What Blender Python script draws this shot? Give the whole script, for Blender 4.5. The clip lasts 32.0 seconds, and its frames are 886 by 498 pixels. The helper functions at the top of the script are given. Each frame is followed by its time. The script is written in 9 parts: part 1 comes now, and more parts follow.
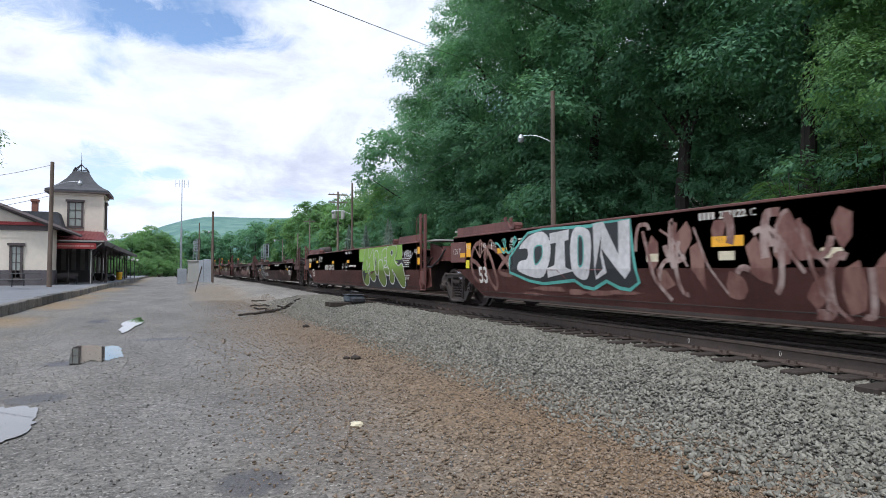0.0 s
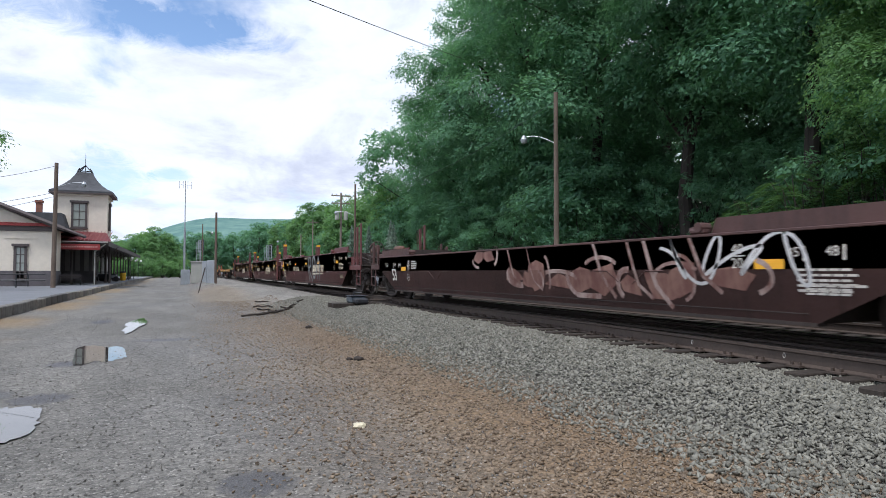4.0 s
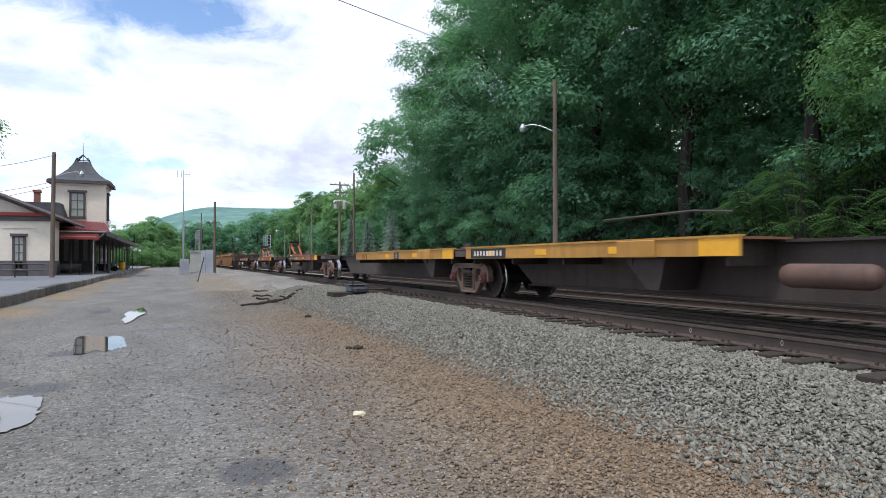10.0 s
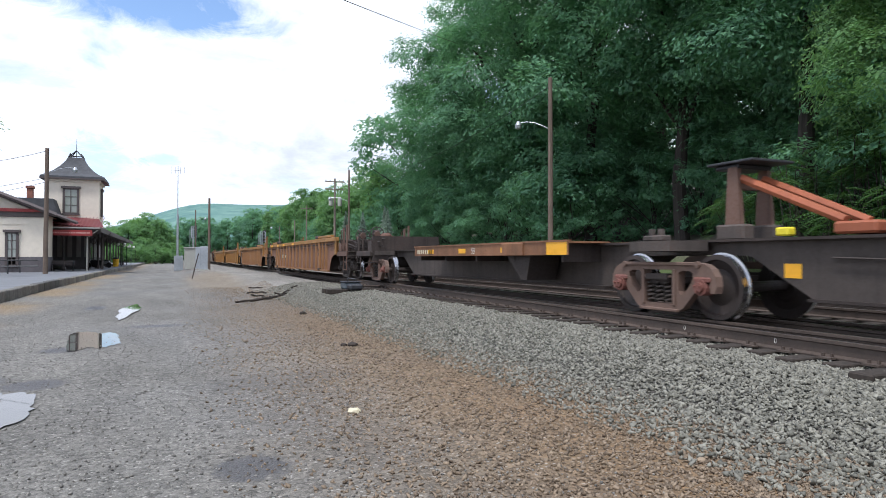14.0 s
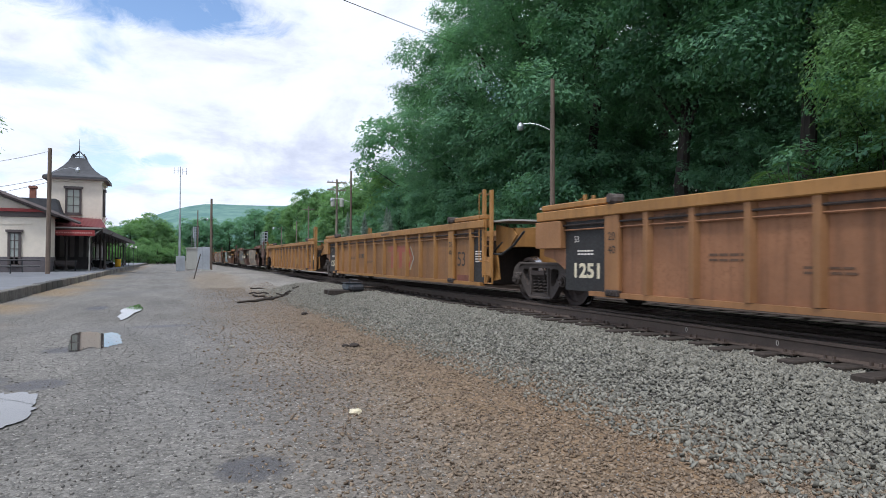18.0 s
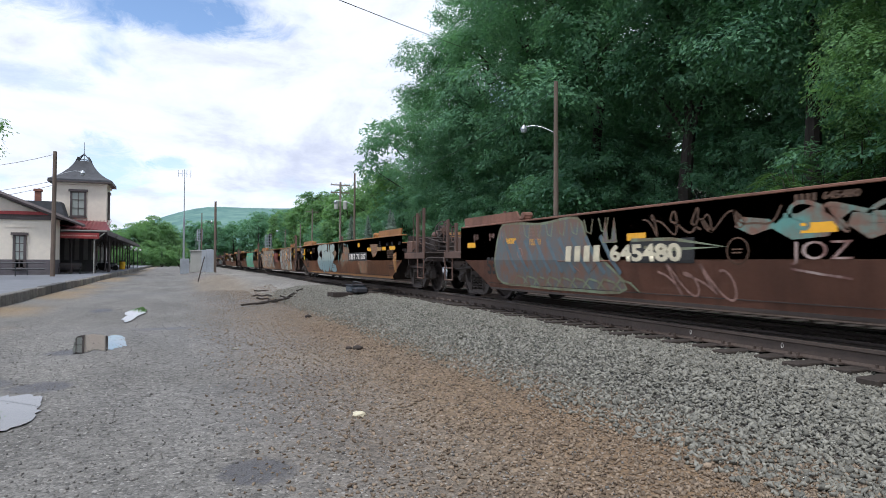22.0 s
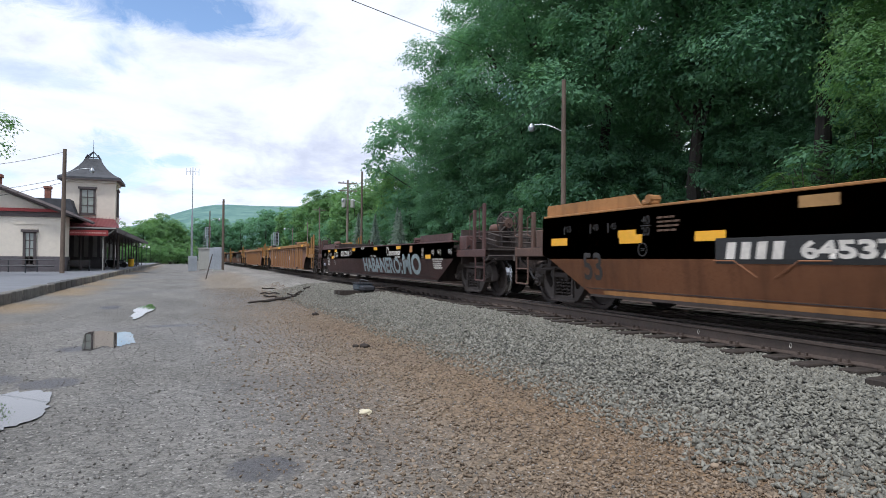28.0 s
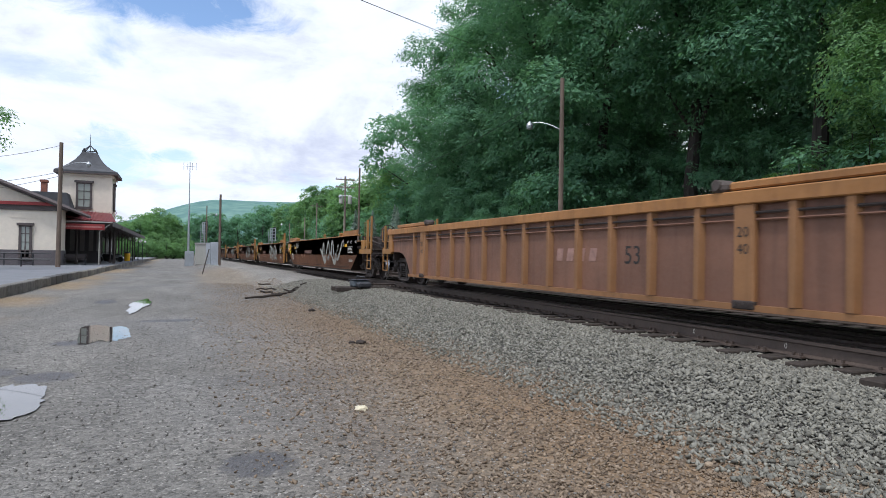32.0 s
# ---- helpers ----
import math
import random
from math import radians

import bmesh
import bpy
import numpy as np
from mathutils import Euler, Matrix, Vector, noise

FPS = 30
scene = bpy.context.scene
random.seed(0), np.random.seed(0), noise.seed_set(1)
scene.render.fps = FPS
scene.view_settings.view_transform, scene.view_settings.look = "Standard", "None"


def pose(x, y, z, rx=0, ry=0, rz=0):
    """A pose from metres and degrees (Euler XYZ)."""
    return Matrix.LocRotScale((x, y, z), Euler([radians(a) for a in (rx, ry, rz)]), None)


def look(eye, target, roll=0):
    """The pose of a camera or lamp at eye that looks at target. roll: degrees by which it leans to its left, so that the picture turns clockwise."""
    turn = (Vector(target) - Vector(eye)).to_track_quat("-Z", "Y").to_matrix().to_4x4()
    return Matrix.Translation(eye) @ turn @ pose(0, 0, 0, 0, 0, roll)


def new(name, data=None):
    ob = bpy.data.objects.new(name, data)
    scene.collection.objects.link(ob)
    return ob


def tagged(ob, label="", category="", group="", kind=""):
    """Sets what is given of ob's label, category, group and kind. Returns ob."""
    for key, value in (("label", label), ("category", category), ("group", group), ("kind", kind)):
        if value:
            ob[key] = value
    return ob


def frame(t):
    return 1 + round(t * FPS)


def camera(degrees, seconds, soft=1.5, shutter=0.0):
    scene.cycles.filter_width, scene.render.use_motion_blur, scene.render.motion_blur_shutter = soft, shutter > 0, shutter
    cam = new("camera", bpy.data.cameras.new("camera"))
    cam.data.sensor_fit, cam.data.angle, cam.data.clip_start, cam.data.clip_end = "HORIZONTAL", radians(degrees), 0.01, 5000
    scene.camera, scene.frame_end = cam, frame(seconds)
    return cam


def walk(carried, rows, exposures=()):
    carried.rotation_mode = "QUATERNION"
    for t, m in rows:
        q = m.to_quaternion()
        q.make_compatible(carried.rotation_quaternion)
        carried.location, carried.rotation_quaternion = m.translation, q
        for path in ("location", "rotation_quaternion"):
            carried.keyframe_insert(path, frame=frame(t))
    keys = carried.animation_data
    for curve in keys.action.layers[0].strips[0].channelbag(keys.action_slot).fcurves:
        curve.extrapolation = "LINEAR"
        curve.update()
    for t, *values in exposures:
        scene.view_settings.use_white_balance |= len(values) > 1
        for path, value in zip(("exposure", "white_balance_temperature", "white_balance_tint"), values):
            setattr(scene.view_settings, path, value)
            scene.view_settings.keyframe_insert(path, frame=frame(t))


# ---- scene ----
cam = camera(70.0, 32.0, soft=0.8, shutter=0.1)
EYE = (0.0, 0.0, 1.5)
PATH = [  # seconds, yaw, pitch, roll in degrees: a hand-held camera on one spot
    (0, -23.16, 1.99, -0.00), (0.5, -23.16, 2.00, -0.08), (1, -23.16, 1.92, -0.00), (1.5, -23.01, 1.91, 0.09),
    (2, -22.94, 1.93, 0.09), (2.5, -22.96, 1.94, 0.06), (3, -22.92, 1.95, 0.21), (3.5, -22.91, 2.01, 0.15),
    (5.5, -22.88, 2.21, -0.13), (6, -22.91, 2.20, -0.03), (6.5, -23.00, 2.08, -0.17), (7, -22.97, 2.07, -0.22),
    (7.5, -22.96, 2.01, -0.13), (8, -23.00, 1.91, -0.10), (8.5, -22.98, 1.65, -0.14), (9, -23.00, 1.55, -0.31),
    (9.5, -23.03, 1.25, 0.02), (10, -22.99, 1.09, -0.07), (10.5, -23.06, 1.01, -0.13), (11, -23.10, 0.95, 0.05),
    (11.5, -23.13, 0.88, 0.10), (12, -23.18, 0.77, 0.17), (12.5, -23.21, 0.77, 0.30), (13, -23.30, 0.82, 0.07),
    (13.5, -23.40, 0.87, 0.08), (14, -23.43, 0.83, 0.05), (14.5, -23.39, 0.83, 0.16), (16.5, -23.27, 0.86, 0.21),
    (17, -23.25, 0.85, 0.29), (17.5, -23.23, 0.88, 0.31), (18, -23.27, 0.93, 0.22), (18.5, -23.23, 1.00, 0.21),
    (19, -23.22, 0.97, 0.34), (19.5, -23.17, 0.96, 0.36), (20, -23.18, 0.94, 0.41), (20.5, -23.14, 0.98, 0.48),
    (21, -23.07, 1.09, 0.45), (21.5, -22.99, 1.12, 0.10), (22, -22.95, 1.15, 0.18), (22.5, -22.80, 1.16, 0.37),
    (23, -22.70, 1.19, 0.28), (23.5, -22.73, 1.10, 0.35), (24, -22.60, 0.97, 0.28), (24.5, -22.57, 0.93, 0.21),
    (25, -22.52, 0.97, 0.32), (25.5, -22.45, 1.02, 0.33), (27.5, -22.39, 0.99, 0.25), (28, -22.32, 1.01, 0.41),
    (28.5, -22.33, 1.06, 0.41), (29, -22.35, 1.08, 0.41), (29.5, -22.40, 1.13, 0.47), (30, -22.40, 1.07, 0.53),
    (30.5, -22.39, 0.92, 0.66), (31, -22.43, 0.86, 0.88), (31.5, -22.48, 0.84, 0.82), (32, -22.59, 0.76, 0.92),
]
walk(cam, [(t, pose(*EYE, 90 + p, 0, y) @ pose(0, 0, 0, 0, 0, r)) for t, y, p, r in PATH],
     exposures=[(t, e, 6200, 12) for t, e in ((0.0, 0.0), (9.2, 0.0), (10.0, 0.08), (11.0, 0.20), (14.0, 0.24), (15.5, 0.10), (17.0, 0.0), (32.0, 0.0))])

# ---- light ----
world = bpy.data.worlds.new("sky")
scene.world = world
world.use_nodes = True
wn, wl = world.node_tree.nodes, world.node_tree.links
wn.clear()
SUN_EL, SUN_AZ = 66.0, 226.0   # degrees; azimuth from +Y clockwise


def wnode(kind, operation="", interpolation_type="", data_type=""):
    n = wn.new(kind)
    if operation:
        n.operation = operation
    if interpolation_type:
        n.interpolation_type = interpolation_type
    if data_type:
        n.data_type = data_type
    return n


def wmath(op, a, b=None):
    n = wnode("ShaderNodeMath", operation=op)
    for i, v in enumerate((a, b)):
        if v is None:
            continue
        if isinstance(v, (int, float)):
            n.inputs[i].default_value = v
        else:
            wl.new(v, n.inputs[i])
    return n.outputs[0]


sky = wnode("ShaderNodeTexSky")
sky.sky_type, sky.sun_disc, sky.sun_elevation, sky.sun_rotation = "NISHITA", False, radians(SUN_EL), radians(SUN_AZ)
sky.air_density, sky.dust_density, sky.ozone_density = 1.0, 0.4, 2.5
skyc = wnode("ShaderNodeVectorMath", operation="SCALE")
wl.new(sky.outputs[0], skyc.inputs[0])
skyc.inputs["Scale"].default_value = 0.19
tc = wnode("ShaderNodeTexCoord")
sep = wnode("ShaderNodeSeparateXYZ")
wl.new(tc.outputs["Generated"], sep.inputs[0])
zz = wmath("ADD", wmath("MAXIMUM", sep.outputs[2], 0.0), 0.26)
comb = wnode("ShaderNodeCombineXYZ")
wl.new(wmath("DIVIDE", sep.outputs[0], zz), comb.inputs[0])
wl.new(wmath("DIVIDE", sep.outputs[1], zz), comb.inputs[1])


def wnoise(scale, detail, rough, off, dist=0.0):
    m = wnode("ShaderNodeMapping")
    m.inputs["Location"].default_value = off
    m.inputs["Scale"].default_value = (scale, scale, scale)
    wl.new(comb.outputs[0], m.inputs[0])
    n = wnode("ShaderNodeTexNoise")
    n.inputs["Scale"].default_value = 1.0
    n.inputs["Detail"].default_value = detail
    n.inputs["Roughness"].default_value = rough
    n.inputs["Distortion"].default_value = dist
    wl.new(m.outputs[0], n.inputs[0])
    return n.outputs[0]


def wramp(v, lo, hi):
    n = wnode("ShaderNodeMapRange", interpolation_type="SMOOTHSTEP")
    wl.new(v, n.inputs[0])
    n.inputs[1].default_value, n.inputs[2].default_value = lo, hi
    return n.outputs[0]


cover = wramp(wnoise(1.15, 10.0, 0.55, (1.576, 6.298, 0.0), 0.25), 0.345, 0.455)
body = wramp(wnoise(1.9, 11.0, 0.6, (9.0, 4.0, 2.0), 0.35), 0.32, 0.56)
ragged = wnoise(6.5, 10.0, 0.72, (3.0, 1.0, 5.0), 0.6)
# three blue openings in the cloud and a faint fourth added to tint the puddle's reflection: azimuth, elevation, half
# width, half height in degrees
for o_az, o_el, o_w, o_h in ((-5.2, 7.4, 2.4, 1.9), (-0.6, 8.1, 1.3, 0.45), (-4.0, 19.8, 10.0, 1.5), (-11.0, 13.6, 4.0, 0.8)):
    ca, sa = math.cos(radians(o_az)), math.sin(radians(o_az))
    across = wmath("SUBTRACT", wmath("MULTIPLY", sep.outputs[0], ca), wmath("MULTIPLY", sep.outputs[1], sa))
    ahead = wmath("MAXIMUM", wmath("ADD", wmath("MULTIPLY", sep.outputs[0], sa), wmath("MULTIPLY", sep.outputs[1], ca)), 0.01)
    du = wmath("MULTIPLY", wmath("DIVIDE", across, ahead), 1 / math.tan(radians(o_w)))
    dv = wmath("MULTIPLY", wmath("SUBTRACT", wmath("DIVIDE", sep.outputs[2], ahead), math.tan(radians(o_el))), 1 / math.tan(radians(o_h)))
    rr = wmath("ADD", wmath("MULTIPLY", du, du), wmath("MULTIPLY", dv, dv))
    rr = wmath("ADD", rr, wmath("MULTIPLY", wmath("SUBTRACT", ragged, 0.5), 7.5))
    gap = wmath("SUBTRACT", 1.0, wramp(rr, -0.4, 2.6))
    cover = wmath("MAXIMUM", wmath("SUBTRACT", cover, wmath("MULTIPLY", gap, 0.75 if o_az > -10 else 0.35)), 0.0)
cloud = wnode("ShaderNodeMix", data_type="RGBA")
wl.new(body, cloud.inputs[0])
cloud.inputs[6].default_value, cloud.inputs[7].default_value = (0.68, 0.73, 0.87, 1), (1.02, 1.08, 1.19, 1)
allsky = wnode("ShaderNodeMix", data_type="RGBA")
wl.new(wmath("MAXIMUM", cover, wmath("SUBTRACT", 1.45, wmath("MULTIPLY", zz, 3.9))), allsky.inputs[0])
wl.new(skyc.outputs[0], allsky.inputs[6])
wl.new(cloud.outputs[2], allsky.inputs[7])
bg = wnode("ShaderNodeBackground")
wl.new(allsky.outputs[2], bg.inputs[0])
bg.inputs[1].default_value = 1.0
wo = wnode("ShaderNodeOutputWorld")
wl.new(bg.outputs[0], wo.inputs[0])

sun = new("sun", bpy.data.lights.new("sun", "SUN"))
sun.data.energy, sun.data.angle, sun.data.color = 2.6, radians(9), (1.0, 0.97, 0.92)
az, el = radians(SUN_AZ), radians(SUN_EL)
sun.matrix_world = look((0, 0, 40), (-math.sin(az) * math.cos(el) * 10, -math.cos(az) * math.cos(el) * 10, 40 - math.sin(el) * 10))
scene.view_settings.exposure = 0.0


# ---- materials ----
class Mat:
    """A node material under construction."""

    def __init__(self, name, rough=0.7, metal=0.0):
        self.m = bpy.data.materials.new(name)
        self.m.use_nodes = True
        self.n, self.l = self.m.node_tree.nodes, self.m.node_tree.links
        self.b = self.n["Principled BSDF"]
        self.b.inputs["Roughness"].default_value, self.b.inputs["Metallic"].default_value = rough, metal

    def node(self, kind, operation="", interpolation_type="", data_type="", blend_type=""):
        n = self.n.new(kind)
        if operation:
            n.operation = operation
        if interpolation_type:
            n.interpolation_type = interpolation_type
        if data_type:
            n.data_type = data_type
        if blend_type:
            n.blend_type = blend_type
        return n

    def put(self, sock, v):
        if isinstance(v, bpy.types.NodeSocket):
            self.l.new(v, sock)
        elif isinstance(v, (tuple, list)):
            sock.default_value = (*v, 1) if len(v) == 3 and len(sock.default_value) == 4 else v
        else:
            sock.default_value = v

    def coord(self, scale=(1, 1, 1), world=False, off=(0, 0, 0)):
        if world:
            src = self.node("ShaderNodeNewGeometry").outputs["Position"]
        else:
            src = self.node("ShaderNodeTexCoord").outputs["Object"]
        m = self.node("ShaderNodeMapping")
        m.inputs["Scale"].default_value, m.inputs["Location"].default_value = scale, off
        self.l.new(src, m.inputs[0])
        return m.outputs[0]

    def noise(self, vec, scale=1.0, detail=4.0, rough=0.55, dist=0.0):
        n = self.node("ShaderNodeTexNoise")
        self.l.new(vec, n.inputs[0])
        n.inputs["Scale"].default_value, n.inputs["Detail"].default_value = scale, detail
        n.inputs["Roughness"].default_value, n.inputs["Distortion"].default_value = rough, dist
        return n.outputs[0]

    def ramp(self, v, lo, hi, a=0.0, b=1.0):
        n = self.node("ShaderNodeMapRange", interpolation_type="SMOOTHSTEP")
        self.put(n.inputs[0], v)
        for i, q in enumerate((lo, hi, a, b)):
            n.inputs[i + 1].default_value = q
        return n.outputs[0]

    def math(self, op, a, b=0.0):
        n = self.node("ShaderNodeMath", operation=op)
        self.put(n.inputs[0], a)
        self.put(n.inputs[1], b)
        return n.outputs[0]

    def mix(self, f, a, b, blend="MIX"):
        n = self.node("ShaderNodeMix", data_type="RGBA", blend_type=blend)
        for i, v in ((0, f), (6, a), (7, b)):
            self.put(n.inputs[i], v)
        return n.outputs[2]

    def bump(self, h, strength=0.3, dist=0.02):
        n = self.node("ShaderNodeBump")
        self.put(n.inputs["Height"], h)
        n.inputs["Strength"].default_value, n.inputs["Distance"].default_value = strength, dist
        self.l.new(n.outputs[0], self.b.inputs["Normal"])

    def color(self, v):
        self.put(self.b.inputs["Base Color"], v)
        return self


def dark(c, k):
    return tuple(x * k for x in c)


def paint(name, c, rough=0.5, grime=0.5, rust=0.25, rustc=(0.10, 0.045, 0.025), metal=0.0):
    """Weathered paint: faded blotches, streaks that run down, rusty spots."""
    m = Mat(name, rough, metal)
    big = m.noise(m.coord((0.5, 0.5, 0.7)), 1.0, 5, 0.6)
    streak = m.noise(m.coord((5.0, 5.0, 0.35)), 1.0, 4, 0.6)
    fine = m.noise(m.coord((1, 1, 1)), 26.0, 5, 0.65)
    col = m.mix(m.ramp(big, 0.3, 0.75), dark(c, 1 - 0.45 * grime), dark(c, 1 + 0.38 * grime))
    col = m.mix(m.ramp(streak, 0.46, 0.70, 0, 0.8 * grime), col, dark(c, 0.48))
    col = m.mix(m.ramp(m.math("ADD", m.math("MULTIPLY", fine, 0.5), m.math("MULTIPLY", big, 0.5)), 0.55, 0.68, 0, rust), col, rustc)
    m.color(col)
    m.put(m.b.inputs["Roughness"], m.ramp(fine, 0.3, 0.7, rough - 0.08, rough + 0.15))
    m.bump(fine, 0.12, 0.004)
    return m.m


def plain(name, c, rough=0.6, metal=0.0, var=0.2, scale=8.0, bump=0.1):
    m = Mat(name, rough, metal)
    f = m.noise(m.coord(), scale, 5, 0.6)
    g = m.noise(m.coord(), scale * 0.13, 3, 0.5)
    k = m.math("ADD", m.math("MULTIPLY", f, 0.5), m.math("MULTIPLY", g, 0.5))
    m.color(m.mix(m.ramp(k, 0.3, 0.7), dark(c, 1 - var), dark(c, 1 + var)))
    if bump:
        m.bump(f, bump, 0.01)
    return m.m


def wood(name, c, rough=0.85):
    m = Mat(name, rough)
    g = m.noise(m.coord((14, 14, 0.6)), 1.0, 6, 0.65)
    b = m.noise(m.coord(), 0.9, 4, 0.6)
    m.color(m.mix(m.ramp(m.math("ADD", m.math("MULTIPLY", g, 0.6), m.math("MULTIPLY", b, 0.4)), 0.32, 0.7), dark(c, 0.55), dark(c, 1.3)))
    m.bump(g, 0.4, 0.01)
    return m.m


M_BROWN = paint("brown_paint", (0.150, 0.056, 0.046), 0.5, 0.55, 0.2)
M_MAROON = paint("maroon_paint", (0.140, 0.047, 0.045), 0.42, 0.3, 0.05)
M_FEC = paint("dark_brown_paint", (0.092, 0.044, 0.038), 0.55, 0.6, 0.2)
M_RUSTO = paint("rust_orange_paint", (0.270, 0.114, 0.051), 0.55, 0.65, 0.35)
M_RUSTD = paint("dull_rust_paint", (0.205, 0.094, 0.060), 0.6, 0.6, 0.3)
M_OCH = paint("ochre_paint", (0.36, 0.165, 0.05), 0.6, 0.6, 0.35)
M_YEL = paint("yellow_paint", (0.250, 0.120, 0.045), 0.6, 0.6, 0.4)
M_YCH = paint("yellow_chord_paint", (0.330, 0.162, 0.044), 0.55, 0.55, 0.35)
M_TAN = paint("tan_rust_paint", (0.250, 0.115, 0.055), 0.65, 0.8, 0.4)
M_DKRIB = paint("dark_rust_paint", (0.130, 0.062, 0.042), 0.7, 0.7, 0.4)
M_GRIME = paint("grimy_steel", (0.048, 0.035, 0.030), 0.75, 0.8, 0.4)
M_TRUCK = paint("truck_steel", (0.075, 0.060, 0.052), 0.75, 0.7, 0.4)
M_ENDBRN = paint("rusty_end_steel", (0.135, 0.078, 0.058), 0.7, 0.7, 0.5)
M_FRUST = paint("rusty_truck_casting", (0.165, 0.105, 0.080), 0.7, 0.5, 0.35)
M_CAP = paint("red_bearing_cap", (0.190, 0.075, 0.058), 0.65, 0.5, 0.4)
M_PANEL = paint("faded_brown_panel_paint", (0.200, 0.098, 0.062), 0.6, 0.55, 0.35)
M_RIBS = paint("ochre_rib_paint", (0.290, 0.140, 0.055), 0.6, 0.5, 0.35)
M_BLACK = paint("black_paint", (0.020, 0.020, 0.020), 0.6, 0.4, 0.1)
M_WHEEL = paint("wheel_steel", (0.042, 0.031, 0.027), 0.6, 0.6, 0.4)
M_TREAD = plain("polished_tread", (0.45, 0.45, 0.46), 0.25, 1.0, 0.1)
M_REFL = plain("yellow_reflector", (0.85, 0.42, 0.02), 0.4, 0, 0.1)
M_WHITE = plain("white_lettering", (0.62, 0.58, 0.52), 0.6, 0, 0.25)
M_CREAM = plain("cream_lettering", (0.55, 0.47, 0.34), 0.6, 0, 0.25)
M_DARKLET = plain("black_lettering", (0.025, 0.022, 0.02), 0.6, 0, 0.3)
M_ORANGE = paint("orange_steel", (0.34, 0.10, 0.045), 0.6, 0.5, 0.4)
M_RAILTOP = plain("rail_head", (0.30, 0.27, 0.25), 0.3, 0.9, 0.2)
M_RAIL = paint("rusty_rail", (0.082, 0.060, 0.048), 0.65, 0.5, 0.45)
M_TIE = wood("creosoted_tie", (0.042, 0.032, 0.025))
M_POLE = wood("weathered_pole", (0.155, 0.115, 0.09))
M_GREYPOLE = wood("grey_pole", (0.24, 0.20, 0.165))
M_STUCCO = plain("cream_siding", (0.74, 0.67, 0.57), 0.85, 0, 0.07, 3.0)
# trim and wainscot lifted a little: distance haze put into both browns
M_DKTRIM = plain("dark_brown_trim", (0.085, 0.068, 0.066), 0.6, 0, 0.2)
M_WAINS = plain("purple_brown_wainscot", (0.110, 0.098, 0.105), 0.7, 0, 0.2)
M_REDTRIM = plain("red_trim", (0.30, 0.035, 0.035), 0.5, 0, 0.15)
M_REDROOF = plain("red_metal_roof", (0.21, 0.052, 0.055), 0.45, 0.1, 0.2)
M_SHINGLE = plain("grey_shingle", (0.075, 0.078, 0.085), 0.9, 0, 0.25, 12.0, 0.3)
M_GALV = plain("galvanized_steel", (0.42, 0.45, 0.48), 0.45, 0.7, 0.15)
M_GREYBOX = plain("grey_enamel", (0.40, 0.40, 0.37), 0.55, 0.0, 0.1)
M_DKSTEEL = plain("dark_steel", (0.035, 0.037, 0.042), 0.55, 0.3, 0.2)
M_BRICK = plain("red_brick", (0.25, 0.105, 0.075), 0.9, 0, 0.25, 10.0)
# grey wall paint, with the canopy's shade also put into its colour
M_SHADEWALL = plain("shaded_grey_boarding", (0.30, 0.285, 0.275), 0.85, 0, 0.15, 3.0)
M_SIGNW = plain("sign_lettering", (0.58, 0.33, 0.31), 0.6, 0, 0.1)


def glass(name, c=(0.03, 0.035, 0.04)):
    m = Mat(name, 0.04)
    m.color(c)
    m.b.inputs["Specular IOR Level"].default_value = 0.7
    return m.m


M_PANE = glass("window_pane", (0.30, 0.33, 0.30))


def leafmat(name, c, k=0.35):
    m = Mat(name, 0.68)
    r = m.node("ShaderNodeNewGeometry").outputs["Random Per Island"]
    big = m.noise(m.coord(world=True), 0.16, 3, 0.6)
    f = m.math("ADD", m.math("MULTIPLY", r, 0.42), m.math("MULTIPLY", big, 0.58))
    col = m.mix(m.ramp(f, 0.2, 0.8), dark(c, 0.7), (c[0] * 1.6, c[1] * 1.45, c[2] * 1.15))
    m.color(col)
    m.b.inputs["Specular IOR Level"].default_value = 0.35
    tr = m.node("ShaderNodeBsdfTranslucent")
    m.put(tr.inputs[0], m.mix(0.5, col, (c[0] * 1.8, c[1] * 1.7, c[2] * 0.6)))
    mx = m.node("ShaderNodeMixShader")
    mx.inputs[0].default_value = k
    m.l.new(m.b.outputs[0], mx.inputs[1])
    m.l.new(tr.outputs[0], mx.inputs[2])
    m.l.new(mx.outputs[0], m.n["Material Output"].inputs[0])
    return m.m


M_LEAF = leafmat("maple_leaves", (0.118, 0.272, 0.192), 0.46)
M_LEAF2 = leafmat("light_leaves", (0.145, 0.290, 0.150), 0.5)
M_SUMAC = leafmat("sumac_leaves", (0.055, 0.125, 0.050), 0.4)
M_SPRUCE = leafmat("blue_spruce_needles", (0.22, 0.31, 0.31), 0.2)
M_BARK = wood("bark", (0.040, 0.032, 0.027))


def stonemat(name, lo, hi, warm=0.0):
    m = Mat(name, 0.85)
    r = m.node("ShaderNodeNewGeometry").outputs["Random Per Island"]
    f = m.noise(m.coord(), 40.0, 4, 0.6)
    col = m.mix(m.math("ADD", m.math("MULTIPLY", r, 0.8), m.math("MULTIPLY", f, 0.2)), lo, hi)
    m.color(col)
    m.bump(f, 0.3, 0.01)
    return m.m


M_STONE = stonemat("grey_ballast", (0.082, 0.080, 0.066), (0.310, 0.300, 0.250))
M_PEBBLE = stonemat("tan_gravel", (0.085, 0.060, 0.040), (0.32, 0.245, 0.17))
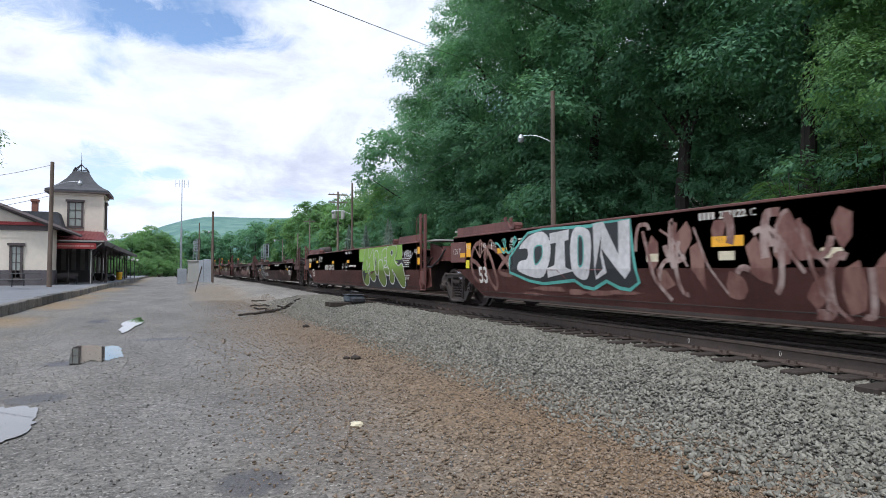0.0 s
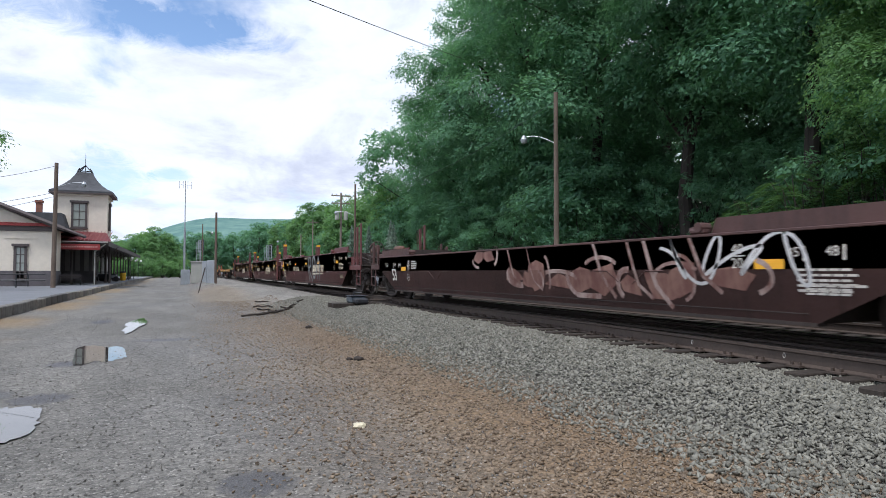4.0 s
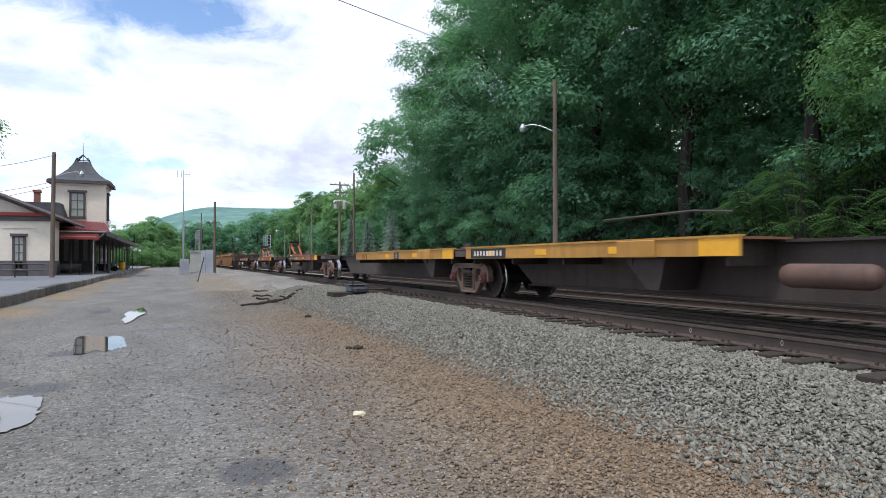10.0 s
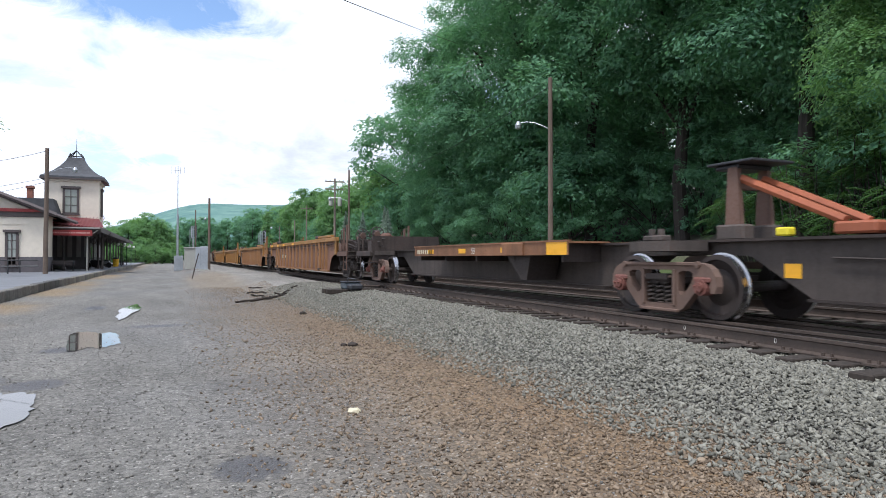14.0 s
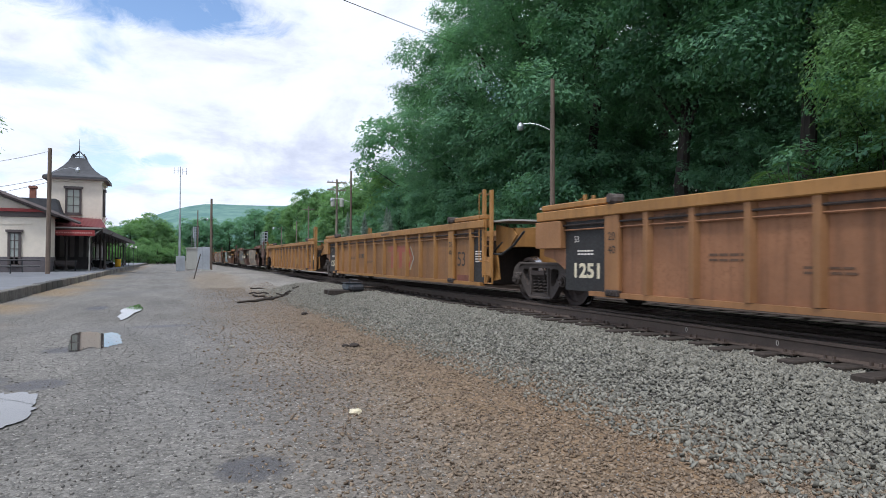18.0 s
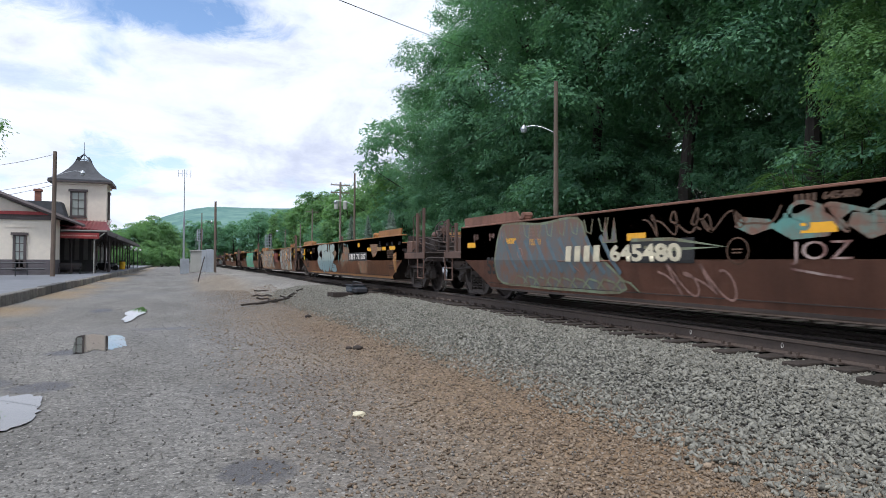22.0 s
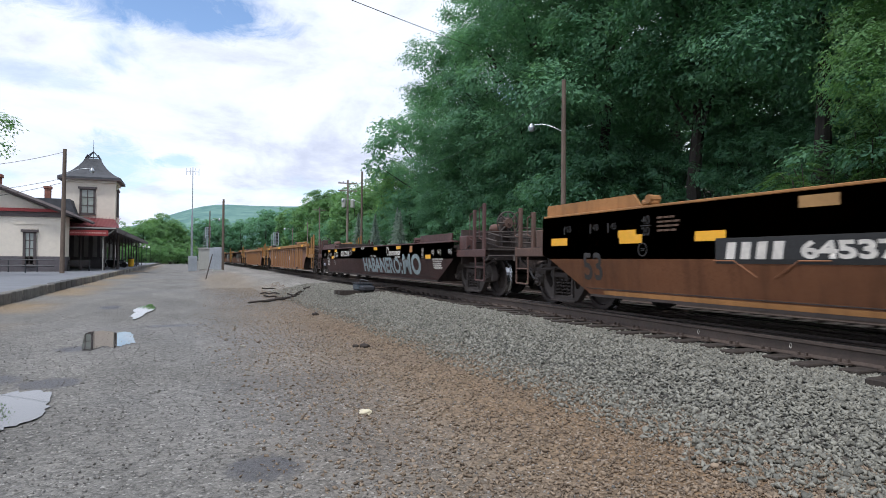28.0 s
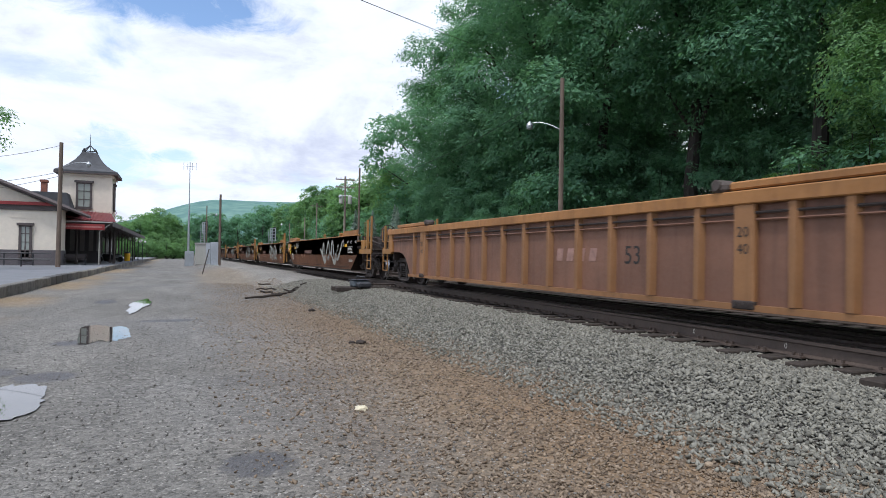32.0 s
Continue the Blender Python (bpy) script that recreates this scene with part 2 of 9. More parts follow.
M_PEBBLE2 = stonemat("grey_gravel", (0.080, 0.076, 0.070), (0.28, 0.265, 0.24))


# ---- mesh helpers ----
def mesh_of(name, bm, *mats, smooth=False):
    me = bpy.data.meshes.new(name)
    bm.normal_update()
    bm.to_mesh(me)
    bm.free()
    for m in mats:
        me.materials.append(m)
    if smooth:
        me.polygons.foreach_set("use_smooth", [True] * len(me.polygons))
    return me


def arrays_mesh(name, verts, faces, mat, smooth=False):
    """A mesh from numpy arrays of vertices and equal-sided faces."""
    me = bpy.data.meshes.new(name)
    nf, k = faces.shape
    me.vertices.add(len(verts))
    me.vertices.foreach_set("co", np.asarray(verts, dtype=np.float32).ravel())
    me.loops.add(nf * k)
    me.loops.foreach_set("vertex_index", faces.astype(np.int32).ravel())
    me.polygons.add(nf)
    me.polygons.foreach_set("loop_start", np.arange(0, nf * k, k, dtype=np.int32))
    me.polygons.foreach_set("loop_total", np.full(nf, k, dtype=np.int32))
    if smooth:
        me.polygons.foreach_set("use_smooth", np.ones(nf, dtype=bool))
    me.materials.append(mat)
    me.update(calc_edges=True)
    return me


def part(name, bm, material, parent, label="", smooth=False):
    """Links a bmesh (or a ready mesh) as one mesh object under a thing or part."""
    me = bm if isinstance(bm, bpy.types.Mesh) else mesh_of(name, bm, material, smooth=smooth)
    ob = new(name, me)
    ob.parent = parent
    return tagged(ob, label)


def thing(name, label, category, group="", m=None, kind=""):
    ob = new(name)
    ob.empty_display_size = 0.3
    if m is not None:
        ob.matrix_basis = m
    return tagged(ob, label, category, group, kind)


def box(bm, x0, x1, y0, y1, z0, z1, bevel=0.0):
    vs = [bm.verts.new((x, y, z)) for x in (x0, x1) for y in (y0, y1) for z in (z0, z1)]
    fs = [bm.faces.new([vs[i] for i in q]) for q in ((0, 1, 3, 2), (4, 6, 7, 5), (0, 4, 5, 1), (2, 3, 7, 6), (0, 2, 6, 4), (1, 5, 7, 3))]
    if bevel:
        es = {e for f in fs for e in f.edges}
        bmesh.ops.bevel(bm, geom=list(es), offset=bevel, segments=1, affect="EDGES")
    return bm


def B(*a, bevel=0.0):
    return box(bmesh.new(), *a, bevel=bevel)


def rod(bm, p, q, r, seg=8, r2=None):
    """A round bar from p to q, tapered to r2."""
    p, q = Vector(p), Vector(q)
    d = q - p
    rot = d.to_track_quat("Z", "Y").to_matrix()
    r2 = r if r2 is None else r2
    a = [bm.verts.new(p + rot @ Vector((r * math.cos(i * math.tau / seg), r * math.sin(i * math.tau / seg), 0))) for i in range(seg)]
    b = [bm.verts.new(q + rot @ Vector((r2 * math.cos(i * math.tau / seg), r2 * math.sin(i * math.tau / seg), 0))) for i in range(seg)]
    for i in range(seg):
        j = (i + 1) % seg
        bm.faces.new((a[i], a[j], b[j], b[i]))
    bm.faces.new(list(reversed(a)))
    bm.faces.new(b)
    return bm


def rods(pts, r, seg=6):
    bm = bmesh.new()
    for p, q in zip(pts, pts[1:]):
        rod(bm, p, q, r, seg)
    return bm


def slab(poly, x0, x1):
    """A plate with the outline poly in (y, z), from x0 to x1."""
    bm = bmesh.new()
    a = [bm.verts.new((x0, y, z)) for y, z in poly]
    b = [bm.verts.new((x1, y, z)) for y, z in poly]
    n = len(poly)
    for i in range(n):
        j = (i + 1) % n
        bm.faces.new((a[i], a[j], b[j], b[i]))
    bm.faces.new(a[::-1])
    bm.faces.new(b)
    bmesh.ops.recalc_face_normals(bm, faces=bm.faces[:])
    return bm


def lathe(profile, seg=24, axis="X"):
    """Turns a profile of (along, radius) round the axis."""
    bm = bmesh.new()
    rings = []
    for s, r in profile:
        ring = []
        for i in range(seg):
            a = i * math.tau / seg
            c, d = r * math.cos(a), r * math.sin(a)
            ring.append(bm.verts.new({"X": (s, c, d), "Y": (c, s, d), "Z": (c, d, s)}[axis]))
        rings.append(ring)
    for p, q in zip(rings, rings[1:]):
        for i in range(seg):
            j = (i + 1) % seg
            bm.faces.new((p[i], p[j], q[j], q[i]))
    bm.faces.new(rings[0][::-1])
    bm.faces.new(rings[-1])
    bmesh.ops.recalc_face_normals(bm, faces=bm.faces[:])
    return bm


def flat(poly, x):
    """A thin sheet of paint or card: outline in (y, z) at the plane x, facing -x."""
    return slab(poly, x - 0.0015, x + 0.001)


FONTS = {}


def letters(text, size, bold=0.0):
    """A mesh of the built-in font's letters, centred."""
    key = (text, size, bold)
    if key not in FONTS:
        cu = bpy.data.curves.new("lettering", "FONT")
        cu.body, cu.size, cu.align_x, cu.align_y, cu.offset = text, size, "CENTER", "CENTER", bold
        cu.resolution_u = 3
        tmp = new("lettering", cu)
        FONTS[key] = bpy.data.meshes.new_from_object(tmp.evaluated_get(bpy.context.evaluated_depsgraph_get()))
        bpy.data.objects.remove(tmp)
    return FONTS[key].copy()


# ---- ground ----
RAIL_Z = 0.59


def smooth(v, a, b):
    k = np.clip((v - a) / (b - a), 0, 1)
    return k * k * (3 - 2 * k)


def ground_z(x, y):
    """Height of the ground: a flat road, the track bed beside it, a bank and hill behind the tracks."""
    x, y = np.asarray(x, float), np.asarray(y, float)
    far = smooth(y, 20, 55)
    bed = smooth(x, 4.2 - 3.4 * far, 6.3 - 3.2 * far) * (0.325 + 0.095 * far)
    bank = smooth(x, 16.5, 24) * 1.6 + np.clip(x - 24, 0, 70) * 0.22
    left = -smooth(-x, 5.3, 6.0) * 0.0
    hump = 0.012 * np.sin(x * 1.7 + 0.4 * np.sin(y * 0.5)) * np.cos(y * 0.33 + x * 0.4) * (np.abs(x) < 60) * (1 - smooth(x, 4, 5))
    return bed + bank + left + hump * smooth(np.abs(y) + np.abs(x), 1, 6)


def build_ground():
    xs = np.unique(np.concatenate([np.arange(-12, 24, 0.4), np.arange(24, 100, 4), np.geomspace(100, 4000, 14), -np.geomspace(12.5, 4000, 22)]))
    ys = np.unique(np.concatenate([np.arange(-20, 60, 0.5), np.arange(60, 200, 5), np.geomspace(200, 4500, 16), -np.geomspace(21, 4500, 20)]))
    gx, gy = np.meshgrid(xs, ys)
    gz = ground_z(gx, gy)
    nx = len(xs)
    i, j = np.meshgrid(np.arange(nx - 1), np.arange(len(ys) - 1))
    a = (j * nx + i).ravel()
    faces = np.stack([a, a + 1, a + nx + 1, a + nx], 1)
    m = Mat("ground_soil", 0.9)
    pos = m.coord(world=True)
    sp = m.node("ShaderNodeSeparateXYZ")
    m.l.new(pos, sp.inputs[0])
    wob = m.noise(pos, 0.55, 5, 0.6)
    wob2 = m.noise(pos, 0.12, 3, 0.5)
    wx = m.math("ADD", sp.outputs[0], m.math("MULTIPLY", m.math("SUBTRACT", wob, 0.5), 1.6))
    grit = m.noise(pos, 55.0, 4, 0.7)
    speck = m.noise(pos, 19.0, 5, 0.65)
    vor = m.node("ShaderNodeTexVoronoi")
    m.l.new(pos, vor.inputs[0])
    vor.inputs["Scale"].default_value = 22.0
    peb = vor.outputs["Distance"]
    v2 = m.node("ShaderNodeTexVoronoi")
    m.l.new(pos, v2.inputs[0])
    v2.inputs["Scale"].default_value = 52.0
    c1, c2 = m.node("ShaderNodeSeparateColor"), m.node("ShaderNodeSeparateColor")
    m.l.new(vor.outputs["Color"], c1.inputs[0])
    m.l.new(v2.outputs["Color"], c2.inputs[0])
    cell = m.math("ADD", m.math("MULTIPLY", c1.outputs[0], 0.5), m.math("MULTIPLY", c2.outputs[0], 0.5))
    patch = m.noise(m.coord((1.0, 0.3, 1.0), True), 0.8, 4, 0.6)
    asphalt = m.mix(m.ramp(patch, 0.3, 0.7), (0.156, 0.149, 0.134), (0.244, 0.232, 0.208))
    asphalt = m.mix(m.ramp(wob2, 0.45, 0.7, 0, 0.6), asphalt, (0.215, 0.213, 0.212))
    tan = m.mix(m.ramp(wob, 0.3, 0.7), (0.210, 0.132, 0.070), (0.250, 0.185, 0.115))
    tan = m.mix(m.ramp(wob2, 0.4, 0.65, 0, 0.5), tan, (0.195, 0.172, 0.140))
    # ballast bed: darker cell edges put the shade between stones into the colour
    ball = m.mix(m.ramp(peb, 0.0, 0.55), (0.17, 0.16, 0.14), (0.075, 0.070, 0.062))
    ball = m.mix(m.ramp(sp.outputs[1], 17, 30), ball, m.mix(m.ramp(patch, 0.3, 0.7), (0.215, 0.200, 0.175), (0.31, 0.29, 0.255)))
    dirt = m.mix(m.ramp(speck, 0.3, 0.7), (0.075, 0.062, 0.05), (0.14, 0.12, 0.10))
    grass = m.mix(m.ramp(speck, 0.3, 0.7), (0.045, 0.07, 0.02), (0.09, 0.12, 0.035))
    col = m.mix(m.ramp(wx, 0.0, 3.4), asphalt, tan)
    col = m.mix(m.math("MULTIPLY", m.ramp(sp.outputs[1], 11, 26), 0.85), col, asphalt)
    fary = m.ramp(sp.outputs[1], 12, 24)
    edge = m.math("ADD", m.math("MULTIPLY", fary, -0.7), 4.1)
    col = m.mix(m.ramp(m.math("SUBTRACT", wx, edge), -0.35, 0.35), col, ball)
    rusty = m.math("MULTIPLY", m.math("MULTIPLY", m.ramp(wx, 1.8, 3.3), m.ramp(wx, 5.0, 3.9)), m.ramp(sp.outputs[1], 12, 6))
    col = m.mix(m.math("MULTIPLY", rusty, m.ramp(wob, 0.3, 0.65, 0.1, 0.5)), col, (0.26, 0.155, 0.075))
    ochre = m.math("MULTIPLY", m.ramp(wx, -2.9, -4.4), m.ramp(wob2, 0.38, 0.55))
    col = m.mix(m.math("MULTIPLY", ochre, 0.65), col, (0.32, 0.215, 0.095))
    och2 = m.math("MULTIPLY", m.math("MULTIPLY", m.ramp(wx, 0.6, 1.6), m.ramp(wx, 4.5, 3.0)), m.math("MULTIPLY", m.ramp(sp.outputs[1], 28, 36), m.ramp(sp.outputs[1], 60, 48)))
    col = m.mix(m.math("MULTIPLY", och2, 0.35), col, (0.32, 0.23, 0.13))
    col = m.mix(1.0, col, m.mix(cell, (0.32, 0.32, 0.32), (1.22, 1.22, 1.22)), "MULTIPLY")
    col = m.mix(m.ramp(c2.outputs[1], 0.955, 0.975, 0, 0.5), col, (0.46, 0.44, 0.40))
    col = m.mix(m.ramp(wx, 15.0, 16.8), col, grass)
    col = m.mix(m.ramp(wx, 20.0, 23.0), col, dirt)
    col = m.mix(m.math("MAXIMUM", m.ramp(sp.outputs[0], -30, -45), m.ramp(sp.outputs[1], 260, 300)), col, grass)
    damp = None
    for x, y, rx, ry in ((0.56, 4.72, 0.26, 0.30), (-2.0, 21.4, 0.30, 0.8), (-0.2, 15.3, 0.6, 0.28), (-1.45, 8.75, 0.35, 0.35), (-1.55, 11.9, 0.35, 0.35), (-2.3, 9.2, 0.5, 0.4), (1.4, 8.0, 0.9, 0.5)):
        dx = m.math("MULTIPLY", m.math("SUBTRACT", sp.outputs[0], x), 1 / rx)
        dy = m.math("MULTIPLY", m.math("SUBTRACT", sp.outputs[1], y), 1 / ry)
        r2 = m.math("ADD", m.math("MULTIPLY", dx, dx), m.math("MULTIPLY", dy, dy))
        k = m.ramp(m.math("ADD", r2, m.math("MULTIPLY", m.math("SUBTRACT", m.noise(pos, 9.0, 5, 0.7), 0.5), 2.6)), 1.5, 0.5, 0, 0.85 if x < 1 else 0.3)
        damp = k if damp is None else m.math("MAXIMUM", damp, k)
    col = m.mix(damp, col, (0.060, 0.056, 0.056))
    m.put(m.b.inputs["Roughness"], m.ramp(damp, 0, 1, 0.9, 0.45))
    m.color(col)
    m.bump(m.math("SUBTRACT", m.math("ADD", m.math("MULTIPLY", grit, 0.4), speck), m.math("MULTIPLY", v2.outputs["Distance"], 0.7)), 0.6, 0.025)
    ob = new("ground", arrays_mesh("ground", np.stack([gx.ravel(), gy.ravel(), gz.ravel()], 1), faces, m.m, True))
    tagged(ob, "worn grey asphalt yard fading into tan gravel and ballast", "ground", kind="structure")


build_ground()


def stones(name, n, fx, fy, size, mat, label, seed, sink=0.25, lift=0.0, slabs=0.0):
    """Loose angular stones strewn over the ground as one mesh."""
    rng = np.random.default_rng(seed)
    x, y = fx(rng, n), fy(rng, n)
    z = ground_z(x, y)
    s = rng.uniform(size[0], size[1], n)[:, None] * rng.uniform(0.58, 1.0, (n, 3))
    wedge = np.array([(-0.5, -0.5, -0.4), (0.5, -0.45, -0.4), (0.0, 0.55, -0.4), (-0.45, -0.4, 0.4), (0.45, -0.5, 0.4), (0.05, 0.5, 0.4)])
    v = wedge[None] * (1 + rng.uniform(-0.30, 0.30, (n, 6, 1))) + rng.uniform(-0.15, 0.15, (n, 6, 3))
    v = v * s[:, None, :]
    q = rng.normal(size=(n, 4))
    q /= np.linalg.norm(q, axis=1)[:, None]
    w, a, b, c = q.T
    R = np.stack([1 - 2 * (b * b + c * c), 2 * (a * b - c * w), 2 * (a * c + b * w), 2 * (a * b + c * w), 1 - 2 * (a * a + c * c), 2 * (b * c - a * w),
                  2 * (a * c - b * w), 2 * (b * c + a * w), 1 - 2 * (a * a + b * b)], 1).reshape(n, 3, 3)
    if slabs:
        v[:, :, 2] *= slabs
        ca, sa = np.cos(q[:, 0] * 9)[:, None], np.sin(q[:, 0] * 9)[:, None]
        v = np.stack([v[:, :, 0] * ca - v[:, :, 1] * sa, v[:, :, 0] * sa + v[:, :, 1] * ca, v[:, :, 2] + v[:, :, 0] * q[:, 1:2] * 0.8 + v[:, :, 1] * q[:, 2:3] * 0.8], 2)
    else:
        v = np.einsum("nij,nkj->nki", R, v)
    v += np.stack([x, y, z + s.min(1) * (0.5 - sink) + rng.uniform(0, 1, n) ** 2 * lift], 1)[:, None, :]
    f = np.array([(0, 2, 1), (3, 4, 5), (0, 1, 4), (0, 4, 3), (1, 2, 5), (1, 5, 4), (2, 0, 3), (2, 3, 5)])
    faces = (f[None] + 6 * np.arange(n)[:, None, None]).reshape(-1, 3)
    ob = new(name, arrays_mesh(name, v.reshape(-1, 3), faces, mat))
    return tagged(ob, label, "stones", kind="stuff")


def band(lo, hi):
    return lambda r, n: r.uniform(lo, hi, n)


def near(lo, hi, p=2.0):
    """More of them close by, thinning out both ways."""
    return lambda r, n: lo + (hi - lo) * r.uniform(0, 1, n) ** p - (r.uniform(0, 1, n) < 0.2) * r.exponential(3.0, n)


# ---- tracks ----
TRACK_X, TRACK2_X, GAUGE = 8.15, 12.15, 0.7525


def diverge(y):
    """How far the siding's rail has swung out from the main track."""
    return 0.62 * np.clip((23.0 - y) / 19.0, 0, 4) ** 1.35


RAIL_H = 0.195
RAIL_PROF = [(a, b * RAIL_H / 0.172) for a, b in ((-0.068, 0.0), (0.068, 0.0), (0.068, 0.012), (0.012, 0.032), (0.012, 0.125), (0.036, 0.137), (0.036, 0.168), (0.030, 0.172), (-0.030, 0.172), (-0.036, 0.168),
             (-0.036, 0.137), (-0.012, 0.125), (-0.012, 0.032), (-0.068, 0.012))]


def rail(name, xs, ys, parent):
    bm = bmesh.new()
    rings = []
    for x, y in zip(xs, ys):
        rings.append([bm.verts.new((x + a, y, RAIL_Z - RAIL_H + b)) for a, b in RAIL_PROF])
    k = len(RAIL_PROF)
    for p, q in zip(rings, rings[1:]):
        for i in range(k):
            j = (i + 1) % k
            f = bm.faces.new((p[i], p[j], q[j], q[i]))
            f.material_index = 1 if i in (7,) else 0
    bm.faces.new(rings[0])
    bm.faces.new(rings[-1][::-1])
    bmesh.ops.recalc_face_normals(bm, faces=bm.faces[:])
    ob = new(name, mesh_of(name, bm, M_RAIL, M_RAILTOP))
    ob.parent = parent
    return ob


def build_tracks():
    for cx, lab in ((TRACK_X, "rusty steel railway track with shiny rail heads"), (TRACK2_X, "second rusty railway track behind the train")):
        tr = thing("railway_track", lab, "track", kind="structure")
        for sx in (-1, 1):
            rail("rail", [cx + sx * GAUGE] * 2, [-420, 900], tr)
        # ties
        ys = np.arange(-8, 46, 0.52)
        bm0 = B(-1.30, 1.30, -0.115, 0.115, -0.18, 0.0, bevel=0.012)
        me = mesh_of("tie", bm0, M_TIE)
        rg = random.Random(int(cx * 10))
        for y in ys:
            t = part("tie", me, M_TIE, tr)
            t.matrix_basis = pose(cx + rg.uniform(-0.07, 0.05) - (0.0 + 0.76 * float(diverge(y)) + rg.uniform(-0.04, 0.12) if cx == TRACK_X and y < 22 else 0), y + rg.uniform(-0.05, 0.05), RAIL_Z - RAIL_H - 0.004, 0, 0, rg.uniform(-1, 1))
    sd = thing("siding_track", "diverging siding rail of a turnout beside the main track", "track", kind="structure")
    ys = np.concatenate([np.arange(-40, 23, 1.0), [23.0]])
    rail("rail", list(TRACK_X - GAUGE - 0.01 - diverge(ys)), list(ys), sd)
    ys2 = np.concatenate([np.arange(-40, 20, 1.0), [20.0]])
    rail("rail", list(TRACK_X + GAUGE - 0.09 - diverge(ys2)), list(ys2), sd)
    # tie plates and spikes on the near rail
    bm = bmesh.new()
    box(bm, -0.17, -0.06, -0.09, 0.09, -0.004, 0.018)
    for dy in (-0.05, 0.05):
        box(bm, -0.115, -0.08, dy - 0.012, dy + 0.012, 0.015, 0.055)
    me = mesh_of("tie_plate", bm, M_RAIL)
    for y in np.arange(-2, 30, 0.52):
        p = part("tie_plate", me, M_RAIL, sd)
        p.matrix_basis = pose(TRACK_X - GAUGE - float(diverge(y)), float(y), RAIL_Z - RAIL_H)
    # white chalk rings on the rail web, and an old tie end lying in the ballast
    for y in (5.5, 7.05):
        x = TRACK_X - GAUGE - 0.01 - float(diverge(y))
        bm = bmesh.new()
        pts = [(y + 0.016 * math.cos(i * math.tau / 14), RAIL_Z - 0.095 + 0.03 * math.sin(i * math.tau / 14)) for i in range(14)]
        for i in range(14):
            a, b = pts[i], pts[(i + 1) % 14]
            rod(bm, (x - 0.016, *a), (x - 0.016, *b), 0.005, 4)
        part("chalk_ring", bm, M_WHITE, sd)
    st = thing("old_tie", "short dark piece of old railway tie in the ballast", "tie", m=pose(6.45, 4.02, 0.335, 2, 2, 8))
    part("timber", B(-0.42, 0.5, -0.11, 0.11, -0.08, 0.06, bevel=0.015), M_TIE, st)


build_tracks()


# ---- train ----
SPEED = 14.3
WR = 0.485           # wheel radius
T, BOT, SIDE = 1.75, 0.32, -1.5
CARS = []            # (thing, place along the track at 0 s)
WHEELS = []          # (wheelset, place of its axle along the track at 0 s, rest pose)
CACHE = {}


def cached(key, make):
    if key not in CACHE:
        CACHE[key] = make()
    return CACHE[key]


def wheel_mesh():
    bm = bmesh.new()
    for sx in (-1, 1):
        prof = [(0.59, 0.10), (0.59, 0.20), (0.625, 0.26), (0.66, 0.37), (0.655, WR + 0.028), (0.685, WR + 0.028), (0.70, WR), (0.795, WR - 0.006),
                (0.80, WR - 0.075), (0.745, WR - 0.09), (0.715, 0.27), (0.745, 0.19), (0.77, 0.105), (0.77, 0.02)]
        w = lathe([(sx * a, r) for a, r in prof], 28)
        tmp = bpy.data.meshes.new("tmp")
        w.to_mesh(tmp)
        w.free()
        bm.from_mesh(tmp)
        bpy.data.meshes.remove(tmp)
    rod(bm, (-1.12, 0, 0), (1.12, 0, 0), 0.085, 12)
    for f in bm.faces:
        c = f.calc_center_median()
        r = math.hypot(c.y, c.z)
        f.material_index = 1 if r > WR - 0.035 and 0.69 < abs(c.x) < 0.80 or r > WR + 0.01 else 0
    return mesh_of("wheelset", bm, M_WHEEL, M_TREAD, smooth=False)


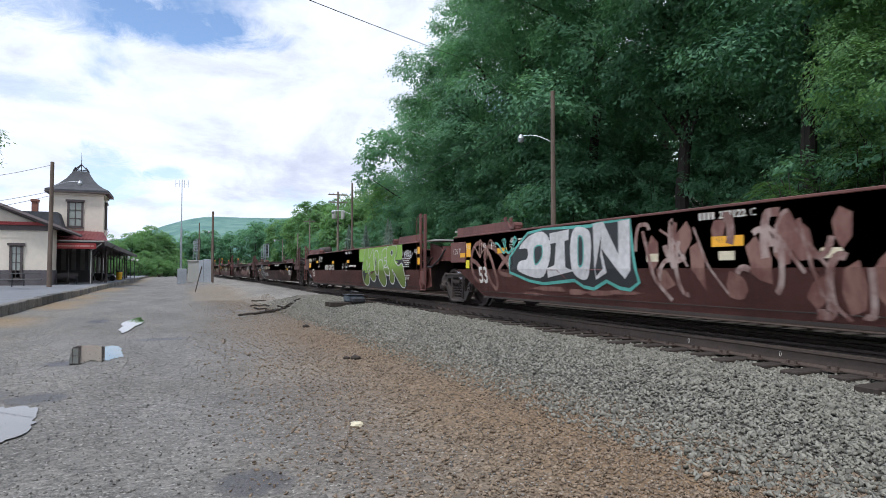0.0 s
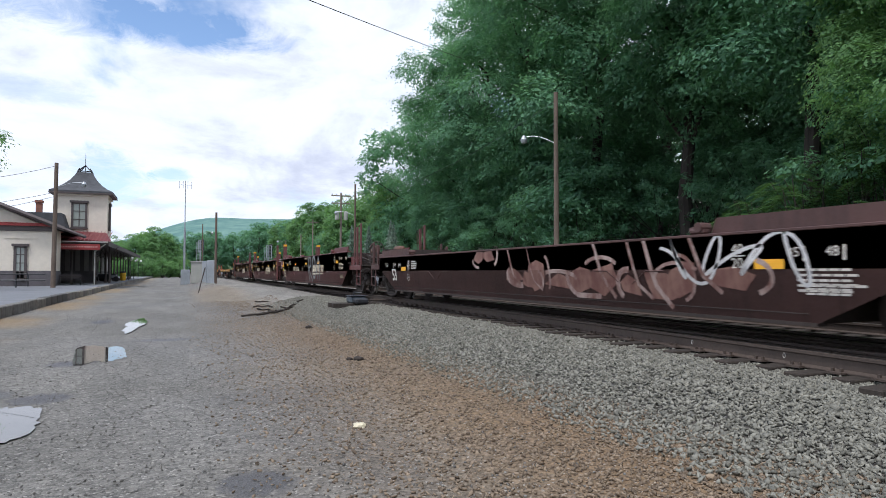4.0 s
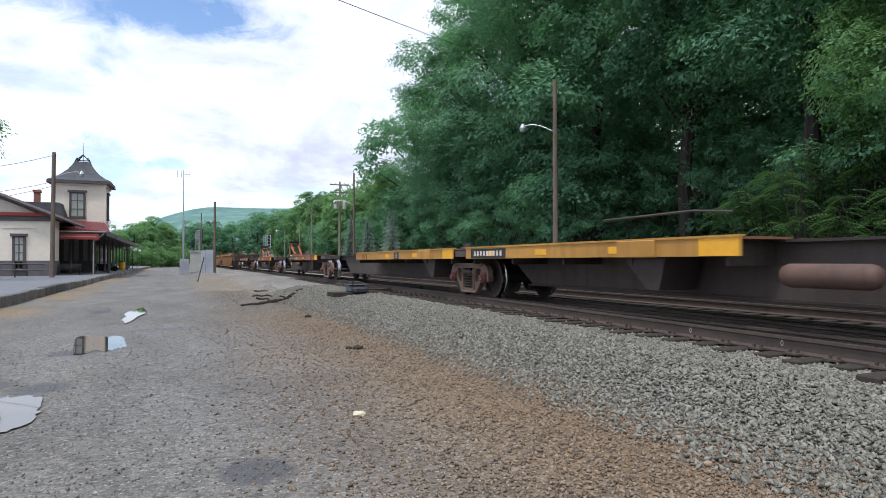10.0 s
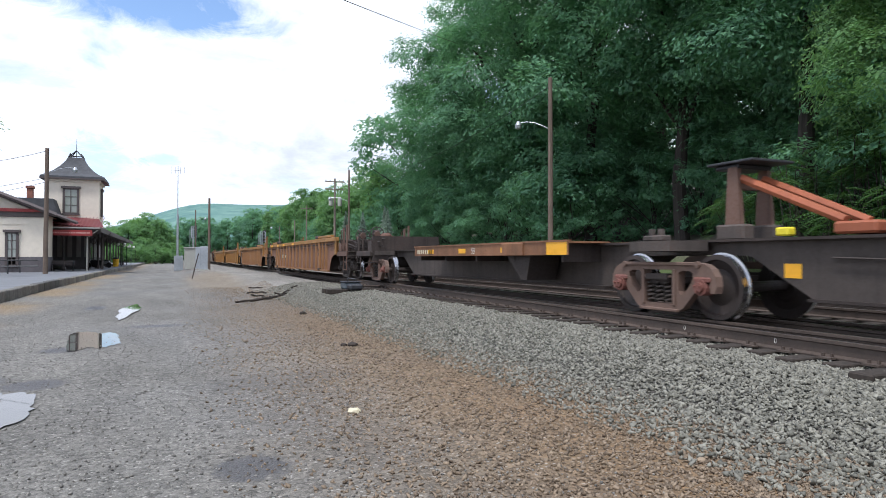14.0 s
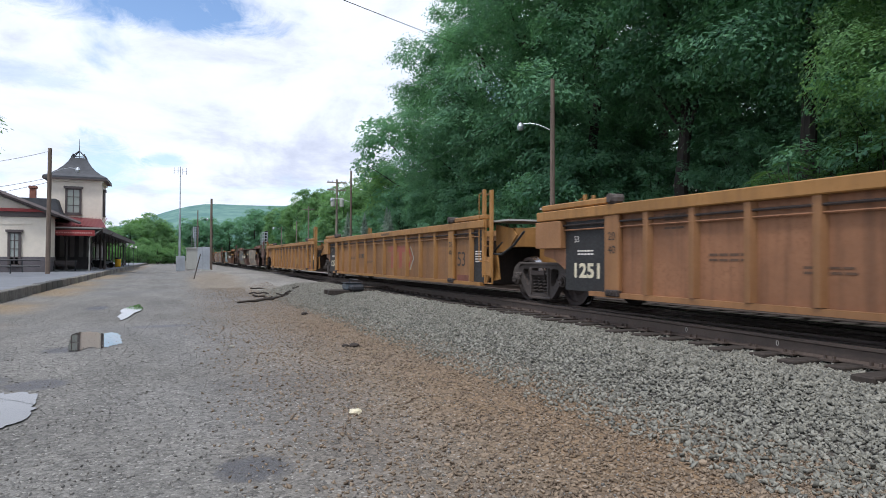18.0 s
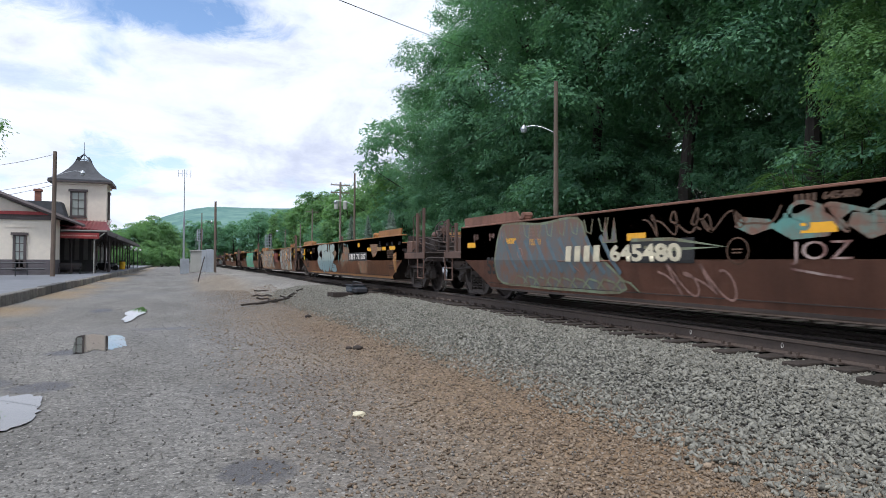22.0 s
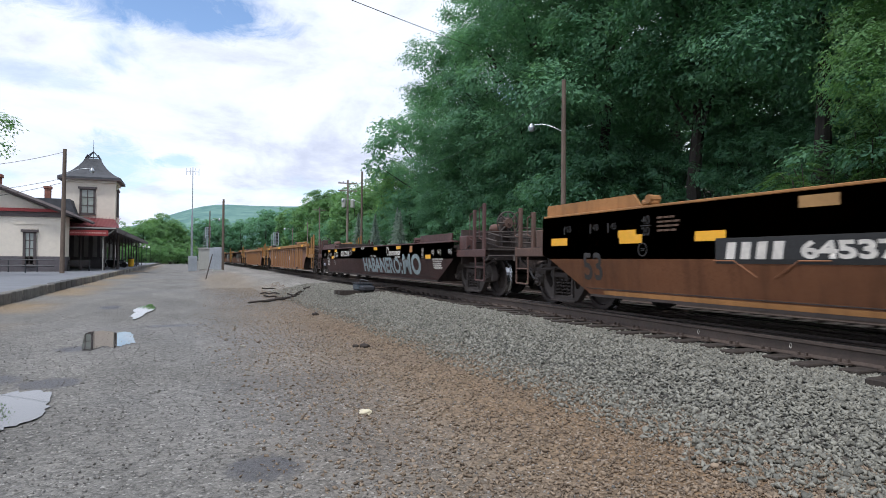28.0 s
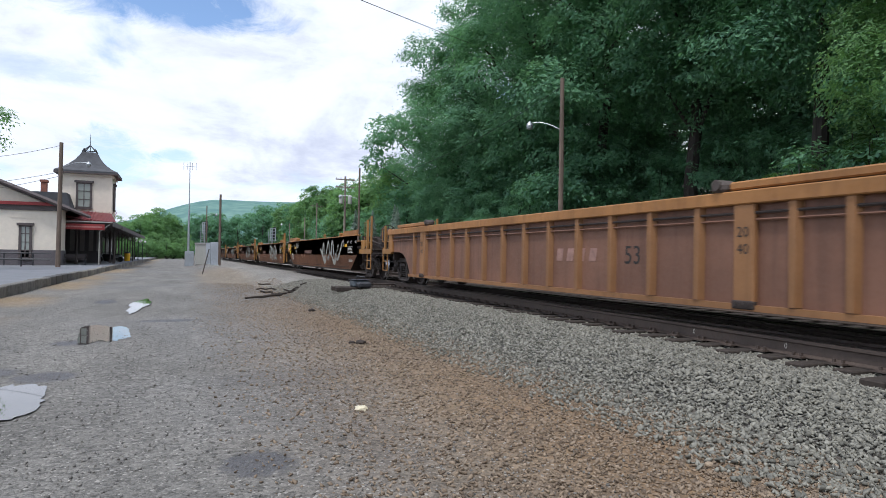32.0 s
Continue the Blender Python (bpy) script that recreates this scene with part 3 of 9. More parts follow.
def frame_mesh(sx, mat):
    """A cast truck side frame, one plate with two rounded windows and the spring opening, its flanges and bearings."""
    x0, x1 = sx * 0.93, sx * 1.06
    zc = WR
    half = [(0.0, 0.36), (0.80, 0.36), (0.94, 0.335), (1.05, 0.27), (1.12, 0.16), (1.14, 0.02), (1.12, -0.08), (1.03, -0.08), (1.02, 0.06),
            (0.97, 0.12), (0.82, 0.12), (0.77, 0.06), (0.76, -0.06), (0.70, -0.12), (0.50, -0.33), (0.40, -0.38), (0.0, -0.39)]
    outer = half + [(-y, z) for y, z in half[-2:0:-1]]
    win = [(0.41, 0.20), (0.46, 0.235), (0.64, 0.235), (0.70, 0.20), (0.70, 0.13), (0.64, 0.02), (0.52, -0.11), (0.45, -0.12), (0.41, -0.07)]
    mid = [(-0.30, 0.25), (0.30, 0.25), (0.30, -0.27), (-0.30, -0.27)]
    bm = bmesh.new()
    for loop in (outer, win, [(-y, z) for y, z in win], mid):
        vs = [bm.verts.new((x0, y, zc + z)) for y, z in loop]
        for a, b in zip(vs, vs[1:] + vs[:1]):
            bm.edges.new((a, b))
    bmesh.ops.triangle_fill(bm, use_beauty=True, use_dissolve=False, edges=bm.edges[:])
    g = bmesh.ops.extrude_face_region(bm, geom=bm.faces[:])
    bmesh.ops.translate(bm, verts=[v for v in g["geom"] if isinstance(v, bmesh.types.BMVert)], vec=(x1 - x0, 0, 0))
    bmesh.ops.recalc_face_normals(bm, faces=bm.faces[:])
    a, b = sorted((x1 - sx * 0.02, x1 + sx * 0.035))
    box(bm, a, b, -0.80, 0.80, zc + 0.315, zc + 0.37, bevel=0.012)          # top flange
    box(bm, a, b, -0.42, 0.42, zc - 0.395, zc - 0.345, bevel=0.012)         # spring seat
    box(bm, a, b, -0.30, 0.30, zc + 0.13, zc + 0.165)                       # bolster ledge
    for s in (-1, 1):
        box(bm, a, b, s * 0.335 - 0.03, s * 0.335 + 0.03, zc - 0.30, zc + 0.26, bevel=0.01)
        rod(bm, (a, s * 0.80, zc + 0.33), (b, s * 0.80, zc + 0.33), 0.05, 8)
    return mesh_of("side_frame", bm, mat)


def bearing_mesh(sx, mat):
    """The roller bearing's adapter and end cap with its bolts."""
    bm = bmesh.new()
    rod(bm, (sx * 0.91, 0, 0), (sx * 1.12, 0, 0), 0.115, 16)
    rod(bm, (sx * 1.12, 0, 0), (sx * 1.17, 0, 0), 0.080, 12)
    for i in range(3):
        a = i * math.tau / 3 + 0.5
        y, z = 0.05 * math.cos(a), 0.05 * math.sin(a)
        rod(bm, (sx * 1.16, y, z), (sx * 1.20, y, z), 0.018, 6)
    box(bm, min(sx * 0.94, sx * 1.10), max(sx * 0.94, sx * 1.10), -0.15, 0.15, 0.07, 0.15, bevel=0.02)
    return mesh_of("bearing", bm, mat)


def spring_mesh(sx):
    bm = bmesh.new()
    for y in (-0.19, 0.0, 0.19):
        n, turns = 40, 4.5
        pts = [Vector((sx * 1.0 + 0.075 * math.cos(i / n * turns * math.tau), y + 0.075 * math.sin(i / n * turns * math.tau), WR - 0.25 + 0.30 * i / n)) for i in range(n + 1)]
        for p, q in zip(pts, pts[1:]):
            rod(bm, p, q, 0.019, 5)
    return mesh_of("spring", bm, M_TRUCK)


def bolster_mesh():
    bm = B(-1.05, 1.05, -0.20, 0.20, WR + 0.03, WR + 0.14)
    box(bm, -1.12, -0.95, -0.24, 0.24, WR + 0.10, WR + 0.19)
    box(bm, 0.95, 1.12, -0.24, 0.24, WR + 0.10, WR + 0.19)
    box(bm, -0.35, 0.35, -0.35, 0.35, WR + 0.14, WR + 0.26)
    for s in (-1, 1):
        box(bm, -0.80, 0.80, s * 0.40 - 0.05, s * 0.40 + 0.05, WR - 0.12, WR - 0.02)
        for k in (-1, 1):
            box(bm, k * 0.72 - 0.05, k * 0.72 + 0.05, s * 0.42, s * 0.47, WR - 0.18, WR + 0.12)
    return mesh_of("bolster", bm, M_GRIME)


def truck(car, y, place, mat=None):
    mat = mat or M_TRUCK
    cap = M_CAP if mat is M_FRUST else M_TRUCK
    b = part("truck_bolster", cached("bolster", bolster_mesh), M_GRIME, car)
    b.matrix_basis = pose(0, y, 0)
    for sx in (-1, 1):
        part("side_frame", cached(("frame", sx, mat.name), lambda: frame_mesh(sx, mat)), mat, b)
        part("spring_nest", cached(("spring", sx), lambda: spring_mesh(sx)), M_TRUCK, b)
        for s in (-1, 1):
            part("bearing", cached(("bearing", sx, mat.name), lambda: bearing_mesh(sx, cap)), cap, b, "steel bearing end cap").matrix_basis = pose(0, s * 0.89, WR)
    for s in (-1, 1):
        w = part("wheelset", cached("wheel", wheel_mesh), M_WHEEL, b, "worn steel wheelset with a bright tread")
        m = pose(0, s * 0.89, WR)
        w.matrix_basis = m
        WHEELS.append((w, place + y + s * 0.89, m))


def post(car, y, x, z0, z1, mat, tip=None, w=0.033):
    """An upright guide post, a channel with a round grab bar beside it."""
    bm = B(x - w, x + w, y - 0.05, y + 0.05, z0, z1, bevel=0.008)
    p = part("guide_post", bm, mat, car)
    g = rods([(x - 0.05, y + 0.02, z0 + 0.3), (x - 0.07, y + 0.13, z0 + 0.34), (x - 0.07, y + 0.13, z1 - 0.12), (x - 0.05, y + 0.02, z1 - 0.08)], 0.013)
    part("grab_bar", g, mat, p, "thin steel grab bar")
    if tip:
        part("reflector", B(x - w - 0.006, x + w + 0.006, y - 0.056, y + 0.056, z1 - 0.14, z1 - 0.02), tip, p, "yellow reflective tip")
    return p


def ladder(car, y, x, z0, z1, mat, n=4):
    bm = bmesh.new()
    for dy in (-0.2, 0.2):
        box(bm, x - 0.02, x + 0.02, y + dy - 0.025, y + dy + 0.025, z0, z1)
    for i in range(n):
        z = z0 + 0.05 + (z1 - z0 - 0.1) * i / (n - 1)
        rod(bm, (x, y - 0.2, z), (x, y + 0.2, z), 0.014, 6)
    part("ladder", bm, mat, car)


def brake_wheel(car, y, x, z, mat):
    """A round hand-brake wheel with dished hub and spokes on its gear housing."""
    bm = bmesh.new()
    n, r = 26, 0.29
    pts = [Vector((x + r * math.cos(i * math.tau / n), y, z + r * math.sin(i * math.tau / n))) for i in range(n)]
    for i in range(n):
        rod(bm, pts[i], pts[(i + 1) % n], 0.020, 6)
    for i in range(8):
        a = i * math.tau / 8
        rod(bm, (x + 0.1 * math.cos(a), y - 0.04, z + 0.1 * math.sin(a)), (x + r * math.cos(a), y, z + r * math.sin(a)), 0.028, 5, 0.018)
    w = part("brake_wheel", bm, M_TRUCK, car, "round spoked hand-brake wheel")
    hub = rod(bmesh.new(), (x, y - 0.075, z), (x, y + 0.02, z), 0.12, 16, 0.14)
    rod(hub, (x, y - 0.11, z), (x, y - 0.07, z), 0.035, 8)
    part("hub", hub, M_ENDBRN, w, "rusty dished wheel hub")
    part("gear_housing", B(x - 0.13, x + 0.17, y + 0.08, y + 0.26, z - 0.36, z + 0.18, bevel=0.05), M_GRIME, w)
    part("brake_stand", B(x - 0.09, x + 0.09, y + 0.10, y + 0.26, 0.95, z - 0.3, bevel=0.01), M_GRIME, w)
    part("brake_chain", rods([(x + 0.12, y + 0.08, z - 0.3), (x + 0.16, y + 0.05, z - 0.7), (x + 0.1, y + 0.1, 0.95)], 0.022), M_TRUCK, w)


def coupler(car, yj, s):
    """Draft gear, knuckle and hose at a coupled end; s points from the car to the joint."""
    bm = B(-0.20, 0.20, min(yj - s * 2.0, yj - s * 0.55), max(yj - s * 2.0, yj - s * 0.55), 0.62, 0.98)
    rod(bm, (0, yj - s * 0.6, 0.82), (0, yj - s * 0.12, 0.82), 0.085, 8)
    box(bm, -0.15, 0.15, min(yj - s * 0.18, yj + s * 0.02), max(yj - s * 0.18, yj + s * 0.02), 0.66, 0.98, bevel=0.03)
    c = part("coupler", bm, M_GRIME, car)
    part("air_hose", rods([(-0.35, yj - s * 0.5, 0.78), (-0.33, yj - s * 0.3, 0.5), (-0.28, yj - s * 0.05, 0.42), (-0.2, yj, 0.5)], 0.025), M_BLACK, c, "black rubber air hose")


def end_gear(d, yj, ye, s, z):
    """Brake gear crowded on an end platform: reservoir, valves, bulkhead, levers and pipes."""
    a, b = sorted((ye + s * 0.02, ye + s * 0.12))
    part("end_bulkhead", B(-1.30, 1.30, a, b, 0.80, 1.72), M_GRIME, d)
    y = (yj - s * 0.9 + ye) / 2
    tank = lathe([(y - 0.42, 0.05), (y - 0.38, 0.10), (y - 0.30, 0.13), (y + 0.30, 0.13), (y + 0.38, 0.10), (y + 0.42, 0.05)], 16, "Y")
    t = part("air_reservoir", tank, M_DKRIB, d, smooth=True)
    t.matrix_basis = pose(-0.55, 0, 1.74)
    part("reservoir_stand", B(-0.78, -0.32, y - 0.22, y + 0.22, z - 0.03, 1.60, bevel=0.02), M_GRIME, d)
    bm = B(0.05, 0.55, y - 0.30, y + 0.25, z - 0.03, 1.62, bevel=0.03)
    box(bm, 0.15, 0.45, y - 0.42, y + 0.38, 1.40, 1.70, bevel=0.04)
    part("control_valve", bm, M_TRUCK, d)
    for k, (x, zz) in enumerate(((-1.05, 1.36), (-1.12, 1.50), (-0.95, 1.62))):
        part("brake_pipe", rods([(x, ye - s * 0.3, zz), (x, y, zz + 0.03), (x + 0.15, yj - s * 1.0, zz - 0.12), (0.2, yj - s * 0.9, zz - 0.15)], 0.026), M_TRUCK if k else M_GRIME, d)
    part("brake_lever", rods([(-0.9, y - 0.5, 0.86), (-0.75, y, 0.98), (-0.95, y + 0.6, 0.80)], 0.035), M_GRIME, d)
    part("crossover_step", B(-1.34, -0.55, min(yj - s * 0.62, yj - s * 0.78), max(yj - s * 0.62, yj - s * 0.78), z - 0.06, z - 0.02), M_TRUCK, d)
    part("uncoupling_lever", rods([(-1.40, yj - s * 0.70, 0.90), (-1.36, yj - s * 0.62, 1.02), (-0.35, yj - s * 0.55, 1.04), (-0.12, yj - s * 0.30, 1.08)], 0.018), M_TRUCK, d)
    part("hand_rail", rods([(-1.36, yj - s * 0.9, 1.62), (0.9, yj - s * 0.88, 1.62)], 0.018), M_TRUCK, d)


def end_platform(car, yj, ye, s, mat, z=1.22, tall=2.3, tip=None, wheel=False, rail_mat=None):
    """The crosswise deck over an end truck with sill, steps, posts and rails."""
    rail_mat = rail_mat or mat
    a, b = sorted((ye, yj - s * 0.75))
    bm = B(-0.45, 0.45, a, b, 0.72, z - 0.06)
    box(bm, -1.38, 1.38, min(yj - s * 0.75, yj - s * 0.95), max(yj - s * 0.75, yj - s * 0.95), 0.92, z - 0.02)
    d = part("end_sill", bm, M_GRIME, car)
    for sx in (-1, 1):
        part("side_beam", B(min(sx * 1.32, sx * 1.42), max(sx * 1.32, sx * 1.42), a, b, z - 0.22, z - 0.04, bevel=0.01), mat, d)
    bm = bmesh.new()
    k = max(3, int((b - a) / 0.16))
    for i in range(k):
        y0 = a + (b - a) * i / k
        box(bm, -1.36, 1.36, y0 + 0.02, y0 + (b - a) / k - 0.02, z - 0.06, z - 0.02)
    part("walkway_grating", bm, M_GRIME, d)
    for sx in (-1, 1):
        bm = rods([(sx * 1.40, yj - s * 0.80, z), (sx * 1.40, yj - s * 0.80, 0.42), (sx * 1.40, yj - s * 1.30, 0.42), (sx * 1.40, yj - s * 1.30, z - 0.2)], 0.022)
        rod(bm, (sx * 1.40, yj - s * 0.80, 0.74), (sx * 1.40, yj - s * 1.30, 0.74), 0.02, 6)
        part("sill_step", bm, rail_mat, d)
        a2, b2 = sorted((ye + s * 0.05, ye + s * 0.5))
        part("end_bracket", B(min(sx * 1.12, sx * 1.36), max(sx * 1.12, sx * 1.36), a2, b2, z - 0.04, 1.55, bevel=0.02), mat, d)
        part("brake_pipe", rods([(sx * 1.2, yj - s * 0.6, 0.95), (sx * 1.25, yj - s * 1.2, 0.72), (sx * 1.2, ye, 0.75)], 0.025), M_GRIME, d)
        for yy, h in ((yj - s * 0.9, tall), (yj - s * 1.45, tall - 0.12)):
            post(d, yy, sx * 1.36, z - 0.1, h, mat, tip)
    end_gear(d, yj, ye, s, z)
    if wheel:
        brake_wheel(d, yj - s * 1.0, -0.66, 1.84, mat)
    return d


def side_x(z):
    """The outer face of a smooth well side: upright above, leaning in below."""
    return SIDE + max(0.0, 0.95 - z) / 0.63 * 0.09


def decal(car, name, bm, mat, eps=0.004, flatx=None, label=""):
    """Paint on the near side: a sheet given in (y, z), folded on to the side."""
    if flatx is None:
        bmesh.ops.bisect_plane(bm, geom=bm.verts[:] + bm.edges[:] + bm.faces[:], plane_co=(0, 0, 0.95), plane_no=(0, 0, 1))
    for v in bm.verts:
        if flatx is None:
            v.co.z = min(max(v.co.z, BOT + 0.012), T - 0.004)
        v.co.x = (side_x(v.co.z) if flatx is None else flatx) - eps
    return part(name, bm, mat, car, label)


def sheet(bm, pts):
    bm.faces.new([bm.verts.new((0, y, z)) for y, z in pts])
    return bm


def rect(y, z, w, h, slant=0.0):
    return sheet(bmesh.new(), [(y + w / 2, z - h / 2), (y - w / 2, z - h / 2), (y - w / 2 - slant * h, z + h / 2), (y + w / 2 - slant * h, z + h / 2)])


def reflector(car, y, z, w, h, x=None, mat=None):
    decal(car, "reflector", rect(y, z, w, h), mat or M_REFL, 0.005, x, "yellow reflective strip")


def bars(car, y, z, w, h, n, mat, x=None, rows=1, name="lettering", gap=None, slant=0.0, eps=0.005):
    """Plain bars in place of words or numbers: one bar a row, broken into n pieces."""
    rng = random.Random(int(y * 100 + z * 10))
    rh = h / rows
    gap = gap if gap is not None else 0.42 if rows == 1 else 0.14
    for r in range(rows):
        zt = z + h / 2 - (r + 0.5) * rh
        ww = w * rng.uniform(0.75, 1.0) if rows > 1 else w
        step = ww / n
        for i in range(n):
            decal(car, name, rect(y + w / 2 - (i + 0.5) * step, zt, step * (1 - gap), rh * (0.9 if rows == 1 else 0.48), slant), mat, eps, x)


def write(text, size, y, z, car, mat, x=None, wide=1.0, bold=0.0, eps=0.005, fit=None, name="lettering", label="", slant=0.0):
    """Letters painted on the near side; fit: (width, height) to fill."""
    me = letters(text, size, bold)
    bm = bmesh.new()
    bm.from_mesh(me)
    bpy.data.meshes.remove(me)
    xs, ys = [v.co.x for v in bm.verts], [v.co.y for v in bm.verts]
    cx, cy = (min(xs) + max(xs)) / 2, (min(ys) + max(ys)) / 2
    kx, ky = (fit[0] / (max(xs) - min(xs)), fit[1] / (max(ys) - min(ys))) if fit else (wide, 1.0)
    for v in bm.verts:
        p, q = (v.co.x - cx) * kx, (v.co.y - cy) * ky
        v.co = (0, y - p - slant * q, z + q)
    return decal(car, name, bm, mat, eps, x, label)


def ribbon(bm, pts, w, closed=False):
    """A painted stroke of even width along points in (y, z)."""
    P = [Vector(p) for p in pts]
    n = len(P)
    L, R = [], []
    for i in range(n):
        a, b = (P[i - 1] if i or closed else P[i]), (P[(i + 1) % n] if i < n - 1 or closed else P[i])
        d = b - a
        d = d.normalized() if d.length > 1e-6 else Vector((1, 0))
        o = Vector((-d.y, d.x)) * w / 2
        L.append(bm.verts.new((0, *(P[i] + o))))
        R.append(bm.verts.new((0, *(P[i] - o))))
    for i in range(n if closed else n - 1):
        j = (i + 1) % n
        bm.faces.new((L[i], L[j], R[j], R[i]))
    return bm


def stroke(car, pts, w, mat, eps=0.008, closed=False, x=None, label=""):
    decal(car, "paint_stroke", ribbon(bmesh.new(), pts, w, closed), mat, eps, x, label)


def scrawl(car, ya, yb, za, zb, mat, seed, w=0.03, loops=5.0, eps=0.008, x=None):
    """A fast looping spray-can tag between ya (left) and yb (right)."""
    rng = random.Random(seed)
    f = [rng.uniform(0.7, 1.3) for _ in range(6)]
    pts = []
    n = int(26 * loops)
    for i in range(n + 1):
        k = i / n
        a = k * loops * math.tau
        y = ya + (yb - ya) * k + 0.5 * abs(yb - ya) / loops * math.sin(a * f[0] + f[1] * 3)
        z = (za + zb) / 2 + (zb - za) / 2 * (0.7 * math.cos(a * f[2] + f[3]) + 0.3 * math.sin(a * 1.9 * f[4]))
        pts.append((y, z))
    stroke(car, pts, w, mat, eps, x=x)


def ring(cy, cz, ry, rz, n=22, p=2.4):
    out = []
    for i in range(n):
        a = i * math.tau / n
        c, d = math.cos(a), math.sin(a)
        out.append((cy - ry * math.copysign(abs(c) ** (2 / p), c), cz + rz * math.copysign(abs(d) ** (2 / p), d)))
    return out


def well_shell(car, y0, y1, style, mat, chord, near, far, ribmat):
    """The two long sides, floor, ends and flares of a well car's body. near/far: A (articulated) or C (coupled)."""
    n0, n1 = (0.15, 1.35)[near == "C"], (1.55, 1.5)[far == "C"]
    if style == "rib":
        n0, n1 = (0.15, 1.45)[near == "C"], (1.55, 1.95)[far == "C"]
    xo = -SIDE
    zc = 0.95
    for sx in (-1, 1):
        if style == "smooth":
            bm = bmesh.new()
            up = [(y0, T), (y1, T), (y1, 1.02), (y1 - 0.25, zc), (y0, zc)]
            lo = [(y0, zc), (y1 - 0.25, zc), (y1 - n1, BOT), (y0 + n0, BOT)]
            if near == "A":
                lo = [(y0, zc), (y1 - 0.25, zc), (y1 - n1, BOT), (y0 + 0.12, BOT)]
            uv = [bm.verts.new((sx * xo, a, b)) for a, b in up]
            bm.faces.new(uv)
            lv = [bm.verts.new((sx * (xo if b > 0.9 else xo - 0.09), a, b)) for a, b in lo]
            bm.faces.new(lv)
            bmesh.ops.solidify(bm, geom=bm.faces[:], thickness=0.02)
            side = part("well_side", bm, mat, car)
            part("top_chord", B(min(sx * xo, sx * (xo - 0.16)) - 0.012, max(sx * xo, sx * (xo - 0.16)) + 0.012, y0 + 0.05, y1 - 0.05, T - 0.005, T + 0.035, bevel=0.008), chord, side)
            part("bottom_sill", B(min(sx * 1.42, sx * 1.25), max(sx * 1.42, sx * 1.25), y0 + n0, y1 - n1, BOT - 0.03, BOT + 0.012), M_GRIME, side)
            for ya, yb in ((y0 + (0.0 if near == "A" else 0.35), y0 + (1.05 if near + far == "AA" and y1 - y0 < 16.2 else 2.15 if near == "A" else 2.9)), (y1 - 2.88, y1 - 0.02)):
                fl = slab([(ya + 0.05, T + 0.03), (yb, T + 0.03), (yb - (0.1 if ya < 0 else 0.0), T + 0.25), (ya + (0.0 if ya < 0 else 0.25), T + 0.25)], sx * 1.40, sx * 1.36)
                part("end_flare", fl, chord, side)
                yl = yb + 0.18 if ya < 0 else ya - 0.18
                lk = B(min(sx * 1.34, sx * 1.50), max(sx * 1.34, sx * 1.50), yl - 0.13, yl + 0.13, T + 0.03, T + 0.12, bevel=0.03)
                rod(lk, (sx * 1.32, yl - 0.06, T + 0.13), (sx * 1.52, yl - 0.06, T + 0.13), 0.07, 10)
                rod(lk, (sx * 1.40, yl - 0.06, T + 0.13), (sx * 1.40, yl + 0.17, T + 0.10), 0.045, 8)
                part("corner_lock", lk, chord if style == "smooth" else M_TRUCK, side, "cast steel container lock")
            xs = xo - 0.09 * (0.95 - 0.43) / 0.63
            part("weld_seam", B(min(sx * (xs - 0.01), sx * (xs + 0.006)), max(sx * (xs - 0.01), sx * (xs + 0.006)), y0 + n0 + 0.1, y1 - n1 + 0.1, 0.425, 0.438), M_GRIME, side)
            for yv in (y0 + 4.6, y1 - 5.2):
                part("pressed_rib", rods([(sx * (xo + 0.002), yv + 0.8, 0.93), (sx * (xo + 0.002), yv + 0.45, 0.93), (sx * (xo - 0.035), yv + 0.12, 0.72)], 0.010, 5), mat, side)
                part("pressed_rib", rods([(sx * (xo + 0.002), yv - 0.9, 0.93), (sx * (xo + 0.002), yv - 0.5, 0.93), (sx * (xo - 0.035), yv - 0.15, 0.72)], 0.010, 5), mat, side)
        else:
            tz = T + 0.03
            if far == "C":
                tail = [(y1, tz - 0.1), (y1, 1.06), (y1 - 0.85, 1.06), (y1 - 1.2, 1.01), (y1 - 1.5, 0.86), (y1 - 1.75, 0.62), (y1 - n1, BOT)]
            else:
                tail = [(y1, tz - 0.1), (y1, 0.98), (y1 - 0.35, 0.92), (y1 - n1, BOT)]
            if near == "C":
                head = [(y0 + n0, BOT), (y0 + 1.28, 0.62), (y0 + 1.05, 0.88), (y0 + 0.78, 1.01), (y0 + 0.5, 1.05), (y0, 1.06)]
            else:
                head = [(y0 + n0, BOT), (y0, BOT + 0.1)]
            out = [(y0, tz - 0.1)] + tail + head
            for yy, c in ((y0, near), (y1, far)):
                if c == "C":
                    sy = 1 if yy == y0 else -1
                    part("end_post", B(min(sx * 1.33, sx * 1.47), max(sx * 1.33, sx * 1.47), min(yy, yy + sy * 0.26), max(yy, yy + sy * 0.26), 1.06, tz - 0.12, bevel=0.015), chord, car)
            side = part("well_side", slab(out, sx * 1.385, sx * 1.405), mat, car)
            part("top_chord", B(min(sx * 1.34, sx * 1.52), max(sx * 1.34, sx * 1.52), y0 - 0.1, y1 + 0.1, tz - 0.13, tz + 0.05, bevel=0.015), chord, side)
            part("pipe", rods([(sx * 1.46, y0 + 0.3, tz - 0.24), (sx * 1.46, y1 - 0.3, tz - 0.24)], 0.02), M_GRIME, side)
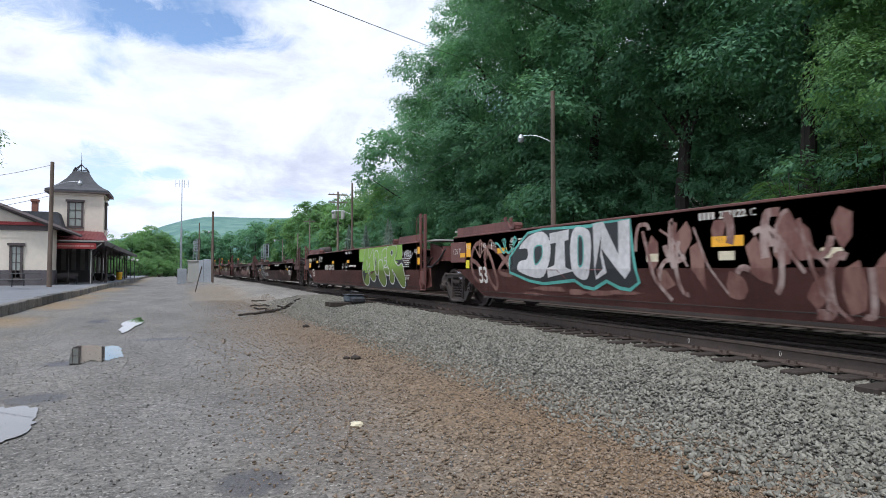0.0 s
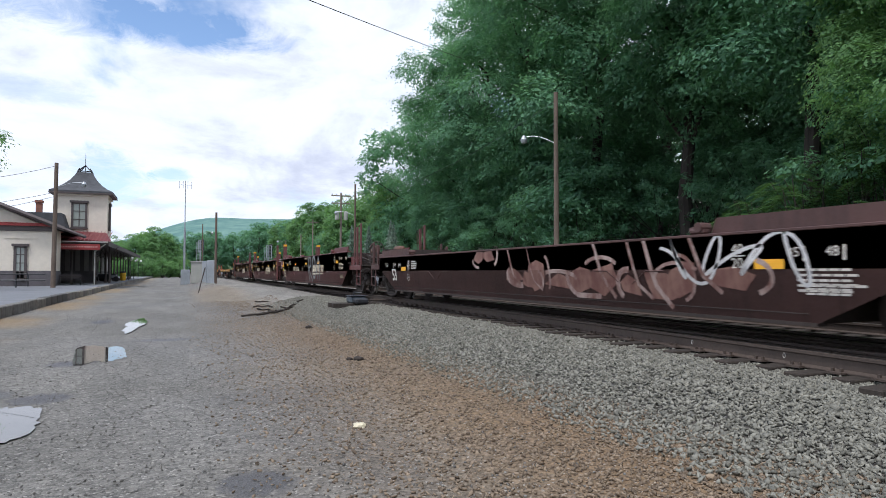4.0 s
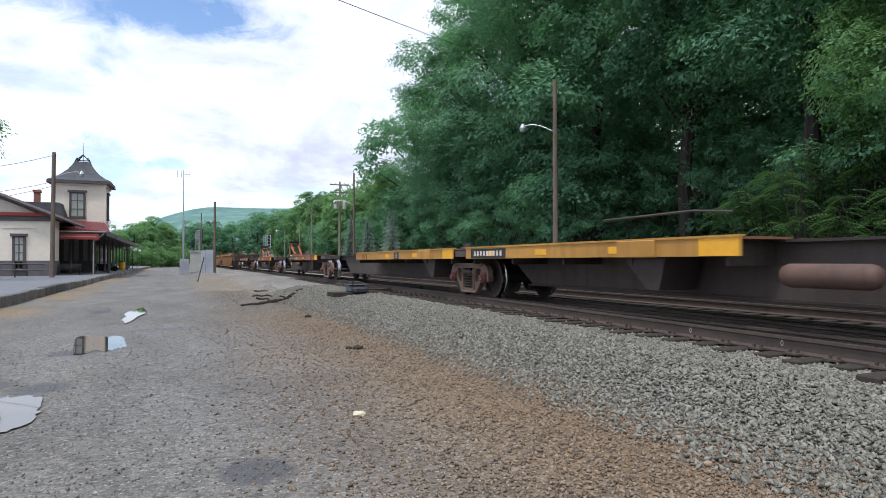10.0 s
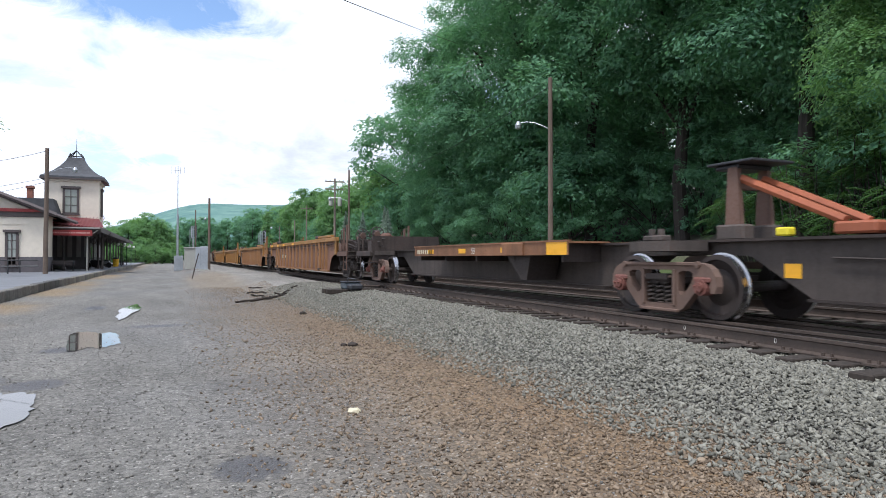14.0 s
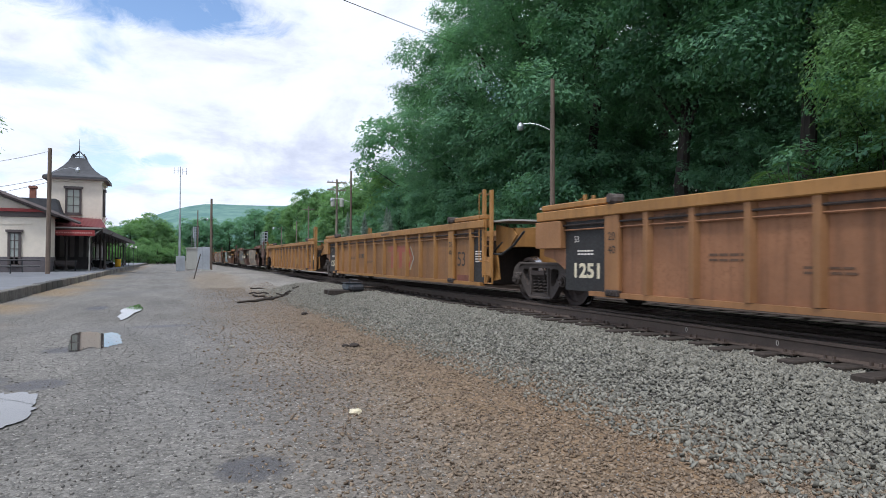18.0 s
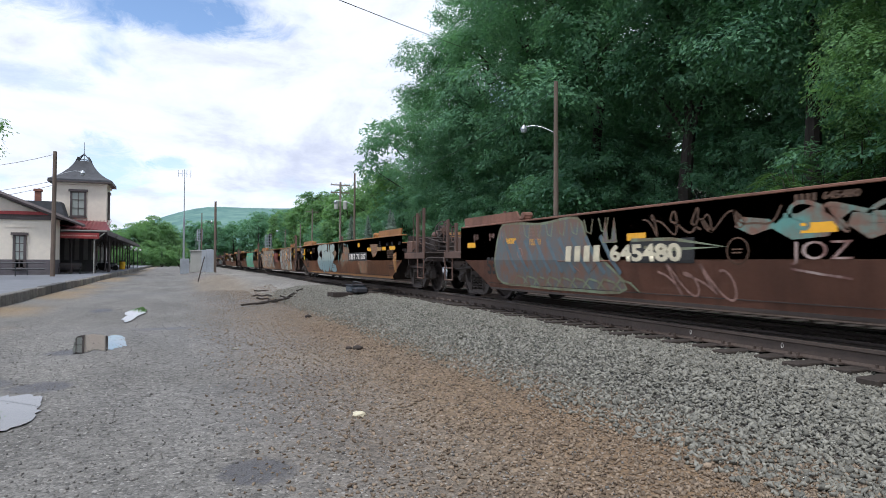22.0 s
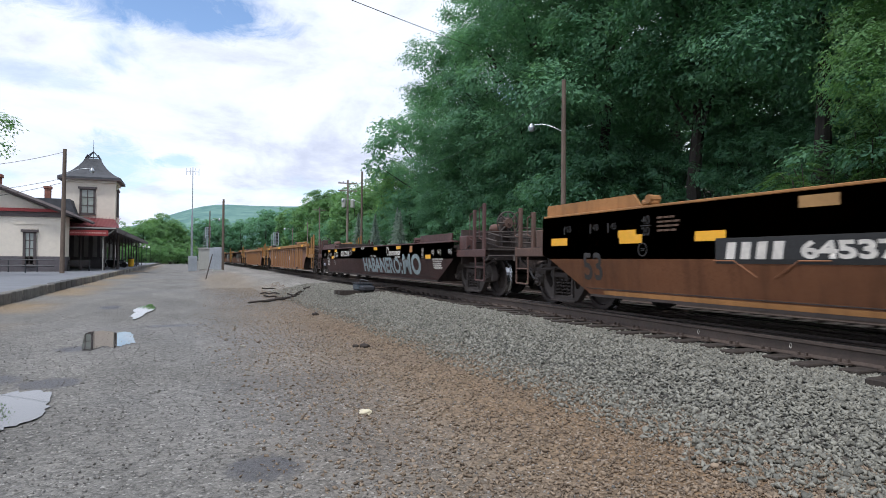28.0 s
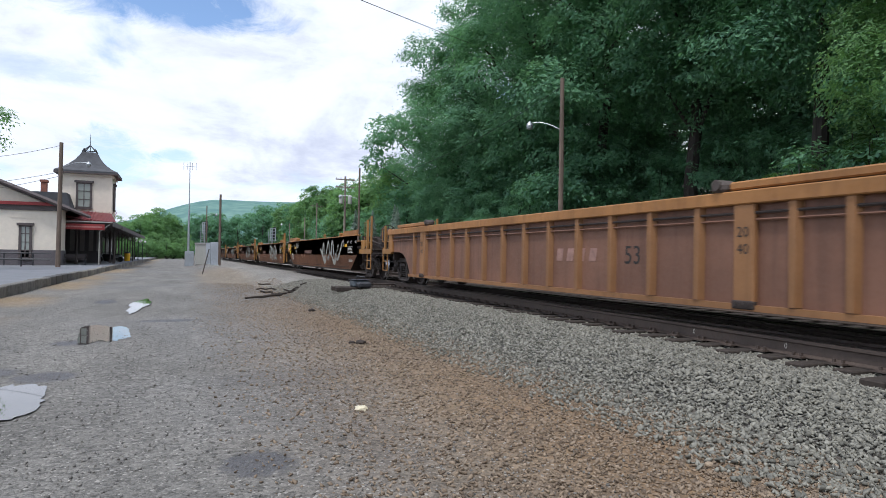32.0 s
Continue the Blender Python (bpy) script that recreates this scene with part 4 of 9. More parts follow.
            part("pipe", rods([(sx * 1.45, y0 + 0.3, tz - 0.33), (sx * 1.45, y1 - 0.3, tz - 0.33)], 0.016), mat, side)
            part("bottom_sill", B(min(sx * 1.36, sx * 1.48), max(sx * 1.36, sx * 1.48), y0 + n0, y1 - n1, BOT - 0.03, BOT + 0.05), ribmat, side)
            n = 13
            rib = cached(("rib", sx, ribmat.name), lambda: mesh_of("rib", rib_bmesh(sx), ribmat))
            first = y0 + (4.1 if near == "C" else n0 + 0.55)
            ribs = [first + (y1 - n1 - 0.5 - first) * i / (n - 1) for i in range(n)]
            if near == "C":
                ribs = [y0 + 1.9, y0 + 2.6] + ribs
            for y in ribs:
                r = part("rib", rib, ribmat, side)
                r.matrix_basis = pose(0, y, 0)
            for yy in (y0 + (3.3 if near == "C" else 1.83), y1 - (3.2 if far == "C" else 2.2)):
                part("wide_post", B(min(sx * 1.40, sx * 1.50), max(sx * 1.40, sx * 1.50), yy - 0.16, yy + 0.16, BOT, tz - 0.12, bevel=0.02), ribmat, side)
                ft = B(min(sx * 1.42, sx * 1.515), max(sx * 1.42, sx * 1.515), yy - 0.17, yy + 0.17, BOT - 0.01, BOT + 0.10, bevel=0.015)
                for q in (-0.09, 0.0, 0.09):
                    rod(ft, (sx * 1.50, yy + q, BOT + 0.05), (sx * 1.53, yy + q, BOT + 0.05), 0.03, 7)
                part("jack_pad", ft, M_GRIME, side)
                yy += (0.4 if near == "C" else 0.0) if yy < 0 else (-0.4 if far == "C" else 0.0)
                bm = B(min(sx * 1.33, sx * 1.54), max(sx * 1.33, sx * 1.54), yy - 0.14, yy + 0.14, tz + 0.04, tz + 0.20, bevel=0.05)
                rod(bm, (sx * 1.30, yy, tz + 0.15), (sx * 1.56, yy, tz + 0.15), 0.075, 10)
                part("corner_lock", bm, M_TRUCK, side, "cast steel container lock")
            for ya, yb in ((y0 + 0.9, y0 + 3.55) if near == "C" else (y0, y0 + 1.65), (y1 - 3.45, y1 - 0.8) if far == "C" else (y1 - 2.0, y1)):
                part("end_flare", B(min(sx * 1.30, sx * 1.47), max(sx * 1.30, sx * 1.47), ya, yb, tz + 0.07, tz + 0.18, bevel=0.02), chord, side)
                for q in range(3):
                    yq = ya + (yb - ya) * (0.15 + 0.35 * q)
                    part("flare_block", B(min(sx * 1.36, sx * 1.44), max(sx * 1.36, sx * 1.44), yq - 0.06, yq + 0.06, tz + 0.045, tz + 0.075), M_GRIME, side)
    fl = bmesh.new()
    box(fl, -1.36, 1.36, y0 + n0 + 0.2, y1 - n1 - 0.2, 0.30, 0.36)
    part("floor", fl, M_GRIME, car)
    for ya in (y0 + n0 + 0.1, y1 - n1 - 0.1):
        part("bulkhead", B(-1.38, 1.38, ya - 0.04, ya + 0.04, 0.34, 1.35), M_GRIME, car)
    for ya, yb in ((y0, y0 + n0 + 0.1), (y1 - n1 - 0.1, y1)):
        part("end_deck", B(-1.37, 1.37, ya, yb, 1.15, 1.25), M_GRIME, car)


def rib_bmesh(sx):
    bm = bmesh.new()
    pr = [(-0.09, 1.405), (-0.05, 1.49), (0.05, 1.49), (0.09, 1.405)]
    zt, zb = T - 0.10, BOT + 0.06
    a = [bm.verts.new((sx * x, y, zt)) for y, x in pr]
    b = [bm.verts.new((sx * (x if x < 1.45 else 1.50), y * 0.8, zb)) for y, x in pr]
    for i in range(3):
        bm.faces.new((a[i], a[i + 1], b[i + 1], b[i]))
    bm.faces.new(a[::-1])
    bm.faces.new(b)
    bmesh.ops.recalc_face_normals(bm, faces=bm.faces[:])
    return bm


def well_car(u0, u1, near, far, style, mat, chord, label, tall=2.6, tip=None, endmat=None, wheel=False, platemat=None, ribmat=None):
    """One well car unit between the joints at u0 and u1 along the track."""
    mid, h = (u0 + u1) / 2, (u1 - u0) / 2
    car = thing("well_car", label, "rail car", "train of empty container cars", pose(TRACK_X, mid, RAIL_Z))
    CARS.append((car, mid))
    y0 = -h + (1.25 if near == "A" else 2.45)
    y1 = h - (1.25 if far == "A" else 2.05)
    if style == "rib":
        y0, y1 = y0 - 0.05 * (near == "C"), y1 + 0.3 * (far == "C")
    well_shell(car, y0, y1, style, mat, chord, near, far, ribmat or chord)
    em = endmat or mat
    if near == "C":
        truck(car, -h + 2.14, mid)
        coupler(car, -h, -1)
        end_platform(car, -h, y0, -1, em, tall=tall, tip=tip, wheel=True, rail_mat=em)
    else:
        for sx in (-1, 1):
            post(car, y0 + 0.06, sx * 1.42, 0.55, tall, em, tip)
            post(car, y0 - 0.30, sx * 1.42, 0.55, tall - 0.05, em, tip)
            ladder(car, y0 - 0.12, sx * 1.44, 0.5, 1.6, em)
        bm = B(-1.08, 1.08, y0 - 0.85, y0, 1.2, 1.62)
        box(bm, -0.5, 0.5, y0 - 1.6, y0 - 0.9, 0.8, 1.2)
        part("articulation_box", bm, em, car)
        for sx in (-1, 1):
            part("end_wing", slab([(y0 + 0.02, 1.05), (y0 + 0.02, T - 0.02), (y0 - 0.75, T - 0.14), (y0 - 0.95, 1.45), (y0 - 0.55, 1.12)], sx * 1.10, sx * 1.13), em, car)
            part("stirrup", rods([(sx * 1.46, y0 - 0.05, 0.6), (sx * 1.46, y0 - 0.05, 0.36), (sx * 1.46, y0 - 0.42, 0.36), (sx * 1.46, y0 - 0.42, 1.7)], 0.018), em, car)
        for sx in (-1, 1):
            part("end_strut", slab([(y0, 0.98), (y0 + 0.02, 0.34), (y0 - 0.10, 0.34), (y0 - 0.42, 0.95)], sx * 1.40, sx * 1.44), platemat or em, car)
        part("lid", B(-1.3, 1.3, y0 - 0.9, y0 + 0.1, T + 0.02, T + 0.06), M_GREYBOX, car)
        part("air_hose", rods([(-1.38, y0 - 0.2, 1.05), (-1.42, y0 - 0.8, 1.02), (-1.40, y0 - 1.3, 1.22), (-1.38, y0 - 1.7, 1.5)], 0.025), M_BLACK, car)
        part("step_plate", slab([(y0 - 0.08, 0.40), (y0 - 0.08, 1.02), (y0 - 0.34, 1.02), (y0 - 0.46, 0.46)], -1.30, -1.26), em, car)
    if far == "C":
        truck(car, h - 2.14, mid)
        coupler(car, h, 1)
        end_platform(car, h, y1, 1, em, tall=tall - 0.3, tip=tip, wheel=wheel, rail_mat=em)
    else:
        truck(car, h - 0.55, mid)
        bm = B(-0.9, 0.9, y1 - 0.1, y1 + 0.5, 1.1, 1.45)
        part("articulation_arm", bm, em, car)
        for sx in (-1, 1):
            part("end_plate", B(min(sx * 1.53, sx * 1.40), max(sx * 1.53, sx * 1.40), y1 - 0.75, y1 + 0.12, 1.12, T - 0.12, bevel=0.01), platemat or em, car)
        part("lid", B(-1.35, 1.35, y1 - 0.25, y1 + 0.25, T + 0.16, T + 0.2), M_GREYBOX, car)
    part("train_line", rods([(-1.30, y0 - 0.6, 1.30), (-1.34, y0 - 0.2, 1.05), (-1.2, y0 + 0.1, 1.1)], 0.02), M_BLACK, car)
    car["span"] = (y0, y1)
    return car, y0, y1, mid


def spine_car(t0, t1, d0, d1, near, far, deckmat, label, hitch=None, tank=None, strut=-1):
    """One spine car unit: trucks at t0 and t1, side platform from d0 to d1, all along the track."""
    mid = (t0 + t1) / 2
    car = thing("spine_car", label, "rail car", "train of empty container cars", pose(TRACK_X, mid, RAIL_Z))
    CARS.append((car, mid))
    a, b, d0, d1 = t0 - mid, t1 - mid, d0 - mid, d1 - mid
    la, lb = a + 1.1, b - 1.1
    sill = slab([(a - 0.5, 1.18), (b + 0.5, 1.18), (b + 0.5, 0.98), (lb, 0.95), (lb - 1.0, 0.36), (la + 1.0, 0.36), (la, 0.95), (a - 0.5, 0.98)], -0.36, 0.36)
    s = part("spine_sill", sill, M_TRUCK, car, "brown grimy steel spine girder")
    for z in (0.36, 1.18):
        y0, y1 = (la + 1.0, lb - 1.0) if z < 1 else (a - 0.5, b + 0.5)
        part("flange", B(-0.48, 0.48, y0, y1, z - 0.02, z + 0.02), M_GRIME, s)
    for sx in (-1, 1):
        dk = part("side_platform", B(min(sx * 1.30, sx * 0.36), max(sx * 1.30, sx * 0.36), d0, d1, 1.20, 1.235), M_TAN, car)
        part("platform_edge", slab([(d0, 1.225), (d1, 1.225), (d1, 0.97), (d0, 0.97)], sx * 1.30, sx * 1.32), deckmat, dk)
        part("edge_lip", B(min(sx * 1.24, sx * 1.34), max(sx * 1.24, sx * 1.34), d0, d1, 1.225, 1.26), deckmat, dk)
        n = max(4, int((d1 - d0) / 1.5))
        br = cached(("bracket", sx), lambda: mesh_of("bracket", slab([(-0.03, 1.19), (0.03, 1.19), (0.03, 0.84), (-0.03, 0.84)], sx * 0.36, sx * 1.24), M_GRIME))
        for i in range(n):
            y = d0 + 0.3 + (d1 - d0 - 0.6) * i / (n - 1)
            r = part("bracket", br, M_GRIME, dk)
            r.matrix_basis = pose(0, y, 0)
        g = part("gusset", slab([(d0 + 1.5, 0.97), (d0 + 2.5, 0.97), (d0 + 1.9, 0.45), (d0 + 1.65, 0.45)], sx * 0.5, sx * 1.22), M_GRIME, dk)
        part("platform_bracket_cap", B(min(sx * 1.29, sx * 1.36), max(sx * 1.29, sx * 1.36), d0 + 1.6, d0 + 2.5, 0.96, 1.235, bevel=0.015), deckmat, dk)
        for yy in (a + 0.1, b - 0.1):
            pd = B(min(sx * 1.26, sx * 0.5), max(sx * 1.26, sx * 0.5), yy - 0.35, yy + 0.35, 1.02, 1.18)
            part("end_arm", pd, M_TRUCK, car)
            bm = B(sx * 1.1 - 0.10, sx * 1.1 + 0.10, yy - 0.12, yy + 0.12, 1.18, 1.27, bevel=0.02)
            rod(bm, (sx * 1.1, yy, 1.26), (sx * 1.1, yy, 1.37), 0.055, 10)
            part("container_pin", bm, M_TRUCK, car)
    if hitch is not None:
        y = hitch - mid
        bm = B(-0.44, 0.44, y - 0.42, y + 0.42, 2.33, 2.37, bevel=0.01)
        box(bm, -0.36, 0.36, y - 0.10, y + 0.34, 2.26, 2.33, bevel=0.02)
        h = part("trailer_hitch", bm, M_DKSTEEL, car, "raised trailer hitch plate")
        for sx in (-0.32, 0.32):
            part("hitch_post", slab([(y - 0.16, 1.18), (y + 0.16, 1.18), (y + 0.09, 2.30), (y - 0.07, 2.30)], sx - 0.04, sx + 0.04), M_ENDBRN, h)
            part("hitch_foot", B(sx - 0.12, sx + 0.12, y - 0.26, y + 0.26, 1.18, 1.42, bevel=0.03), M_TRUCK, h)
        part("hitch_crossbar", B(-0.32, 0.32, y - 0.04, y + 0.06, 1.95, 2.12, bevel=0.01), M_ENDBRN, h)
        bm = bmesh.new()
        for sx in (-0.24, 0.24):
            rod(bm, (sx, y + strut * 0.05, 2.12), (sx, y + strut * 1.65, 1.40), 0.065, 6)
        part("hitch_strut", bm, M_ORANGE, h, "rusty orange diagonal strut")
        a1, b1 = sorted((y + strut * 1.6, y + strut * 2.15))
        a2, b2 = sorted((y + strut * 2.35, y + strut * 2.85))
        part("strut_shoe", B(-0.42, 0.42, a1, b1, 1.22, 1.38, bevel=0.03), M_ORANGE, h)
        part("slide_block", B(-0.40, 0.40, a2, b2, 1.22, 1.36, bevel=0.02), M_REDLET, h, "red painted slide block")
        part("lock_pin", B(-0.46, -0.30, y + strut * 0.9 - 0.1, y + strut * 0.9 + 0.1, 1.22, 1.34, bevel=0.02), M_LEMON, h)
    if tank is not None:
        y = tank - mid
        p = part("air_tank", lathe([(y - 0.62, 0.08), (y - 0.58, 0.13), (y - 0.50, 0.155), (y + 0.50, 0.155), (y + 0.58, 0.13), (y + 0.62, 0.08)], 18, "Y"), M_ENDBRN, car, smooth=True)
        part("tank_pipe", rods([(-0.9, y + 0.6, 0.80), (-0.85, y + 1.3, 0.86), (-0.85, y + 3.2, 0.84)], 0.02), M_TRUCK, p)
        p.matrix_basis = pose(-0.9, 0, 0.72)
    if hitch is not None and strut < 0:
        y = d1 + 1.2
        v = part("brake_valve", B(-0.62, -0.38, y - 0.3, y + 0.3, 0.62, 0.84, bevel=0.04), M_TRUCK, car)
        part("valve_tank", lathe([(y - 1.15, 0.06), (y - 1.1, 0.13), (y - 0.6, 0.13), (y - 0.55, 0.06)], 14, "Y"), M_ENDBRN, v, smooth=True).matrix_basis = pose(-0.55, 0, 0.74)
        part("hose", rods([(-0.55, y + 0.75 - 0.75 * q - 0.25 * math.cos(q * 5), 0.96 - 0.17 * math.sin(q * 4.2)) for q in (0, 0.15, 0.3, 0.45, 0.6, 0.75, 0.9, 1.05, 1.2, 1.35, 1.5, 1.7)], 0.02), M_TRUCK, v, "grey flexible hose")
        part("brake_rod", rods([(-0.42, y + 0.3, 0.84), (-0.42, y + 3.0, 0.92)], 0.016), M_TRUCK, v)
        for yy, z, w, hh in ((y + 1.6, 0.82, 0.4, 0.10), (y + 3.6, 0.74, 0.26, 0.20)):
            reflector(car, yy, z, w, hh, -0.362)
    truck(car, b, mid, M_FRUST)
    if near == "C":
        truck(car, a, mid, M_FRUST)
        coupler(car, a - 2.2, -1)
        end_platform(car, a - 2.2, a + 0.4, -1, M_GRIME, z=1.2, tall=1.75, wheel=True)
    if far == "C":
        coupler(car, b + 2.2, 1)
        end_platform(car, b + 2.2, b - 0.4, 1, M_GRIME, z=1.2, tall=1.7, wheel=True)
    car["span"] = (d0, d1)
    return car, d0, d1, mid


def common(c, a, b, ink, near="A", far="A", x=None, big=True, num53=None, plate=None, refl=True):
    """Stencils that every unit carries at its ends."""
    faint = M_STENCIL if ink is M_DARKLET else ink
    if big:
        write("53", 0.66 if ink in (M_DARKLET, M_CREAM) and x is None else 0.52, b - (1.45 if ink is M_CREAM else 1.65), 0.82, c, num53 or ink, x, wide=0.9, bold=0.012)
    for k, txt in ((0.93, "53"), (1.75, "48"), (2.25, "45")):
        write(txt, 0.16, b - k, T - 0.25, c, ink, x)
        decal(c, "tick_mark", rect(b - k + 0.14, T - 0.27, 0.03, 0.17), ink, 0.005, x)
    if x is None:
        decal(c, "fraction_line", rect(b - 3.05, T - 0.28, 0.24, 0.015), ink, 0.005, x)
        circle_mark(c, b - 2.98, T - 0.65, 0.10, ink)
    if x is None:
        write("40", 0.19, b - 3.05, T - 0.19, c, ink, x)
        write("20", 0.19, b - 3.05, T - 0.37, c, ink, x)
    bars(c, b - 3.55, T - 0.27, 0.5, 0.26, 3, faint, x, rows=4)
    mid = near + far == "AA" and b - a < 16.2
    for k, txt in ((0.12, "53"), (0.55, "48")) if mid else ((0.30, "53"), (1.09, "48"), (1.57, "45")):
        write(txt, 0.16, a + k, T - 0.25, c, ink, x)
        decal(c, "tick_mark", rect(a + k - 0.14, T - 0.27, 0.03, 0.17), ink, 0.005, x)
    a40 = a + (1.35 if mid else 2.37)
    if x is not None:
        for yp in (a + (3.3 if near == "C" else 1.83), b - (3.2 if far == "C" else 2.2)):
            write("20", 0.19, yp, 1.30, c, ink, -1.50)
            write("40", 0.19, yp, 1.08, c, ink, -1.50)
    if x is None:
        write("40", 0.19, a40, T - 0.19, c, ink, x)
        write("20", 0.19, a40, T - 0.37, c, ink, x)
        decal(c, "fraction_line", rect(a40, T - 0.28, 0.24, 0.015), ink, 0.005, x)
    if x is None:
        bars(c, a + 1.12, T - 0.58, 0.85, 0.30, 5, faint, x, rows=5)
        bars(c, a + 1.12, 0.72, 0.65, 0.16, 4, faint, x, rows=3)
    elif near == "C":
        bars(c, a + 0.9, 1.30, 0.5, 0.16, 4, M_STENCIL, x, rows=4)
    if refl and near == "A":
        reflector(c, a + 0.0, T - 0.23, 0.20, 0.20, x)
        reflector(c, a + 0.0, 1.20, 0.20, 0.20, x)
    if refl:
        for yy, w in ((a + (0.86 if mid else 1.9), 0.42), (b - 2.6, 0.44)):
            reflector(c, yy, T - 0.39, w, 0.12, x)
    if far == "A" and x is None:
        write("125 T", 0.20, b - 0.30, 1.40, c, plate or ink, -1.53)
        reflector(c, b - 0.90, 1.42, 0.26, 0.34, x)
        reflector(c, b - 0.62, 1.30, 0.30, 0.11, -1.53)
        decal(c, "decal", rect(b - 0.85, 1.08, 0.2, 0.2), M_LEMON, 0.005, x)


def mark(c, y, z, w, h, n, digits, mat, x=None, eps=0.005, slant=0.0, bold=0.012):
    """A reporting mark: n plain blocks for the owner's initials, then the car's number."""
    cell = w / (n + 0.7 + len(digits))
    y1 = y + w / 2
    for i in range(n):
        yc = y1 - (i + 0.5) * cell
        decal(c, "initial_block", rect(yc, z, cell * 0.62, h, slant), mat, eps, x)
    write(digits, 0.3, y1 - (n + 0.7 + len(digits) / 2) * cell, z, c, mat, x, bold=bold, eps=eps, fit=(cell * len(digits) * 0.96, h), slant=-slant)


def spline(pts, n=4):
    """A smooth closed curve through points."""
    out = []
    k = len(pts)
    for i in range(k):
        p0, p1, p2, p3 = (Vector(pts[(i + j - 1) % k]) for j in range(4))
        for q in range(n):
            t = q / n
            out.append(tuple(0.5 * (2 * p1 + (p2 - p0) * t + (2 * p0 - 5 * p1 + 4 * p2 - p3) * t * t + (3 * p1 - p0 - 3 * p2 + p3) * t ** 3)))
    return out


def sprayed(c, pts, face, edge=None, w=0.04, eps=0.010, soft=True, rim=None):
    """One sprayed letter shape: its face, an outline and a wider rim under it."""
    q = spline(pts) if soft else pts
    if rim:
        stroke(c, q, w * 3.2, rim, eps - 0.0012, True)
    decal(c, "sprayed_shape", sheet(bmesh.new(), q), face, eps)
    if edge:
        stroke(c, q, w, edge, eps + 0.0012, True)


def two_tone(name, low, high, z0, z1):
    """Spray paint blended from one colour to another up the side."""
    m = Mat(name, 0.55)
    sp = m.node("ShaderNodeSeparateXYZ")
    m.l.new(m.coord(), sp.inputs[0])
    g = m.noise(m.coord(), 7.0, 5, 0.6)
    k = m.ramp(m.math("ADD", sp.outputs[2], m.math("MULTIPLY", m.math("SUBTRACT", g, 0.5), 0.25)), z0, z1)
    m.color(m.mix(m.ramp(g, 0.3, 0.7, 0, 0.25), m.mix(k, low, high), dark(low, 0.7)))
    return m.m


def circle_mark(c, y, z, r, mat, x=None):
    stroke(c, ring(y, z, r, r, 20, 2), 0.018, mat, 0.006, True, x)
    bars(c, y, z, r * 1.1, r * 0.5, 2, mat, x, rows=2)


def emblem(c, y, z, w, h, mat, n=4, slant=0.35, line=True):
    """A slanted block emblem with an underline, without letters."""
    step = w / n
    for i in range(n):
        yc = y + w / 2 - (i + 0.5) * step
        decal(c, "emblem_block", rect(yc, z, step * 0.82, h * 0.95, slant), mat, 0.006)
        for dz in (0.02,):
            decal(c, "emblem_slot", rect(yc - step * 0.12 - slant * dz * h, z + dz * h, step * 0.34, h * 0.16, slant), M_MAROON, 0.009)
    if line:
        decal(c, "underline", sheet(bmesh.new(), [(y + w * 0.55, z - h * 0.68), (y - w * 0.42, z - h * 0.68), (y - w * 0.42, z - h * 0.82), (y + w * 0.55, z - h * 0.95)]), mat, 0.006)


M_STENCIL = plain("worn_stencil", (0.10, 0.055, 0.032), 0.65, 0, 0.4)
M_SPINEY = paint("platform_yellow_paint", (0.50, 0.25, 0.045), 0.5, 0.5, 0.3)
def worn_spray(name, under, over):
    """Thin spray paint that lets the colour under it show in soft patches."""
    m = Mat(name, 0.6)
    f = m.noise(m.coord(), 2.4, 6, 0.62, 0.4)
    g = m.noise(m.coord((9, 9, 1.2)), 1.0, 4, 0.6)
    m.color(m.mix(m.ramp(m.math("ADD", m.math("MULTIPLY", f, 0.65), m.math("MULTIPLY", g, 0.35)), 0.38, 0.62), under, over))
    return m.m


M_SPSAND = plain("sand_spray", (0.30, 0.235, 0.155), 0.6, 0, 0.25)
M_SPUMBER = plain("umber_spray", (0.070, 0.058, 0.048), 0.6, 0, 0.3)
M_SPOLIVE = worn_spray("faded_olive_spray", (0.25, 0.110, 0.050), (0.165, 0.120, 0.066))
M_SPTEALW = worn_spray("worn_teal_spray", (0.19, 0.090, 0.058), (0.11, 0.28, 0.24))
M_REDWORN = worn_spray("worn_red_emblem", (0.235, 0.095, 0.052), (0.30, 0.055, 0.042))
M_REDWORN2 = worn_spray("faded_red_emblem", (0.26, 0.085, 0.05), (0.38, 0.055, 0.045))
M_SPDUST = worn_spray("washed_out_spray", (0.145, 0.058, 0.047), (0.25, 0.135, 0.105))
M_SPHAZE = worn_spray("hazy_white_spray", (0.16, 0.070, 0.056), (0.42, 0.32, 0.285))
M_LEMON = plain("lemon_decal", (0.75, 0.62, 0.03), 0.5, 0, 0.2)
M_RUSTPATCH = plain("red_primer_patch", (0.17, 0.06, 0.04), 0.7, 0, 0.3)
M_CARD = plain("cream_card", (0.62, 0.56, 0.40), 0.6, 0, 0.2)
M_SPW = plain("white_spray", (0.58, 0.57, 0.56), 0.55, 0, 0.25)
M_SPFADE = plain("faded_spray", (0.27, 0.155, 0.125), 0.6, 0, 0.45)
M_SPB = plain("black_spray", (0.022, 0.026, 0.028), 0.5, 0, 0.3)
M_SPTEAL = plain("teal_spray", (0.10, 0.40, 0.34), 0.5, 0, 0.25)
M_SPGREEN = plain("lime_spray", (0.24, 0.43, 0.06), 0.5, 0, 0.2)
